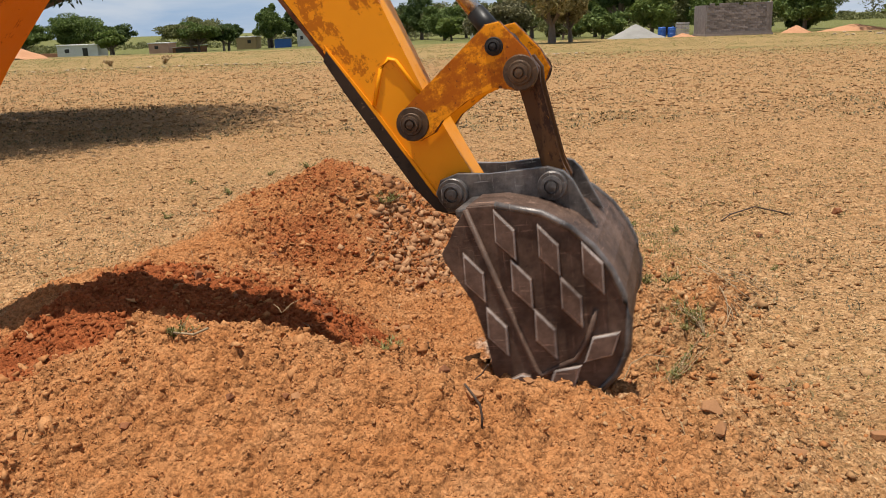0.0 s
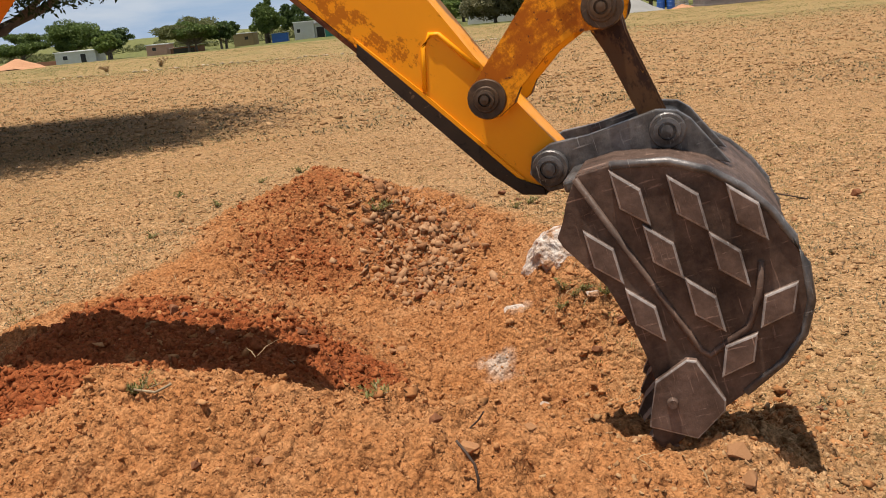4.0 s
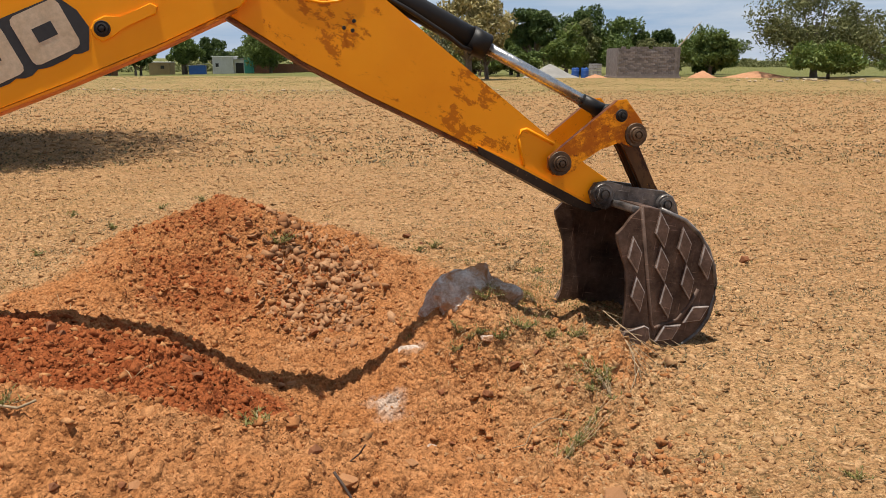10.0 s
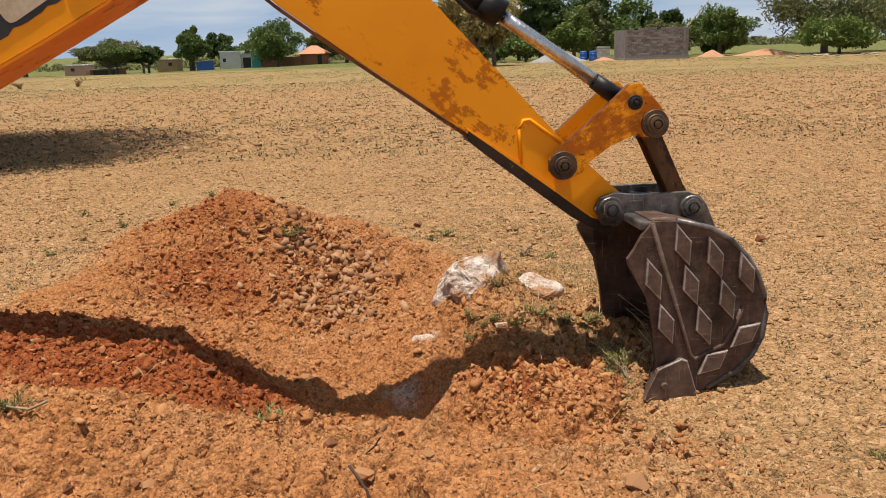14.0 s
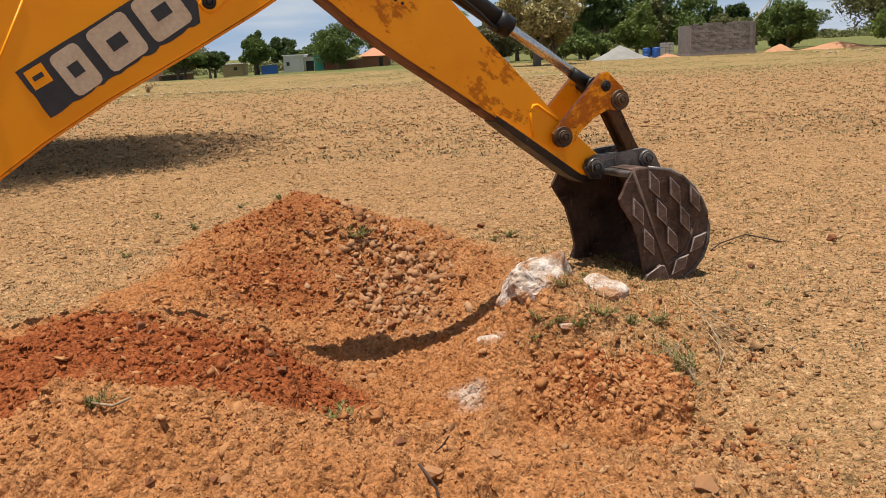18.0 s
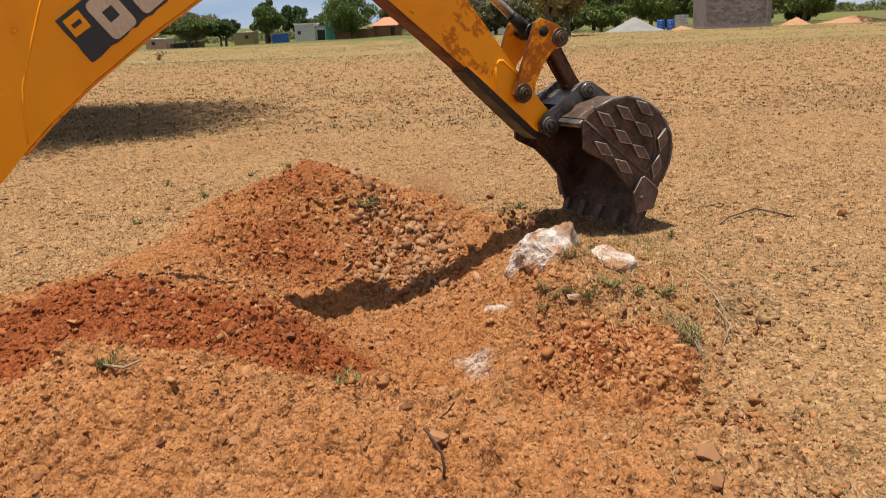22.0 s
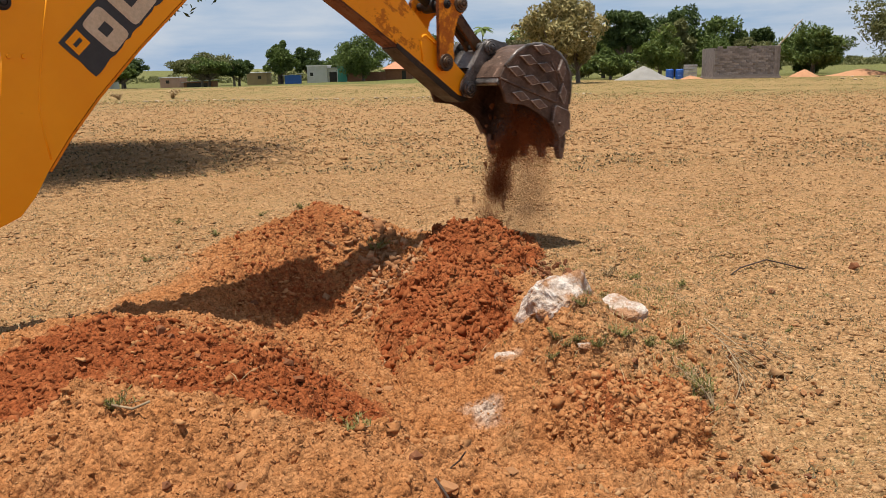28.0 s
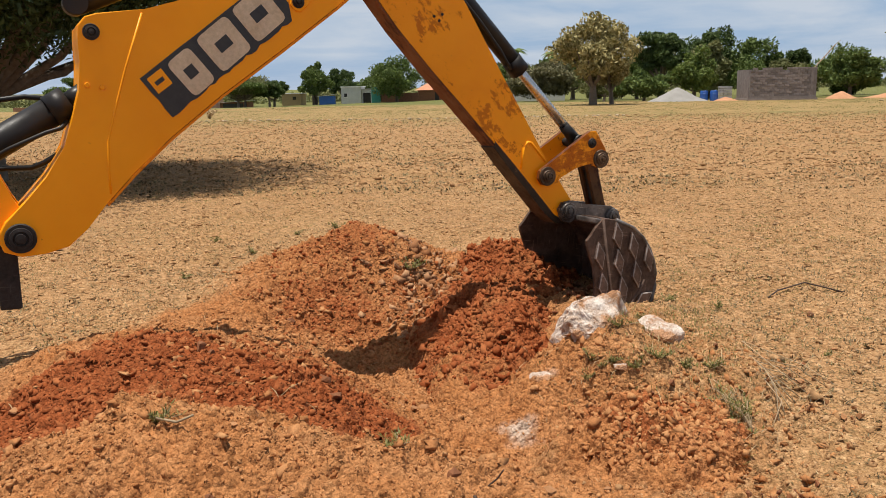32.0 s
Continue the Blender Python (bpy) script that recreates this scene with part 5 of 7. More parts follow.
tagged(ledge, "pale chalky rock ledge flush with the soil", "rock")
for x, y, sx in ((0.31, 4.07, 0.05), (0.64, 4.49, 0.05)):
    chip = chunk("rock_chip", (sx, sx * 0.7, sx * 0.4), ROCK, int(x * 90), 14, 0.1, 2, 0.05)
    chip.location = (x, y, height(x, y) + 0.005)
    tagged(chip, "small white rock chip in the soil", "rock")


# plants
def leaf_material(name, c0, c1, through=0.25):
    m, n, l, b = material(name, 0.6)
    geo = n.new("ShaderNodeNewGeometry")
    col = mixed(n, l, geo.outputs["Random Per Island"], c0, c1)
    l.new(col, b.inputs["Base Color"])
    b.inputs["Specular IOR Level"].default_value = 0.25
    tr = n.new("ShaderNodeBsdfTranslucent")
    l.new(col, tr.inputs["Color"])
    mx2 = n.new("ShaderNodeMixShader")
    mx2.inputs["Fac"].default_value = through
    l.new(b.outputs[0], mx2.inputs[1])
    l.new(tr.outputs[0], mx2.inputs[2])
    l.new(mx2.outputs[0], n["Material Output"].inputs["Surface"])
    return m


WEED = leaf_material("weed_leaf", (0.095, 0.095, 0.022), (0.26, 0.235, 0.075))
FAR_GRASS = leaf_material("far_grass_blade", (0.16, 0.15, 0.05), (0.34, 0.30, 0.12))
STRAW = leaf_material("dry_straw", (0.24, 0.155, 0.075), (0.46, 0.34, 0.185), 0.15)
BARK = simple("bark", (0.13, 0.095, 0.07), (0.24, 0.19, 0.14), 9, 0.9, relief=0.6, dist=0.02)
TWIG = simple("dark_twig", (0.045, 0.025, 0.016), (0.09, 0.05, 0.03), 20, 0.8, relief=0.3)
DRY_TWIG = simple("dry_twig", (0.30, 0.20, 0.11), (0.45, 0.34, 0.2), 20, 0.8, relief=0.3)


def blades(rng, base, n, length, spread, width, bend=0.5):
    """Thin bent leaves that rise from base; returns places and faces (two quads each)."""
    a = rng.uniform(0, 2 * math.pi, n)
    ln = length * (0.4 + 0.6 * rng.random(n))
    sp = spread * rng.random(n)
    d = np.stack([np.cos(a), np.sin(a), np.zeros(n)], -1)
    side = np.stack([-np.sin(a), np.cos(a), np.zeros(n)], -1) * (width * (0.6 + 0.8 * rng.random(n)))[:, None]
    up = np.array([0, 0, 1.0])
    p0 = base + d * (0.15 * sp * ln)[:, None]
    p1 = p0 + d * (0.45 * sp * ln)[:, None] + up * (ln * 0.6)[:, None]
    p2 = p1 + d * (0.7 * sp * ln)[:, None] + up * (ln * (0.4 - bend * 0.4 * rng.random(n)))[:, None]
    v = np.stack([p0 - side * 0.5, p0 + side * 0.5, p1 + side, p1 - side, p2 + side * 0.15, p2 - side * 0.15], 1)
    f = np.array([(0, 1, 2, 3), (3, 2, 4, 5)])[None] + 6 * np.arange(n)[:, None, None]
    return v.reshape(-1, 3), f.reshape(-1, 4)


def grass(name, n, box4, keep, per, length, width, mat, label, seed, spread=1.0, lie=1.0, loose=1.3):
    r = np.random.default_rng(seed)
    x, y = scatter(r, n, *box4, keep)
    z = on_ground(x, y, np.zeros(len(x)))
    base = np.repeat(z, per, axis=0) + np.concatenate([r.normal(scale=length * loose, size=(len(x) * per, 2)), np.zeros((len(x) * per, 1))], 1)
    v, f = blades(r, base, len(base), length, spread, width)
    root = np.repeat(base[:, 2], 6)
    v[:, 2] = root + 0.003 + (v[:, 2] - root) * lie
    return tagged(new(name, mesh_of(name, v, f, mat)), label, "grass", kind="stuff")


def patchy(x, y):
    return np.clip(fbm(x, y, 0.5, 3, 31) * 1.6 + 0.25, 0.02, 1) * (1 - disturbed(x, y))


grass("grass", 1900, (-8, 8, 2.4, 15), lambda x, y: patchy(x, y) * np.minimum(1, 7 / y), 12, 0.024, 0.0022, WEED, "sparse small green weeds over dry field", 41)
grass("dry_grass", 5000, (-8, 8, 2.2, 15), lambda x, y: (1 - disturbed(x, y)) * np.minimum(1, 6 / y), 4, 0.040, 0.0022, STRAW, "dry straw stubble over the field", 42, 2.0, 0.45)
LITTER = leaf_material("dry_litter", (0.045, 0.030, 0.013), (0.19, 0.145, 0.058), 0.05)
grass("field_litter", 15000, (-9, 9.5, 2.3, 16), lambda x, y: (1 - disturbed(x, y)) * np.minimum(1, (5 / y) ** 1.1) * np.clip((y - 2.0) / 3.5, 0.12, 1) * (0.25 + 0.75 * np.clip(fbm(x, y, 1.1, 3, 35) + 0.55, 0, 1)) * (np.abs(x) < 0.62 * y + 0.8), 4, 0.024, 0.0034, LITTER, "dark dry weed litter over the field crust", 47, 2.0, 0.75)
grass("far_litter", 12000, (-26, 28, 13, 46), lambda x, y: (14 / y) ** 1.1 * (0.3 + 0.7 * np.clip(fbm(x, y, 0.5, 3, 36) + 0.5, 0, 1)) * (np.abs(x) < 0.62 * y + 0.8), 3, 0.055, 0.013, LITTER, "dark dry weed litter over the far field", 48, 2.0, 0.8)
grass("far_grass", 7000, (-34, 38, 30, 76), lambda x, y: np.clip((y - 32) / 12, 0.05, 1) * np.clip(fbm(x, y, 0.25, 3, 33) + 0.6, 0, 1), 6, 0.07, 0.010, FAR_GRASS, "thin green grass on the far field", 43)
grass("litter", 90, (-3, 2, 2.2, 8), lambda x, y: disturbed(x, y), 2, 0.05, 0.002, STRAW, "bits of straw and root in the spoil", 44, 2.2)
grass("knoll_grass", 240, (0.2, 1.5, 4.0, 6.0), lambda x, y: np.maximum(hump(x, y, 0.85, 4.7, 0.4, 0.35, 1), hump(x, y, 1.05, 5.5, 0.45, 0.4, 1)), 10, 0.026, 0.0018, WEED, "grey-green weeds clinging to the knoll", 45)
grass("knoll_straw", 110, (0.2, 1.7, 3.8, 6.0), lambda x, y: np.maximum(hump(x, y, 0.9, 4.6, 0.5, 0.4, 1), hump(x, y, 1.35, 4.2, 0.25, 0.5, 1)), 5, 0.05, 0.0018, STRAW, "dry stalks on the knoll", 46, 1.8)


def weed(x, y, size, seed, label="small green weed with thin leaves in loose earth", dry=False):
    """A low sprawling herb: thin branching stems set with many small leaves."""
    r = np.random.default_rng(seed)
    ob = tagged(new("weed"), label, "weed")
    bm = bmesh.new()
    tips = []
    for k in range(9):
        a, ln = r.uniform(0, 6.28), size * r.uniform(0.45, 1.0)
        lean = r.uniform(0.5, 1.3)
        p = [Vector((ln * u * lean * math.cos(a + 0.5 * u) * 0.8, ln * u * lean * math.sin(a + 0.5 * u) * 0.8, -0.01 + ln * (u - 0.35 * lean * u * u) * 0.9)) for u in (0, 0.35, 0.7, 1.0)]
        tube(bm, p, 0.010 * size + 0.0006, 5)
        tips += [p[i].lerp(p[i + 1], q) for i in range(3) for q in r.random(5)]
    base = np.array([tuple(p) for p in tips]) + r.normal(scale=0.03 * size, size=(len(tips), 3))
    v, f = blades(r, np.repeat(base, 2, axis=0), 2 * len(base), size * 0.20, 1.6, 0.020 * size)
    leaves = new("leaves", mesh_of("leaves", v, f, STRAW if dry else WEED))
    leaves.parent = ob
    tagged(leaves, kind="stuff")
    tagged(part("stem", bm, DRY_TWIG, ob), kind="stuff")
    ob.location = (x, y, height(x, y) - 0.005)
    return ob


WEEDS = [(-0.69, 6.71, 0.17), (-1.84, 9.88, 0.14), (-0.41, 2.84, 0.102), (-1.27, 2.9, 0.103), (-0.38, 4.06, 0.072), (-0.56, 5.39, 0.074), (0.49, 4.59, 0.107), (0.61, 4.56, 0.097),
         (0.55, 4.53, 0.088), (0.73, 4.49, 0.106), (0.85, 4.53, 0.111), (1.0, 4.56, 0.11), (1.11, 6.48, 0.128), (0.67, 4.77, 0.113), (1.26, 6.35, 0.117), (0.47, 4.51, 0.079),
         (0.55, 7.14, 0.13), (0.41, 7.04, 0.1), (1.15, 4.62, 0.106), (1.15, 4.29, 0.117), (1.11, 4.04, 0.117), (1.93, 5.03, 0.059), (1.58, 6.13, 0.089), (2.29, 3.18, 0.091),
         (1.88, 2.97, 0.08), (2.08, 2.68, 0.08), (1.71, 2.57, 0.071), (-2.66, 7.07, 0.1), (-2.4, 8.3, 0.12), (-3.0, 9.0, 0.12), (-2.2, 9.4, 0.1)]
for i, (x, y, s) in enumerate(WEEDS):
    tagged(weed(x, y, s, 100 + i, dry=i % 7 == 5), group="weeds round the hole")


def stick(name, pts, r, mat, label):
    bm = bmesh.new()
    tube(bm, [(x, y, height(x, y) + h) for x, y, h in pts], r, 7)
    return tagged(part(name, bm, mat), label, "twig")


stick("twig", [(-0.060, 2.31, -0.02), (-0.054, 2.32, 0.04), (-0.062, 2.33, 0.075), (-0.085, 2.355, 0.105), (-0.112, 2.38, 0.125)], 0.0045, TWIG, "black bent twig standing in the soil")
stick("twig", [(-0.07, 2.65, 0.01), (-0.04, 2.67, 0.04), (-0.02, 2.61, 0.06)], 0.003, TWIG, "thin black side twig in the soil")
stick("twig", [(2.02, 6.4, 0.005), (2.13, 6.53, 0.03), (2.38, 6.68, 0.045), (2.52, 6.61, 0.03), (2.65, 6.59, 0.005)], 0.006, TWIG, "thin arched stick lying on the field")
stick("twig", [(-1.3, 2.9, 0.005), (-1.16, 2.79, 0.03), (-1.11, 2.82, 0.05)], 0.005, DRY_TWIG, "pale dry twig on the red bank")
for k in range(7):
    a = 0.25 * k
    stick("root_stalk", [(1.28 + 0.05 * k, 3.95 + 0.06 * k, 0.0), (1.30 + 0.07 * math.cos(a), 4.10 + 0.08 * k, 0.09 + 0.01 * k), (1.36 + 0.05 * k, 4.35 + 0.05 * k, 0.05), (1.42 + 0.06 * k, 4.5, 0.0)], 0.0025, DRY_TWIG, "dry curved weed stalk")
stick("uprooted_stalk", [(0.68, 3.84, 0.01), (0.74, 3.83, 0.03), (0.78, 3.87, 0.05), (0.87, 3.9, 0.06), (0.97, 3.85, 0.04)], 0.0028, DRY_TWIG, "uprooted weed stalk on the soil")


def uprooted(x0, y0, x1, y1, n, lift, seed, label):
    """A torn-out plant lying on the earth: a sheaf of curved stems with small leaves and thin roots."""
    r = np.random.default_rng(seed)
    ob = tagged(new("uprooted_weed"), label, "weed", "uprooted weeds on the knoll")
    z0 = height(x0, y0)
    ob.location = (x0, y0, z0)
    bm, tips = bmesh.new(), []
    for k in range(n):
        ex, ey = x1 - x0 + r.normal(0, 0.05), y1 - y0 + r.normal(0, 0.05)
        up = lift * r.uniform(0.4, 1.2)
        p = []
        for u in np.linspace(0, r.uniform(0.7, 1.1), 6):
            px, py = ex * u + 0.05 * math.sin(3 * u + k) * u, ey * u + 0.05 * math.cos(2 * u + 1.7 * k) * u
            p.append(Vector((px, py, height(x0 + px, y0 + py) - z0 + 0.006 + up * math.sin(min(1, u) * 3.0))))
        tube(bm, p, 0.0014, 5)
        tips += [p[i].lerp(p[i + 1], q) for i in range(1, 5) for q in r.random(4)]
    tagged(part("stem", bm, DRY_TWIG, ob), kind="stuff")
    base = np.array([tuple(p) for p in tips]) + r.normal(scale=0.008, size=(len(tips), 3))
    v, f = blades(r, np.repeat(base, 2, axis=0), 2 * len(base), 0.024, 1.6, 0.0026)
    leaves = new("leaves", mesh_of("leaves", v, f, WEED))
    leaves.parent = ob
    tagged(leaves, kind="stuff")
    return ob


uprooted(0.82, 3.60, 1.12, 3.86, 12, 0.03, 801, "uprooted green weed trailing over red earth")
uprooted(1.18, 3.92, 1.10, 4.30, 14, 0.07, 802, "torn-up green weed hanging over a clod of earth")
uprooted(1.10, 5.25, 0.75, 5.42, 12, 0.05, 803, "grey-green weed pushed over behind the boulder")


# ---- the far side of the field ----
def crown_mesh(rng, w, d, h, zc, n, leaf, clumps, flat=0.0):
    """Leaves in clumps through an uneven crown."""
    c = rng.normal(size=(clumps, 3))
    c /= np.linalg.norm(c, axis=1, keepdims=True)
    c *= (0.35 + 0.65 * rng.random((clumps, 1)) ** 0.5) * (0.8 + 0.35 * rng.random((clumps, 1)))
    c[:, 2] = np.where(c[:, 2] < 0, c[:, 2] * (0.75 - 0.5 * flat), c[:, 2])
    size = 0.20 + 0.24 * rng.random(clumps)
    pick = rng.integers(0, clumps, n)
    off = rng.normal(size=(n, 3))
    off *= (size[pick] * rng.random(n) ** 0.4 / np.maximum(np.linalg.norm(off, axis=1), 1e-6))[:, None]
    p = (c[pick] + off) * (w / 2, d / 2, h / 2) + (0, 0, zc)
    turn = spins(rng, n)
    quad = np.array([(-0.6, 0, 0), (-0.05, -0.24, 0.10), (0.75, 0, 0), (-0.05, 0.24, 0.10)])
    v = np.einsum('nij,kj->nki', turn, quad) * (leaf * (0.6 + 0.8 * rng.random(n)))[:, None, None] + p[:, None]
    return v.reshape(-1, 3), np.arange(4 * n).reshape(n, 4), c * (w / 2, d / 2, h / 2) + (0, 0, zc)


def tree(x, y, w, top, low, mat, label, seed, n=2600, leaf=0.30, clumps=34, flat=0.0, lean=0.0, limbs=9, name="tree", trunk_r=None):
    """A tapered trunk with limbs that reach the clumps of an uneven leafy crown; low is the crown's lower edge."""
    r = np.random.default_rng(seed)
    g = height(x, y)
    ob = tagged(new(name), label, "tree", "trees behind the field")
    ob.location = (x, y, g)
    top, low = top - g, low - g
    v, f, c = crown_mesh(r, w, w * 0.85, top - low, (top + low) / 2, n, leaf, clumps, flat)
    cr2 = new("crown", mesh_of("crown", v, f, mat))
    cr2.parent = ob
    tr = trunk_r or 0.035 * (top) + 0.05
    fork = max(low * 0.9, 0.25 * top)
    bm = bmesh.new()
    tube_taper(bm, [(0, 0, -0.2), (0.1 * lean, 0.03, fork * 0.5), (0.3 * lean, 0, fork), (0.4 * lean, 0.05, (fork + top) / 2)], [tr * 1.25, tr, tr * 0.8, tr * 0.3])
    for k in r.permutation(len(c))[:limbs]:
        e = Vector(c[k])
        s = Vector((0.3 * lean, 0, fork * (0.75 + 0.25 * r.random())))
        mid = s.lerp(e, 0.5) + Vector((0, 0, -0.06 * top))
        tube_taper(bm, [s, mid, e], [tr * 0.5, tr * 0.32, tr * 0.1])
    t2 = part("trunk", bm, BARK, ob)
    return ob


def tube_taper(bm, pts, radii, seg=7):
    last = None
    pts = [Vector(p) for p in pts]
    for i, p in enumerate(pts):
        d = pts[min(i + 1, len(pts) - 1)] - pts[max(i - 1, 0)]
        m = d.to_track_quat("Z", "Y").to_matrix()
        ring = [bm.verts.new(p + m @ Vector((radii[i] * math.cos(2 * math.pi * k / seg), radii[i] * math.sin(2 * math.pi * k / seg), 0))) for k in range(seg)]
        if last:
            for k in range(seg):
                bm.faces.new((last[k], last[(k + 1) % seg], ring[(k + 1) % seg], ring[k])).smooth = True
        last = ring


GREEN = leaf_material("green_leaf", (0.055, 0.088, 0.020), (0.165, 0.215, 0.055))
DARK_GREEN = leaf_material("dark_leaf", (0.034, 0.060, 0.016), (0.105, 0.145, 0.042))
BRIGHT = leaf_material("bright_leaf", (0.075, 0.12, 0.022), (0.19, 0.23, 0.055))
OLIVE = leaf_material("olive_leaf", (0.09, 0.10, 0.035), (0.21, 0.21, 0.08))
BLOSSOM = leaf_material("yellowing_leaf", (0.14, 0.125, 0.04), (0.50, 0.42, 0.19))
DUSTY = leaf_material("dusty_leaf", (0.10, 0.095, 0.045), (0.20, 0.18, 0.09))

D = "dark green leafy tree behind the field"
# x, y, width, top, crown's lower edge, leaf, label, clumps, flat
TREES = [(7.9, 68, 5.4, 6.5, 1.7, BLOSSOM, "round tree with yellowing blossom at the field's edge", 46, 0.0), (18.2, 95, 6.0, 6.8, 2.4, DARK_GREEN, "open-branched dark tree with gaps", 24, 0.2),
         (24.5, 100, 6.4, 7.2, 1.0, DARK_GREEN, D, 34, 0), (28.4, 95, 4.8, 6.1, 0.8, GREEN, "bright leafy tree behind the block wall", 32, 0), (19.4, 85, 3.8, 4.3, 0.3, BRIGHT, "pale green bush behind the spoil heaps", 26, 0),
         (22.5, 92, 4.5, 5.0, 0.2, OLIVE, D, 30, 0), (36.8, 108, 3.4, 5.3, 0.8, DARK_GREEN, D, 22, 0), (33.5, 84, 6.0, 4.4, 0.5, GREEN, "dense round tree beside the block wall", 36, 0),
         (42.0, 80, 10.5, 8.2, 0.6, OLIVE, "large feathery thorn tree at the field's edge", 60, 0.2), (40.2, 74, 6.6, 3.0, 0.05, BRIGHT, "feathery thorn bush at the field's edge", 40, 0.3), (45.2, 68, 7.0, 3.6, 0.05, GREEN, "thorn bush at the field's edge", 40, 0.3),
         (-30.2, 150, 5.6, 4.6, 0.2, GREEN, D, 30, 0), (-30.0, 151, 2.6, 5.8, 2.5, GREEN, "slender treetop behind the houses", 14, 0), (-26.2, 156, 4.6, 4.7, 0.2, DARK_GREEN, D, 26, 0), (-15.4, 146, 8.4, 5.9, -0.2, GREEN, "broad dense tree beside the teal wall", 44, 0),
         (-38.8, 138, 7.4, 3.4, 0.4, GREEN, "flat-topped thorn tree behind the field", 34, 0.7), (-35.6, 144, 5.0, 3.1, 0.2, DARK_GREEN, D, 26, 0.2), (-63.5, 150, 9.6, 5.2, 0.2, GREEN, D, 44, 0), (-57.5, 152, 7.0, 3.6, 0.0, DARK_GREEN, D, 34, 0),
         (-52.6, 138, 4.0, 2.5, -0.2, BRIGHT, "small pale green tree by the white house", 24, 0), (-40.2, 139, 9.5, 3.4, 0.3, OLIVE, "spreading olive-green thorn tree behind the field", 44, 0.6), (-35.4, 140, 4.0, 2.8, 0.2, DARK_GREEN, D, 24, 0),
         (-4.4, 150, 7.0, 6.0, 0.4, DARK_GREEN, D, 38, 0), (3.0, 145, 11.0, 5.2, 0.2, OLIVE, D, 48, 0), (10.5, 112, 8.0, 6.0, 0.2, GREEN, D, 44, 0), (14.5, 118, 6.0, 5.6, 0.4, DARK_GREEN, D, 34, 0),
         (5.2, 93, 6.6, 4.0, 0.1, DUSTY, "dusty olive bush behind the field", 40, 0), (14.2, 82, 4.6, 2.6, 0.1, GREEN, "low green bush behind the gravel", 30, 0.3), (10.8, 84, 4.4, 2.2, 0.0, OLIVE, "low bush behind the field", 28, 0.3),
         (9.6, 70, 2.0, 3.4, 1.2, BLOSSOM, "slender young tree beside the round tree", 14, 0), (0.4, 112, 3.2, 2.4, 0.0, BRIGHT, "small bush by the red-roofed hut", 20, 0), (-72, 150, 10, 3.6, 0.0, GREEN, D, 40, 0.2),
         (31.5, 112, 5.0, 5.0, 0.6, GREEN, D, 30, 0), (12.5, 92, 5.0, 3.2, 0.0, OLIVE, "low scrub bush behind the field", 30, 0.2), (16.5, 100, 6.0, 4.2, 0.0, GREEN, "green scrub bush behind the gravel", 34, 0),
         (21.0, 108, 7.0, 5.2, 0.0, OLIVE, D, 36, 0), (26.5, 90, 4.6, 3.6, 0.0, GREEN, "green bush behind the block wall", 28, 0), (30.8, 92, 4.6, 3.6, 0.0, OLIVE, "green bush behind the block wall", 28, 0), (38.0, 96, 6.0, 4.0, 0.0, GREEN, D, 32, 0),
         (7.0, 104, 7.0, 4.4, 0.0, OLIVE, "dusty olive bush behind the field", 36, 0), (-0.5, 128, 7.0, 4.4, 0.0, GREEN, D, 34, 0), (-8.0, 160, 7.0, 4.6, 0.0, OLIVE, D, 34, 0), (-20, 162, 9.0, 4.4, -0.2, GREEN, D, 36, 0), (-45, 160, 9, 4.0, -0.3, OLIVE, D, 36, 0), (52, 84, 9.0, 6.0, 0.3, OLIVE, D, 44, 0.2)]
for i, (x, y, w, top, low, mat, label, cl, flat) in enumerate(TREES):
    tree(x, y, w, top, low, mat, label, 300 + i, n=16000 if w > 9 else 9000 if w > 5 else 5600, leaf=0.36 if y > 90 else 0.28, clumps=cl, flat=flat, lean=0.3 * math.sin(i * 2.1))


def palm(x, y, top, seed):
    r = np.random.default_rng(seed)
    g = height(x, y)
    ob = tagged(new("palm_tree"), "slender coconut palm behind the bushes", "palm", "palms behind the field")
    ob.location = (x, y, g)
    bm = bmesh.new()
    tube_taper(bm, [(0, 0, -0.2), (0.2, 0, (top - g) * 0.5), (0.1, 0, top - g - 0.6)], [0.22, 0.16, 0.12])
    part("trunk", bm, BARK, ob)
    for k in range(15):
        a, up = k * 2.4, r.uniform(-0.5, 1.0)
        vs, fs = [], []
        for j in range(9):
            u = j / 8
            p = Vector((math.cos(a) * 1.7 * u + 0.1, math.sin(a) * 1.7 * u, top - g - 0.6 + up * u - 1.0 * u * u))
            s = Vector((-math.sin(a), math.cos(a), -0.6)) * (0.30 * (1 - abs(2 * u - 0.9)) + 0.03)
            vs += [p + s, p, p - Vector((s.x, s.y, -s.z))]
            if j:
                b0 = 3 * j - 3
                fs += [(b0, b0 + 1, b0 + 4, b0 + 3), (b0 + 1, b0 + 2, b0 + 5, b0 + 4)]
        frond = new("frond", mesh_of("frond", np.array([tuple(v) for v in vs]), np.array(fs), GREEN))
        frond.parent = ob
    return ob


palm(3.4, 120, 6.9, 1)
palm(8.6, 124, 6.6, 2)

# far woods close the view
r9 = np.random.default_rng(77)
wx = r9.uniform(-150, 150, 260)
vs, fs, k = [], [], 0
for x in wx:
    v, f, c = crown_mesh(r9, r9.uniform(5, 10), 6, r9.uniform(2.0, 4.2), -0.4, 260, 0.55, 12, 0.4)
    vs.append(v + (x, 185 + r9.uniform(0, 60), 0.6 + far_dip(np.array([x]), np.array([190.0]))[0] * -1))
    fs.append(f + k)
    k += len(v)
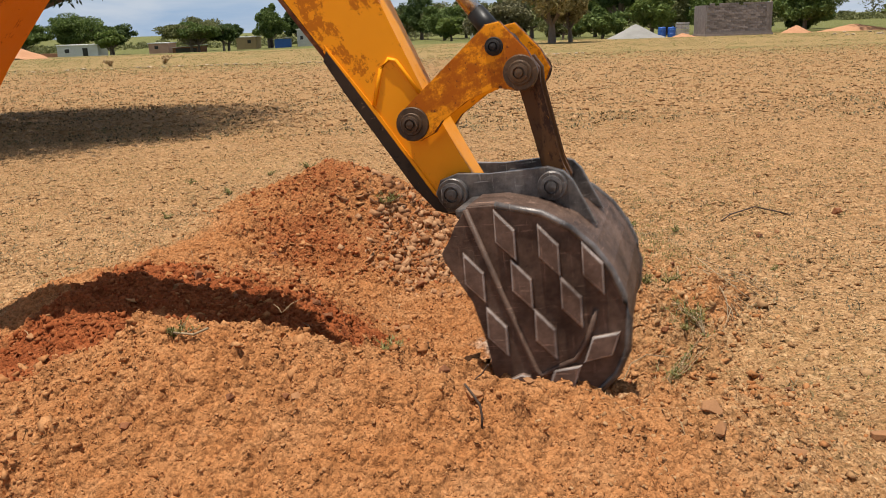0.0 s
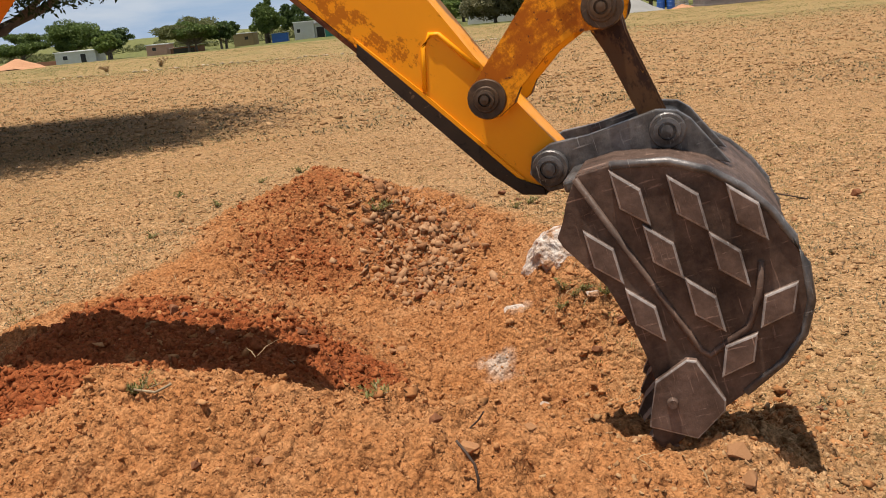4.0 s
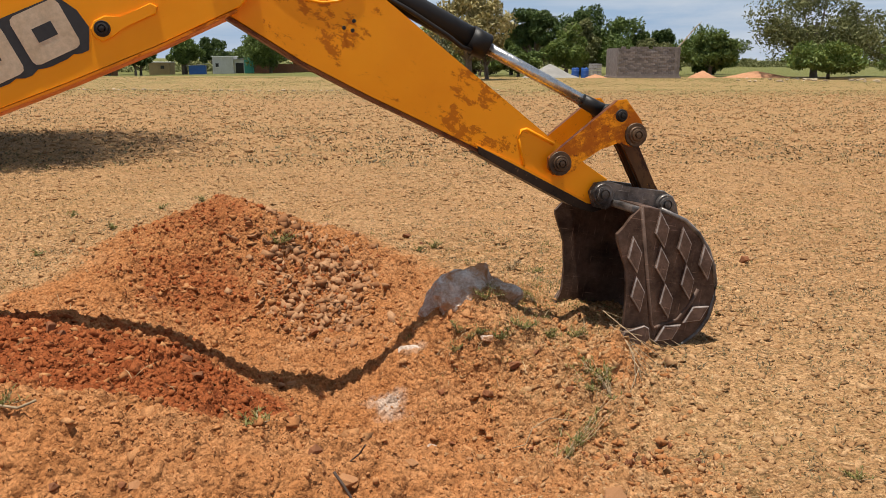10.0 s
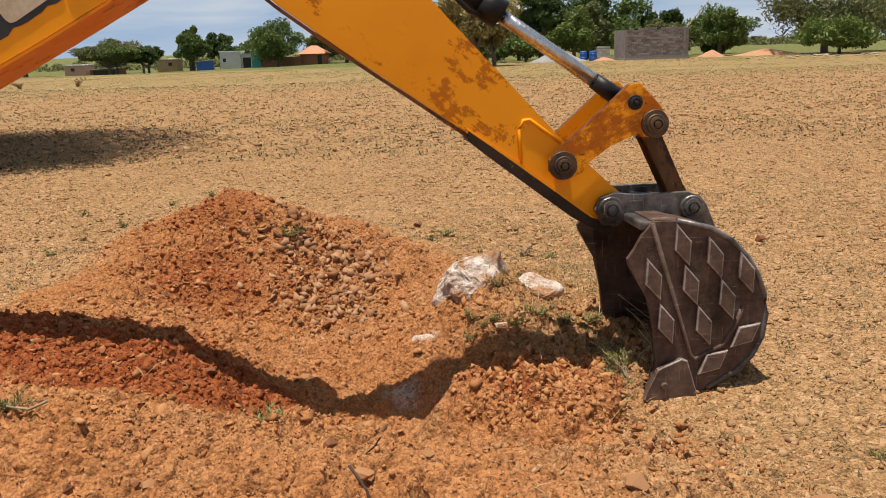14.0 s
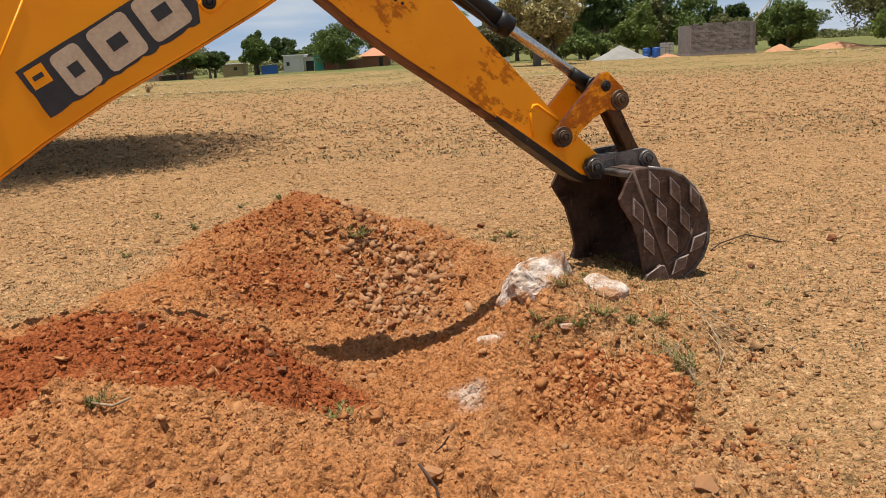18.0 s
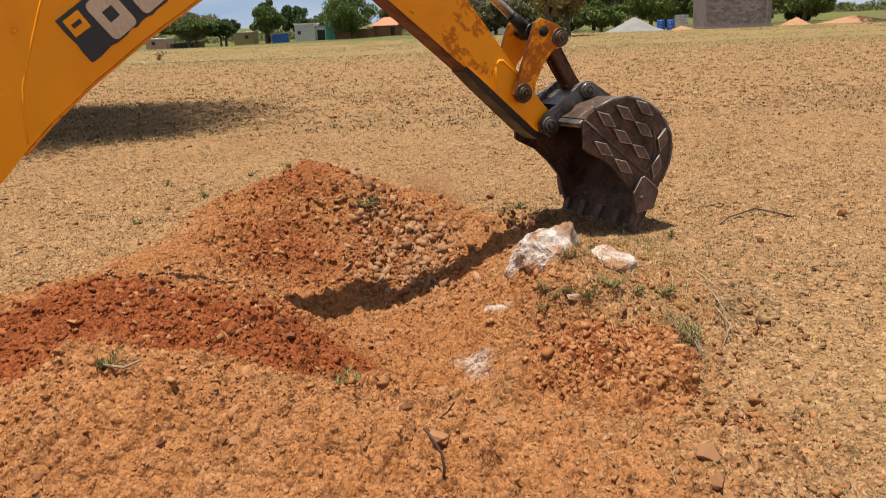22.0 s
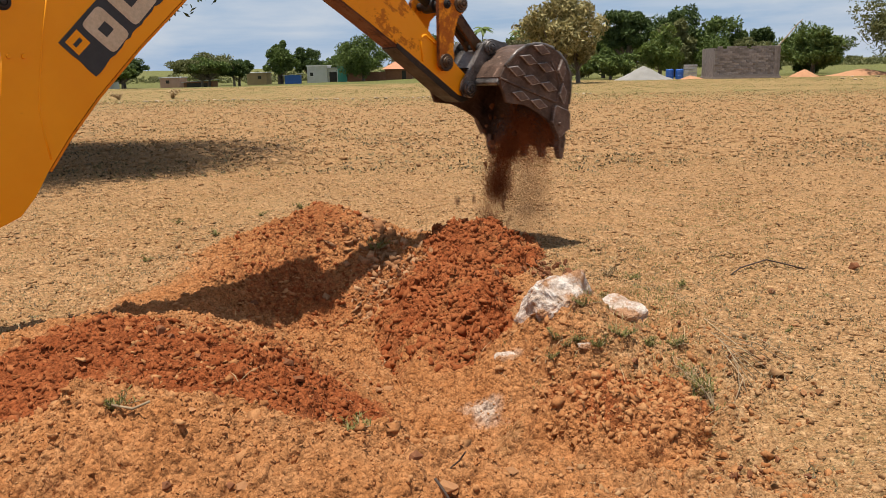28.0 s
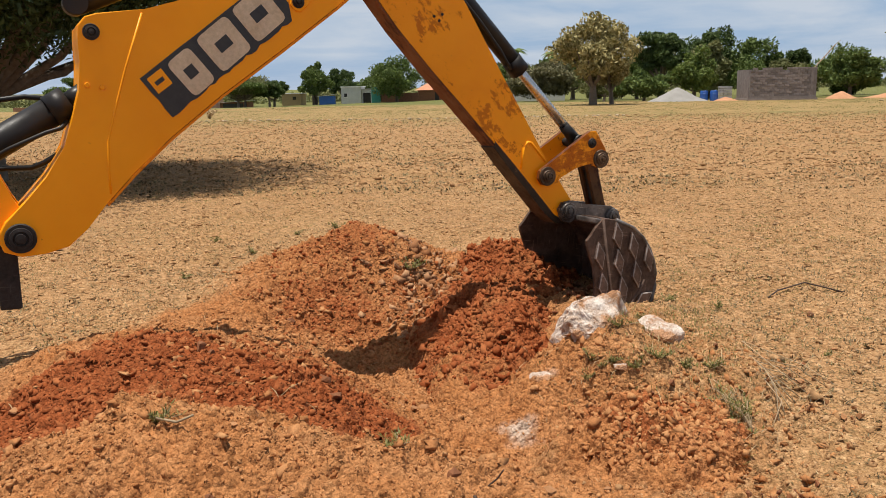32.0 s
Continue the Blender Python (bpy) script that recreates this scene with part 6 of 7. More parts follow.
tagged(new("far_woods", mesh_of("far_woods", np.concatenate(vs), np.concatenate(fs), OLIVE)), "low scrub woods along the skyline", "woods", kind="stuff")

# the tree whose crown and shadow reach in from the west
SHADE_LEAF = leaf_material("shade_tree_leaf", (0.020, 0.036, 0.010), (0.060, 0.090, 0.026), 0.12)
near = tree(-9.2, 15.4, 10.2, 6.4, 1.95, SHADE_LEAF, "large shady tree beside the field with fine leaves", 500, n=170000, leaf=0.095, clumps=210, limbs=34, name="shade_tree", trunk_r=0.24)
near["group"] = "shade trees"


# ---- buildings ----
BLOCK = simple("grey_block", (0.20, 0.165, 0.15), (0.31, 0.265, 0.245), 3.0, 0.95, relief=0.4, fine=25, vary=0.28)
MORTAR = simple("grey_mortar", (0.22, 0.19, 0.17), (0.27, 0.235, 0.215), 4.0, 0.95, relief=0.3, fine=25)
LIME = simple("white_limewash", (0.86, 0.85, 0.83), (0.76, 0.74, 0.70), 1.2, 0.9, relief=0.1)
OCHRE = simple("ochre_limewash", (0.50, 0.36, 0.19), (0.42, 0.30, 0.17), 1.2, 0.9, relief=0.1)
PINK = simple("pink_limewash", (0.58, 0.36, 0.28), (0.50, 0.30, 0.23), 1.2, 0.9, relief=0.1)
TEAL = simple("teal_paint", (0.03, 0.24, 0.19), (0.05, 0.30, 0.23), 1.5, 0.6, relief=0.1)
BLUE = simple("blue_plastic", (0.015, 0.10, 0.42), (0.03, 0.14, 0.50), 2.0, 0.45, relief=0.05)
TILE = simple("red_roof_tile", (0.42, 0.17, 0.09), (0.54, 0.25, 0.14), 4.0, 0.85, relief=0.4, fine=20)
BRICK = simple("red_mud_wall", (0.27, 0.12, 0.07), (0.36, 0.17, 0.10), 3.0, 0.95, relief=0.4, fine=20)
# flat dark colour for the shaded inside of doors and windows
DARKHOLE = simple("dark_opening", (0.03, 0.028, 0.026), (0.05, 0.045, 0.04), 3.0, 0.8, relief=0)
GRAVEL = clod_material("grey_gravel", (0.20, 0.19, 0.175), (0.36, 0.345, 0.32))
TIN = simple("tin_sheet", (0.42, 0.42, 0.42), (0.58, 0.57, 0.55), 2.0, 0.5, 0.4, relief=0.1)


def slab(name, lo, hi, mat, parent, label="", bevel=0.0):
    bm = bmesh.new()
    box(bm, lo, hi, bevel)
    return part(name, bm, mat, parent, label)


def block_house():
    x0, x1, y, g = 21.75, 27.25, 75.2, height(24, 75.2)
    ob = tagged(new("block_building"), "unfinished grey concrete block building with ragged wall top", "building")
    ob.location = (x0, y, g)
    w = x1 - x0
    slab("plinth", (-0.1, -0.15, -0.2), (w + 0.1, 4.0, 0.16), BLOCK, ob, "rough block plinth")
    slab("band", (0.0, -0.10, 0.16), (w, 0.0, 0.34), MORTAR, ob, "pale cement plinth band")
    slab("back_wall", (0.0, 3.6, 0.16), (w, 3.8, 2.5), BLOCK, ob)
    slab("side_wall", (0.0, 0.25, 0.16), (0.2, 3.6, 2.55), BLOCK, ob)
    slab("side_wall", (w - 0.2, 0.25, 0.16), (w, 3.6, 2.55), BLOCK, ob)
    slab("wall_core", (0.02, 0.04, 0.34), (w - 0.02, 0.20, 2.34), MORTAR, ob)
    bm = bmesh.new()
    box(bm, (0.008, 0, 0.008), (0.398, 0.21, 0.192), 0.012)
    me = bpy.data.meshes.new("block")
    bm.to_mesh(me)
    bm.free()
    me.materials.append(BLOCK)
    r = random.Random(4)
    for row in range(12):
        x = -0.2 if row % 2 else 0.0
        while x < w - 0.1:
            gap = row == 11 and (2.6 < x < 2.95 or r.random() < 0.12) or row == 10 and 2.6 < x < 2.95
            if not gap and x > -0.05 and x + 0.4 < w + 0.05:
                b = new("block", me)
                b.parent = ob
                b.location = (x + 0.05, -0.01 + r.uniform(-0.008, 0.008), 0.34 + 0.195 * row)
            x += 0.405
    for x in (w - 0.25, w - 0.02):
        slab("corner_pier", (x - 0.22, -0.04, 0.0), (x, 0.2, 2.62), BLOCK, ob)
    return ob


block_house()
bm = bmesh.new()
tube_taper(bm, [(27.0, 76.0, 2.3), (28.2, 76.2, 3.6), (28.9, 76.3, 4.4), (29.4, 76.3, 4.85)], [0.05, 0.045, 0.035, 0.02])
tagged(part("bamboo_pole", bm, DRY_TWIG), "long bent bamboo pole leaning on the block wall", "pole")


def heap(name, x, y, w, d, h, mat, label, n, size, seed):
    r = np.random.default_rng(seed)
    g = height(x, y)
    ob = tagged(new(name), label, "heap")
    ob.location = (x, y, g)
    gx, gy = np.meshgrid(np.linspace(-1, 1, 40), np.linspace(-1, 1, 30))
    rad = np.hypot(gx, gy)
    z = h * np.clip(1 - rad * (1 + 0.2 * fbm(gx, gy, 2.0, 3, seed)), -0.1, 1) + 0.05 * fbm(gx, gy, 5.0, 2, seed + 1) * (rad < 0.95)
    v = np.stack([gx * w / 2, gy * d / 2, z - 0.02], -1).reshape(-1, 3)
    i = (np.arange(29)[:, None] * 40 + np.arange(39)[None]).ravel()
    body = new("body", mesh_of("body", v, np.stack([i, i + 1, i + 41, i + 40], -1), mat, True))
    body.parent = ob
    return ob


heap("gravel_heap", 16.2, 77, 5.0, 3.5, 1.25, GRAVEL, "pale grey gravel heap at the building site", 0, 0, 3)
PILE = clod_material("far_soil_pile", (0.42, 0.21, 0.11), (0.52, 0.28, 0.16))
heap("soil_pile", 30.4, 78, 2.6, 2.2, 0.7, PILE, "orange soil pile beside the block wall", 0, 0, 4)
heap("soil_pile", 36.5, 80, 7.0, 3.0, 0.62, PILE, "long orange soil bank at the field's edge", 0, 0, 5)
heap("soil_pile", -36.0, 74, 5.0, 3.0, 0.95, PILE, "brown soil pile at the far edge of the field", 0, 0, 7)
for x, y, s, k in ((-18.8, 48.6, 0.75, 301), (-16.0, 49.2, 0.85, 302)):
    tagged(weed(x, y, s, k, "leafless dry bush by the stone row", True), group="dry bushes by the stone row")
heap("soil_pile", 20.1, 76.4, 2.2, 1.6, 0.35, PILE, "low orange soil pile by the tanks", 0, 0, 6)
for k, (x, y) in enumerate(((18.5, 77.2), (19.3, 77.0))):
    g = height(x, y)
    ob = tagged(new("water_drum"), "blue plastic water drum at the building site", "drum", "blue drums")
    ob.location = (x, y, g)
    bm = bmesh.new()
    lathe(bm, 0, 0, 1, [(0.0, 0.0), (0.30, 0.0), (0.34, 0.03), (0.34, 0.28), (0.355, 0.30), (0.34, 0.32), (0.34, 0.60), (0.355, 0.62), (0.34, 0.64), (0.33, 0.82), (0.28, 0.86), (0.0, 0.86)], 18)
    for v in bm.verts:
        v.co = Vector((v.co.x, v.co.z, v.co.y))
    part("barrel", bm, BLUE, ob)
    bm = bmesh.new()
    rod(bm, (0.12, 0, 0.85), (0.12, 0, 0.90), 0.06, 0.05, 12)
    part("cap", bm, BLUE, ob)
ob = tagged(new("block_stack"), "stack of pale concrete blocks at the building site", "blocks")
ob.location = (20.0, 78.0, height(20.0, 78.0))
for row in range(6):
    for k in range(3):
        slab("block", (0.37 * k + 0.02 * (row % 2), 0, 0.21 * row), (0.37 * k + 0.34 + 0.02 * (row % 2), 0.5, 0.21 * row + 0.175), TIN, ob)


def house(x0, x1, y, depth, wall_h, mat, label, openings=(), roof=None, name="house"):
    g = height((x0 + x1) / 2, y)
    w = x1 - x0
    ob = tagged(new(name), label, "house")
    ob.location = (x0, y, g)
    slab("wall", (0, 0, -0.5), (w, depth, wall_h), mat, ob)
    if roof == "flat":
        slab("roof", (-0.15, -0.2, wall_h), (w + 0.15, depth + 0.2, wall_h + 0.14), LIME, ob)
    elif roof == "hip":
        bm = bmesh.new()
        e = 0.5
        b = [bm.verts.new(p) for p in ((-e, -e, wall_h), (w + e, -e, wall_h), (w + e, depth + e, wall_h), (-e, depth + e, wall_h))]
        t = [bm.verts.new((w * 0.4, depth / 2, wall_h + 1.35)), bm.verts.new((w * 0.6, depth / 2, wall_h + 1.35))]
        for f in ((b[0], b[1], t[1], t[0]), (b[1], b[2], t[1]), (b[2], b[3], t[0], t[1]), (b[3], b[0], t[0]), b[::-1]):
            bm.faces.new(f)
        part("roof", bm, TILE, ob, "red clay tile hip roof")
    elif roof == "tin":
        bm = bmesh.new()
        prism(bm, [(-0.3, wall_h - 0.1), (w + 0.3, wall_h + 0.25), (w + 0.3, wall_h + 0.3), (-0.3, wall_h - 0.05)], -0.3, depth + 0.3)
        part("roof", bm, TIN, ob)
    for kind, ax, az, bx, bz in openings:
        # a dark sheet on the wall stands for the shaded opening
        o2 = slab(kind, (ax, -0.03, az), (bx, 0.02, bz), DARKHOLE, ob)
        if kind == "window":
            slab("sill", (ax - 0.08, -0.10, az - 0.08), (bx + 0.08, 0.0, az), mat, o2)
            slab("lintel", (ax - 0.05, -0.05, bz), (bx + 0.05, 0.0, bz + 0.08), mat, o2)
    return ob


house(-25.4, -22.0, 150, 5, 2.75, LIME, "white limewashed house with flat roof behind the field", [("window", 0.5, 1.1, 1.0, 1.7)], "flat")
house(-22.0, -20.0, 150.6, 4, 2.3, LIME, "white house wing with a slanting roof", [("door", 0.3, 0.0, 1.6, 1.7)], "tin")
house(-28.9, -26.2, 148, 1.0, 1.45, BLUE, "blue sheet-metal shed beside the white house", [], "tin", "shed")
house(-20.0, -18.5, 148.5, 0.4, 2.55, TEAL, "teal painted boundary wall", [], None, "garden_wall")
house(-18.4, -12.0, 149, 0.4, 1.45, BRICK, "red mud boundary wall under a tree", [], None, "garden_wall")
house(-36.2, -32.8, 152, 4, 2.0, OCHRE, "ochre house with small window", [("window", 1.9, 1.0, 2.5, 1.5)], "flat")
house(-12.2, -7.6, 150, 4, 1.75, BRICK, "red-roofed hut with mud walls", [("door", 2.9, 0.0, 3.6, 1.5)], "hip", "hut")
house(-61.0, -54.6, 138, 4, 1.9, LIME, "long white house with flat roof", [("window", 1.2, 0.8, 1.9, 1.4), ("door", 4.0, 0.0, 4.8, 1.5)], "flat")
house(-50.0, -46.6, 148, 4, 1.7, PINK, "pink house with flat roof", [("window", 1.0, 0.8, 1.6, 1.3)], "flat")
house(-45.4, -40.5, 146, 3, 1.0, BRICK, "low shed with a tin roof under the thorn trees", [("door", 0.5, 0.0, 4.0, 0.8)], "tin", "shed")
house(-78.0, -61.5, 140, 0.4, 0.8, BRICK, "low mud boundary wall", [], None, "garden_wall")
house(2.5, 8.5, 100, 0.3, 0.95, LIME, "pale boundary wall behind the bushes", [], None, "garden_wall")

# the hut's stick fence, and the stones that mark the field's edge
ob = tagged(new("stick_fence"), "rough stick fence beside the hut", "fence")
ob.location = (-7.4, 149, height(-7, 149))
for k in range(26):
    bm = bmesh.new()
    rod(bm, (0.17 * k, 0, -0.1), (0.17 * k + random.uniform(-0.12, 0.12), random.uniform(-0.1, 0.1), random.uniform(0.7, 1.5)), 0.035, 0.025, 6)
    part("stick", bm, DRY_TWIG, ob)
EDGE_STONE = boulder("edge_stone", (1, 0.8, 0.6), simple("pale_field_stone", (0.36, 0.27, 0.17), (0.46, 0.37, 0.25), 6, 0.95, relief=0.4), 2.0, 2)
mesh_edge = EDGE_STONE.data
bpy.data.objects.remove(EDGE_STONE)
r5 = random.Random(8)
for k in range(110):
    x = -26 + 33 * k / 110 + r5.uniform(-0.12, 0.12)
    y = 44.2 + 0.6 * math.sin(x * 0.35) + r5.uniform(-0.4, 0.4)
    if r5.random() < 0.25:
        continue
    s = r5.uniform(0.04, 0.11)
    ob = new("edge_stone", mesh_edge)
    ob.scale, ob.location, ob.rotation_euler = (s * 1.4, s, s), (x, y, height(x, y) + 0.3 * s), (0, 0, r5.uniform(0, 6))
    tagged(ob, "pale stone in the row that edges the field", "stone", "stones along the field's edge")
for k in range(40):
    x, y, s = r5.uniform(28, 44), r5.uniform(62, 74), r5.uniform(0.08, 0.2)
    ob = new("edge_stone", mesh_edge)
    ob.scale, ob.location, ob.rotation_euler = (s * 1.4, s, s), (x, y, height(x, y) + 0.3 * s), (0, 0, r5.uniform(0, 6))
    tagged(ob, "pale stone scattered by the building site", "stone", "stones by the building site")


# ---- earth that the bucket moves ----
def mound(name, rx, ry, h, kind, crumb_mat, label, seed, n=500, coarse=0.016):
    """A heap of tumbled earth: a lumpy body with loose lumps on it."""
    r = np.random.default_rng(seed)
    rings, spokes = 110, 300

    def rise(u, v):
        rad = np.hypot(u, v) * (1 + 0.42 * fbm(u, v, 1.9, 4, seed))
        s = np.clip(1 - rad, 0, 1)
        lump = 0.10 * fbm(u * rx, v * ry, 5, 3, seed + 1) + 0.08 * (np.abs(fbm(u * rx, v * ry, 9, 2, seed + 2)) - 0.12) + 0.035 * (np.abs(fbm(u * rx, v * ry, 20, 2, seed + 3)) - 0.12)
        return h * (s * s * (3 - 2 * s)) ** 0.8 + np.clip(s * 4, 0, 1) * lump - 0.5 * np.clip(rad - 0.85, 0, 1)
    q, a = np.meshgrid(np.linspace(0.004, 1.35, rings), np.linspace(0, 2 * math.pi, spokes + 1)[:-1], indexing="ij")
    gx, gy = q * np.cos(a), q * np.sin(a)
    v = np.stack([gx * rx, gy * ry, rise(gx, gy)], -1).reshape(-1, 3)
    i, j = np.meshgrid(np.arange(rings - 1), np.arange(spokes), indexing="ij")
    j2 = (j + 1) % spokes
    f = np.stack([i * spokes + j, (i + 1) * spokes + j, (i + 1) * spokes + j2, i * spokes + j2], -1).reshape(-1, 4)
    ob = tagged(new(name), label, "soil heap")
    me = mesh_of("body", v, f, SOIL, True)
    at = me.attributes.new("soil", 'FLOAT', 'POINT')
    at.data.foreach_set("value", (kind - (kind - 0.3) * np.clip(np.hypot(gx, gy).ravel() - 0.55, 0, 0.6) ** 1.5 * 1.8 + 0.22 * fbm(v[:, 0], v[:, 1], 5, 3, seed + 9)).astype(np.float32))
    body = new("body", me)
    body.parent = ob
    a, q = r.uniform(0, 2 * math.pi, n), r.random(n) ** 0.6 * 0.95
    u, w = q * np.cos(a), q * np.sin(a)
    size = 0.0018 + coarse * r.random(n) ** 4.5
    lumps = crumbs("loose_earth", np.stack([u * rx, w * ry, rise(u, w) - size * 0.12], -1), size, crumb_mat, "", seed + 5, "")
    tagged(lumps, kind="stuff")
    lumps.parent = ob
    return ob


def still(x, y, z, turn=0.0):
    return pose(x, y, z, 0, 0, turn)


front = mound("soil_heap", 0.50, 0.48, 0.07, 0.74, CLOD_DUG, "fresh orange soil heap thrown before the rocky knoll", 61, 4200)
hole_heap = mound("soil_heap", 0.66, 1.25, 0.36, 0.84, CLOD_RED, "fresh red soil heap pushed into the hole", 62, 7000, 0.024)
pushed = mound("soil_heap", 0.30, 0.26, 0.34, 0.60, CLOD_DUG, "clump of orange earth torn loose beside the boulder", 64, 1600)
dug_away = mound("soil_heap", 0.50, 0.40, 0.20, 0.34, CLOD_TAN, "tan earth bank beside the knoll that the bucket cuts away", 65, 1800)
back_heap = mound("soil_heap", 0.80, 0.85, 0.34, 0.84, CLOD_RED, "fresh red soil spread on the far bank", 63, 6000, 0.024)
MOVES += [(front, [(0.0, still(0.86, 4.15, -0.60)), (10.4, still(0.86, 4.15, -0.55)), (11.0, still(0.84, 4.12, -0.16)), (11.6, still(0.80, 4.08, -0.09)), (14.2, still(0.80, 4.06, -0.08)), (15.0, still(0.80, 4.05, -0.07)), (32.0, still(0.80, 4.05, -0.07))]),
          (hole_heap, [(0.0, still(0.55, 6.3, -1.3)), (23.6, still(0.50, 6.2, -1.1)), (24.4, still(0.36, 6.1, -0.44)), (25.0, still(0.20, 5.95, -0.28)), (25.5, still(0.04, 6.02, -0.22)), (26.5, still(-0.06, 6.08, -0.21)), (32.0, still(-0.06, 6.08, -0.21))]),
          (dug_away, [(0.0, still(1.25, 4.35, -0.10)), (9.4, still(1.25, 4.35, -0.10)), (10.6, still(1.15, 4.30, -0.13)), (11.3, still(1.0, 4.2, -0.25)), (12.0, still(0.95, 4.15, -0.55)), (32.0, still(0.95, 4.15, -0.55))]),
          (pushed, [(0.0, still(1.05, 6.1, -0.8)), (18.9, still(1.05, 6.1, -0.7)), (19.6, still(0.92, 5.95, -0.14)), (20.0, still(0.80, 5.85, -0.04)), (20.4, still(0.66, 5.90, -0.06)), (21.0, still(0.45, 6.0, -0.34)), (22.0, still(0.40, 6.0, -0.42)), (32.0, still(0.40, 6.0, -0.42))]),
          (back_heap, [(0.0, still(0.1, 7.2, -1.0)), (25.4, still(0.1, 7.2, -0.9)), (26.6, still(0.06, 7.05, -0.10)), (27.4, still(0.06, 7.05, -0.04)), (32.0, still(0.06, 7.05, -0.04))]),
          (rock_b, [(0.0, still(0.76, 4.98, 0.20, -20)), (10.9, still(0.76, 4.98, 0.20, -20)), (11.5, still(0.93, 5.02, 0.12, -28)), (32.0, still(0.93, 5.02, 0.12, -28))])]


def bucket_place(t, x, y, z):
    """Where a place of the bucket's own lies in the world at a time, between the arm's rows."""
    times = [r[0] for r in ARM]
    row = [t] + [float(np.interp(t, times, [r[k] for r in ARM])) for k in range(1, 7)]
    _, m = arm_poses(row)
    return (m[backhoe] @ Matrix.Scale(ARM_SCALE, 4) @ m[bucket]) @ Vector((x, y, z))


def shower(n, mats, lo, hi, t_dig, t_take, t_drop, spread, where, big, label, seed):
    """Clods that lie buried until t_dig, ride in the bucket, and fall from it after t_drop to where they come to rest."""
    r = random.Random(seed)
    for k in range(n):
        s = lo + (hi - lo) * r.random() ** big
        ob = new("falling_clod", SHAPES[mats][k % 4])
        ob.scale = (s, s * r.uniform(0.8, 1.2), s * r.uniform(0.7, 1.0))
        tagged(ob, label, "clod", "clods falling from the bucket")
        local = (r.uniform(0.10, 0.36), r.uniform(-0.33, 0.33), r.uniform(-0.74, -0.55))
        t1 = t_drop + spread * r.random()
        a = bucket_place(t1, *local)
        cx, cy, rx, ry = where
        ex, ey = 0.45 * a.x + 0.55 * r.gauss(cx, rx), 0.45 * a.y + 0.55 * r.gauss(cy, ry)
        ez = height(ex, ey) + 0.02
        fall = max(0.12, math.sqrt(2 * max(a.z - ez, 0.05) / 9.81))
        q = [r.uniform(-180, 180) for _ in range(3)]
        rows = [(0.0, pose(ex, ey, -0.5, *q)), (t_dig, pose(*bucket_place(t_take, *local).xy, -0.4, *q))]
        for u in np.linspace(t_take, t1, 5):
            rows.append((round(float(u), 3), Matrix.Translation(bucket_place(u, *local)) @ pose(0, 0, 0, *q)))
        for u in (0.35, 0.7, 1.0):
            rows.append((round(t1 + fall * u, 3), Matrix.Translation((a.x + (ex - a.x) * u, a.y + (ey - a.y) * u, a.z + (ez - a.z) * u * u)) @ pose(0, 0, 0, q[0] + 60 * u, q[1] + 40 * u, q[2])))
        end = rows[-1][1]
        rows += [(round(t1 + fall + 0.4, 3), end), (32.0, end)] if t1 + fall + 0.4 < 32 else [(32.0, end)]
        MOVES.append((ob, rows))


shower(80, 1, 0.008, 0.05, 19.2, 19.9, 20.4, 1.0, (0.40, 6.3, 0.2, 0.25), 2.2, "red-brown clod falling from the bucket", 71)
shower(90, 1, 0.008, 0.045, 26.2, 26.8, 27.3, 0.75, (0.3, 7.3, 0.3, 0.25), 2.2, "red clod falling from the bucket", 72)
shower(40, 1, 0.006, 0.026, 3.9, 4.3, 4.7, 0.5, (1.07, 3.28, 0.14, 0.14), 1.6, "red-brown crumb falling from the bucket", 73)
shower(40, 0, 0.006, 0.026, 14.2, 14.4, 14.8, 0.7, (1.5, 3.95, 0.18, 0.18), 1.6, "tan crumb falling from the bucket", 74)


# ---- dust ----
DUST = clod_material("soil_dust", (0.46, 0.24, 0.105), (0.58, 0.35, 0.175))


def dust(n, spread, seed, rows, fine=0.0011, coarse=0.0014, mat=DUST, name="dust_puff", label="fine orange dust drifting up from the digging", category="dust"):
    """A drifting puff of fine dust: loose grains, thick in the middle, that rise from the earth and settle into it."""
    r = np.random.default_rng(seed)
    c = r.normal(size=(9, 3)) * 0.55
    p = (c[r.integers(0, 9, n)] + r.normal(size=(n, 3)) * 0.55) * spread
    size = fine + coarse * r.random(n) ** 2
    shape, side = np.array([(1, 0, 0), (-0.5, 0.9, 0), (-0.5, -0.9, 0)]), np.array([(0, 1, 2)])
    v = np.einsum('nij,kj->nki', spins(r, n), shape) * size[:, None, None] + p[:, None]
    f = side[None] + len(shape) * np.arange(n)[:, None, None]
    ob = tagged(new(name, mesh_of(name, v.reshape(-1, 3), f.reshape(-1, 3), mat)), label, category, kind="stuff")
    MOVES.append((ob, [(t, pose(*q)) for t, q in rows]))


def puff(t0, t1, a, b, n, spread, seed):
    """Dust that rises at a from t0, drifts to b, and has sunk away by t1."""
    low = 3.2 * max(spread) + 0.3
    ax, ay, az = a
    bx, by, bz = b
    rows = [(0.0, (ax, ay, -low))]
    if t0 > 0.35:
        rows.append((t0 - 0.3, (ax, ay, -low)))
    rows += [(t0, a), ((t0 + t1) / 2, tuple(0.5 * (u + w) for u, w in zip(a, b))), (t1, b), (min(t1 + 0.8, 31.9), (bx, by, -low)), (32.0, (bx, by, -low))]
    dust(7 * n, spread, seed, rows)


puff(0.75, 1.5, (1.15, 3.33, 0.18), (1.36, 3.45, 0.11), 9000, (0.13, 0.10, 0.10), 81)
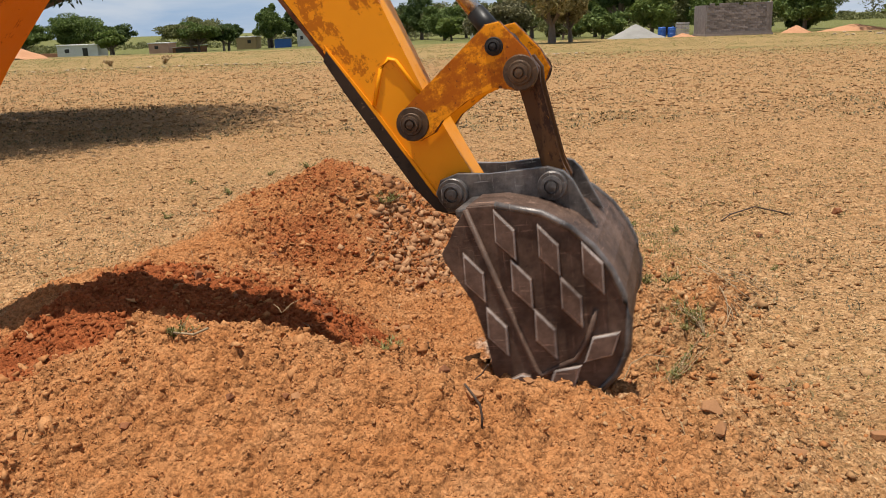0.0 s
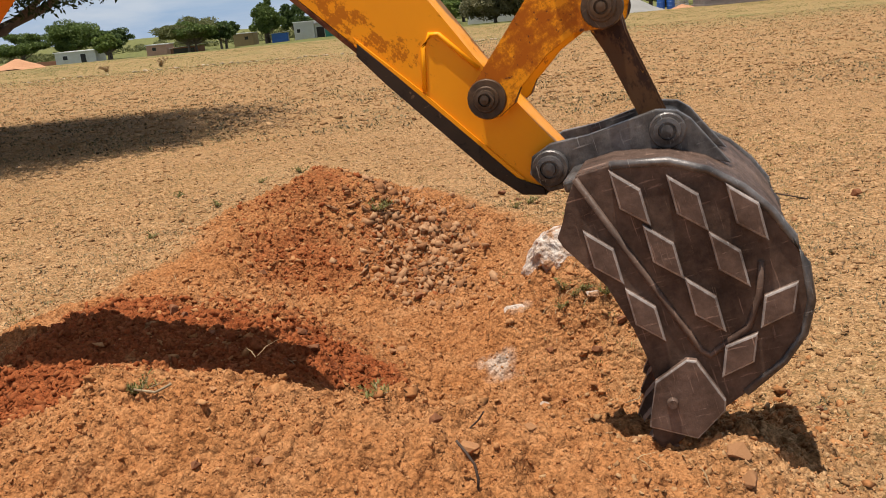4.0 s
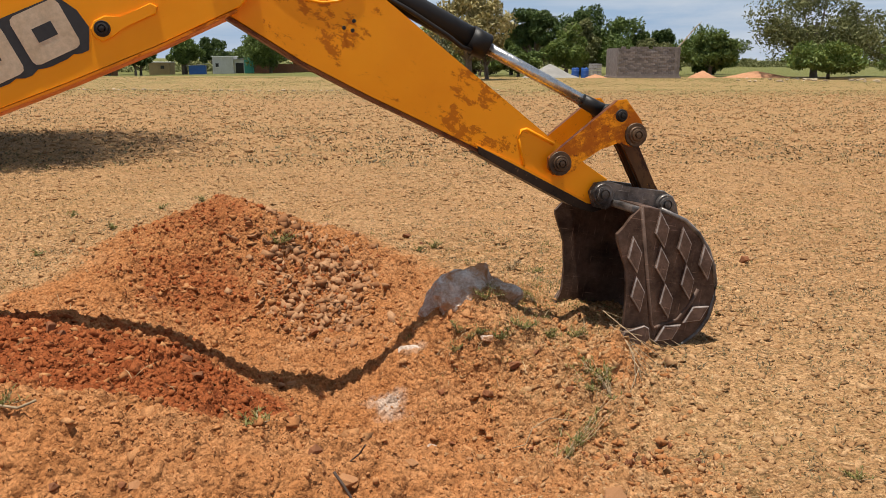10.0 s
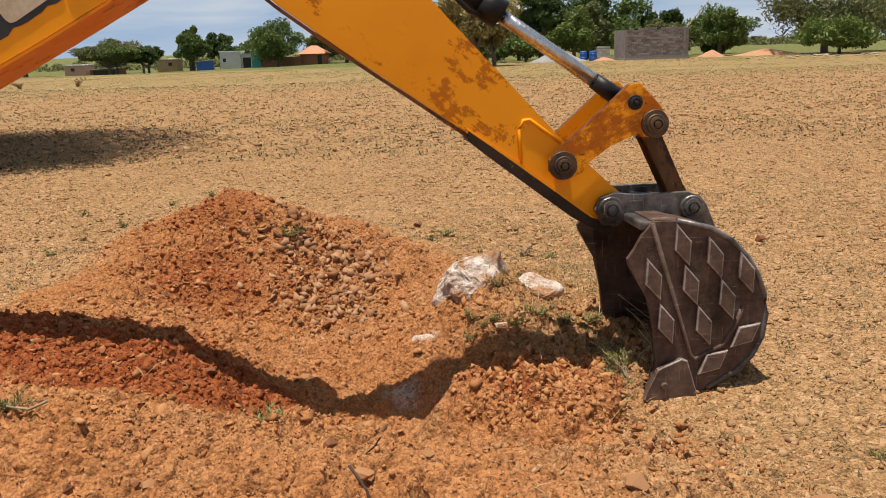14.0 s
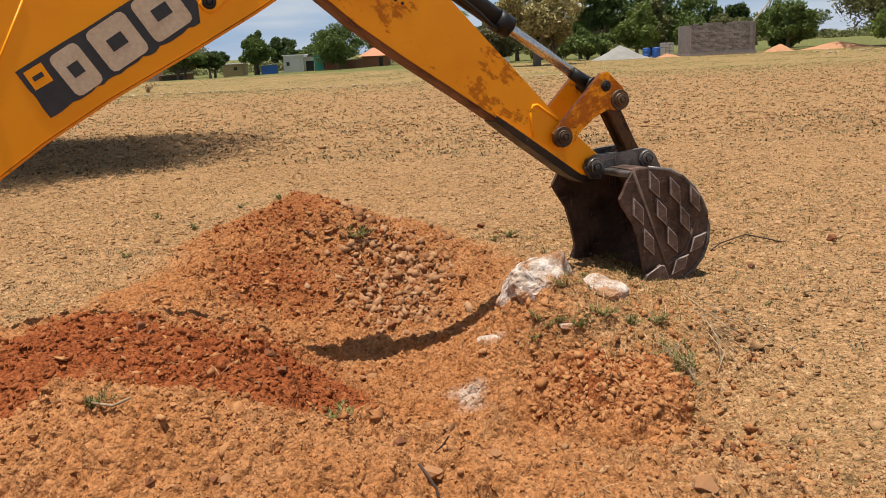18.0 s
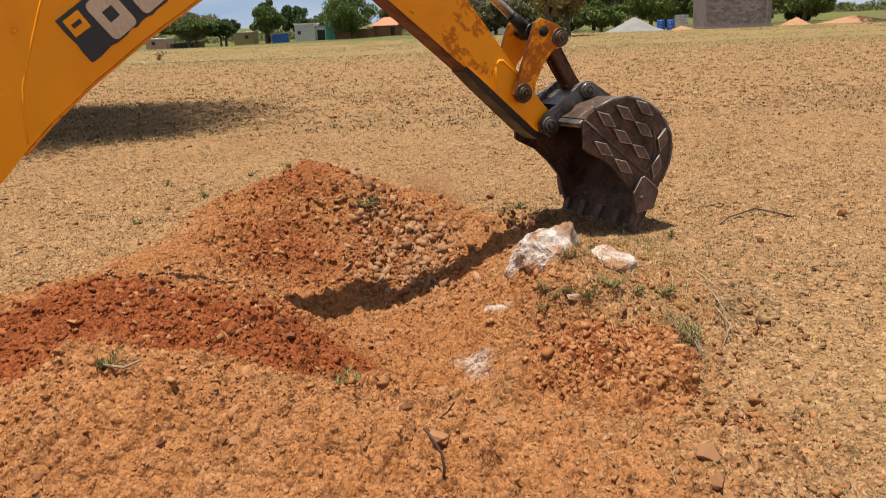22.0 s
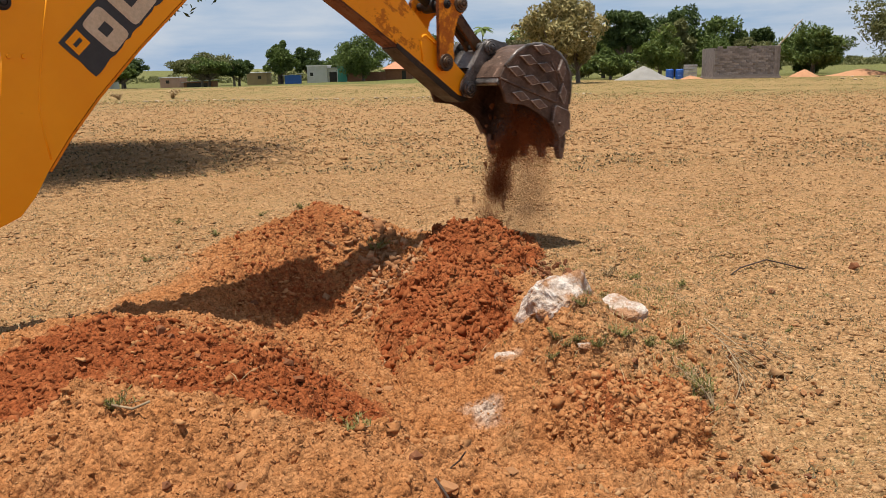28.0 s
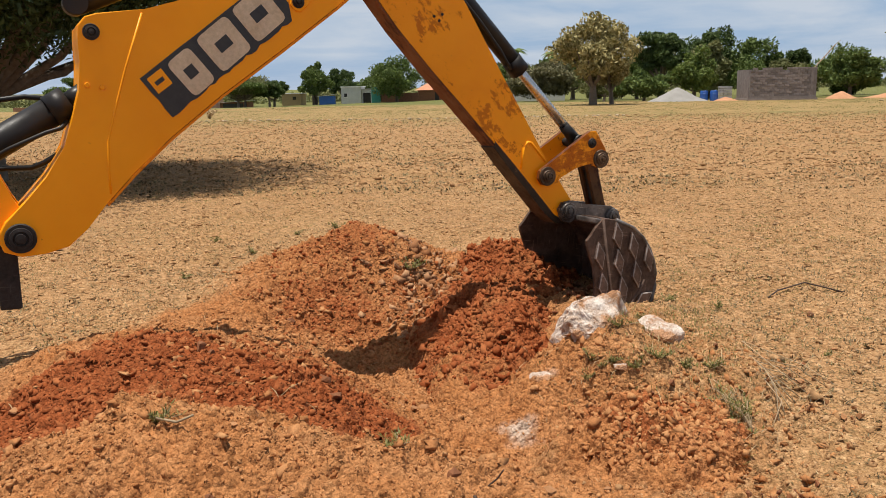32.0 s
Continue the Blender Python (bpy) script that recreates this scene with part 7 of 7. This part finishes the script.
puff(4.45, 5.7, (1.13, 3.11, 0.24), (1.41, 3.33, 0.13), 9000, (0.15, 0.12, 0.12), 82)
puff(10.8, 11.6, (1.19, 4.69, 0.13), (0.90, 4.69, 0.13), 10000, (0.17, 0.15, 0.10), 83)
puff(10.9, 12.6, (1.07, 5.76, 0.04), (1.13, 5.99, 0.02), 7000, (0.22, 0.15, 0.07), 84)
puff(14.7, 16.2, (1.53, 4.07, 0.07), (1.69, 4.29, 0.04), 9000, (0.16, 0.14, 0.10), 85)
puff(20.4, 21.7, (0.68, 6.67, 0.24), (0.51, 6.78, 0.20), 14000, (0.24, 0.18, 0.14), 86)
puff(20.6, 22.0, (0.00, 7.12, 0.24), (-0.23, 7.34, 0.19), 8000, (0.25, 0.18, 0.10), 87)
puff(27.5, 28.4, (0.56, 7.80, 0.41), (0.68, 8.14, 0.36), 12000, (0.16, 0.16, 0.26), 88)
puff(27.8, 29.6, (0.62, 9.60, 0.81), (1.02, 10.85, 1.04), 12000, (0.38, 0.30, 0.36), 89)


def stream(t_take, drops, local, n, spread, mat, label, seed):
    """Loose earth that rides in the bucket and pours out in bursts."""
    for k, t1 in enumerate(drops):
        rows = [(0.0, bucket_place(t_take, *local).xy.to_tuple() + (-0.9,)), (t_take - 0.4, bucket_place(t_take, *local).xy.to_tuple() + (-0.9,))]
        for u in np.linspace(t_take, t1, 4):
            rows.append((round(float(u), 3), tuple(bucket_place(u, *local))))
        a = bucket_place(t1, *local)
        g = height(a.x, a.y)
        fall = max(0.2, math.sqrt(2 * max(a.z - g, 0.1) / 9.81)) * 1.3
        for u in (0.4, 0.7, 1.0):
            rows.append((round(t1 + fall * u, 3), (a.x, a.y, a.z + (g + 0.05 - a.z) * u * u)))
        rows += [(round(t1 + fall + 0.5, 3), (a.x, a.y, g - 3.2 * spread[2] - 0.3)), (32.0, (a.x, a.y, g - 3.2 * spread[2] - 0.3))]
        dust(9 * n, spread, seed + k, rows, 0.0011, 0.0042, mat, "falling_earth", label, "soil")


stream(4.1, (4.62, 4.85, 5.02, 5.2), (0.10, 0.10, -0.78), 2600, (0.05, 0.07, 0.12), CLOD_RED, "moist red earth pouring from the bucket", 91)
stream(14.2, (14.75, 14.95, 15.15), (0.06, 0.0, -0.86), 1800, (0.07, 0.12, 0.08), CLOD_DUG, "tan earth trickling from the bucket teeth", 95)
stream(20.0, (20.55, 20.68, 20.8, 21.0, 21.25), (0.16, 0.0, -0.74), 3600, (0.08, 0.10, 0.13), CLOD_RED, "moist red earth pouring from the bucket", 99)
stream(26.9, (27.5, 27.62, 27.7, 27.8, 27.95, 28.15), (0.16, 0.0, -0.74), 3200, (0.08, 0.10, 0.13), CLOD_RED, "moist red earth pouring from the bucket", 103)


motions()
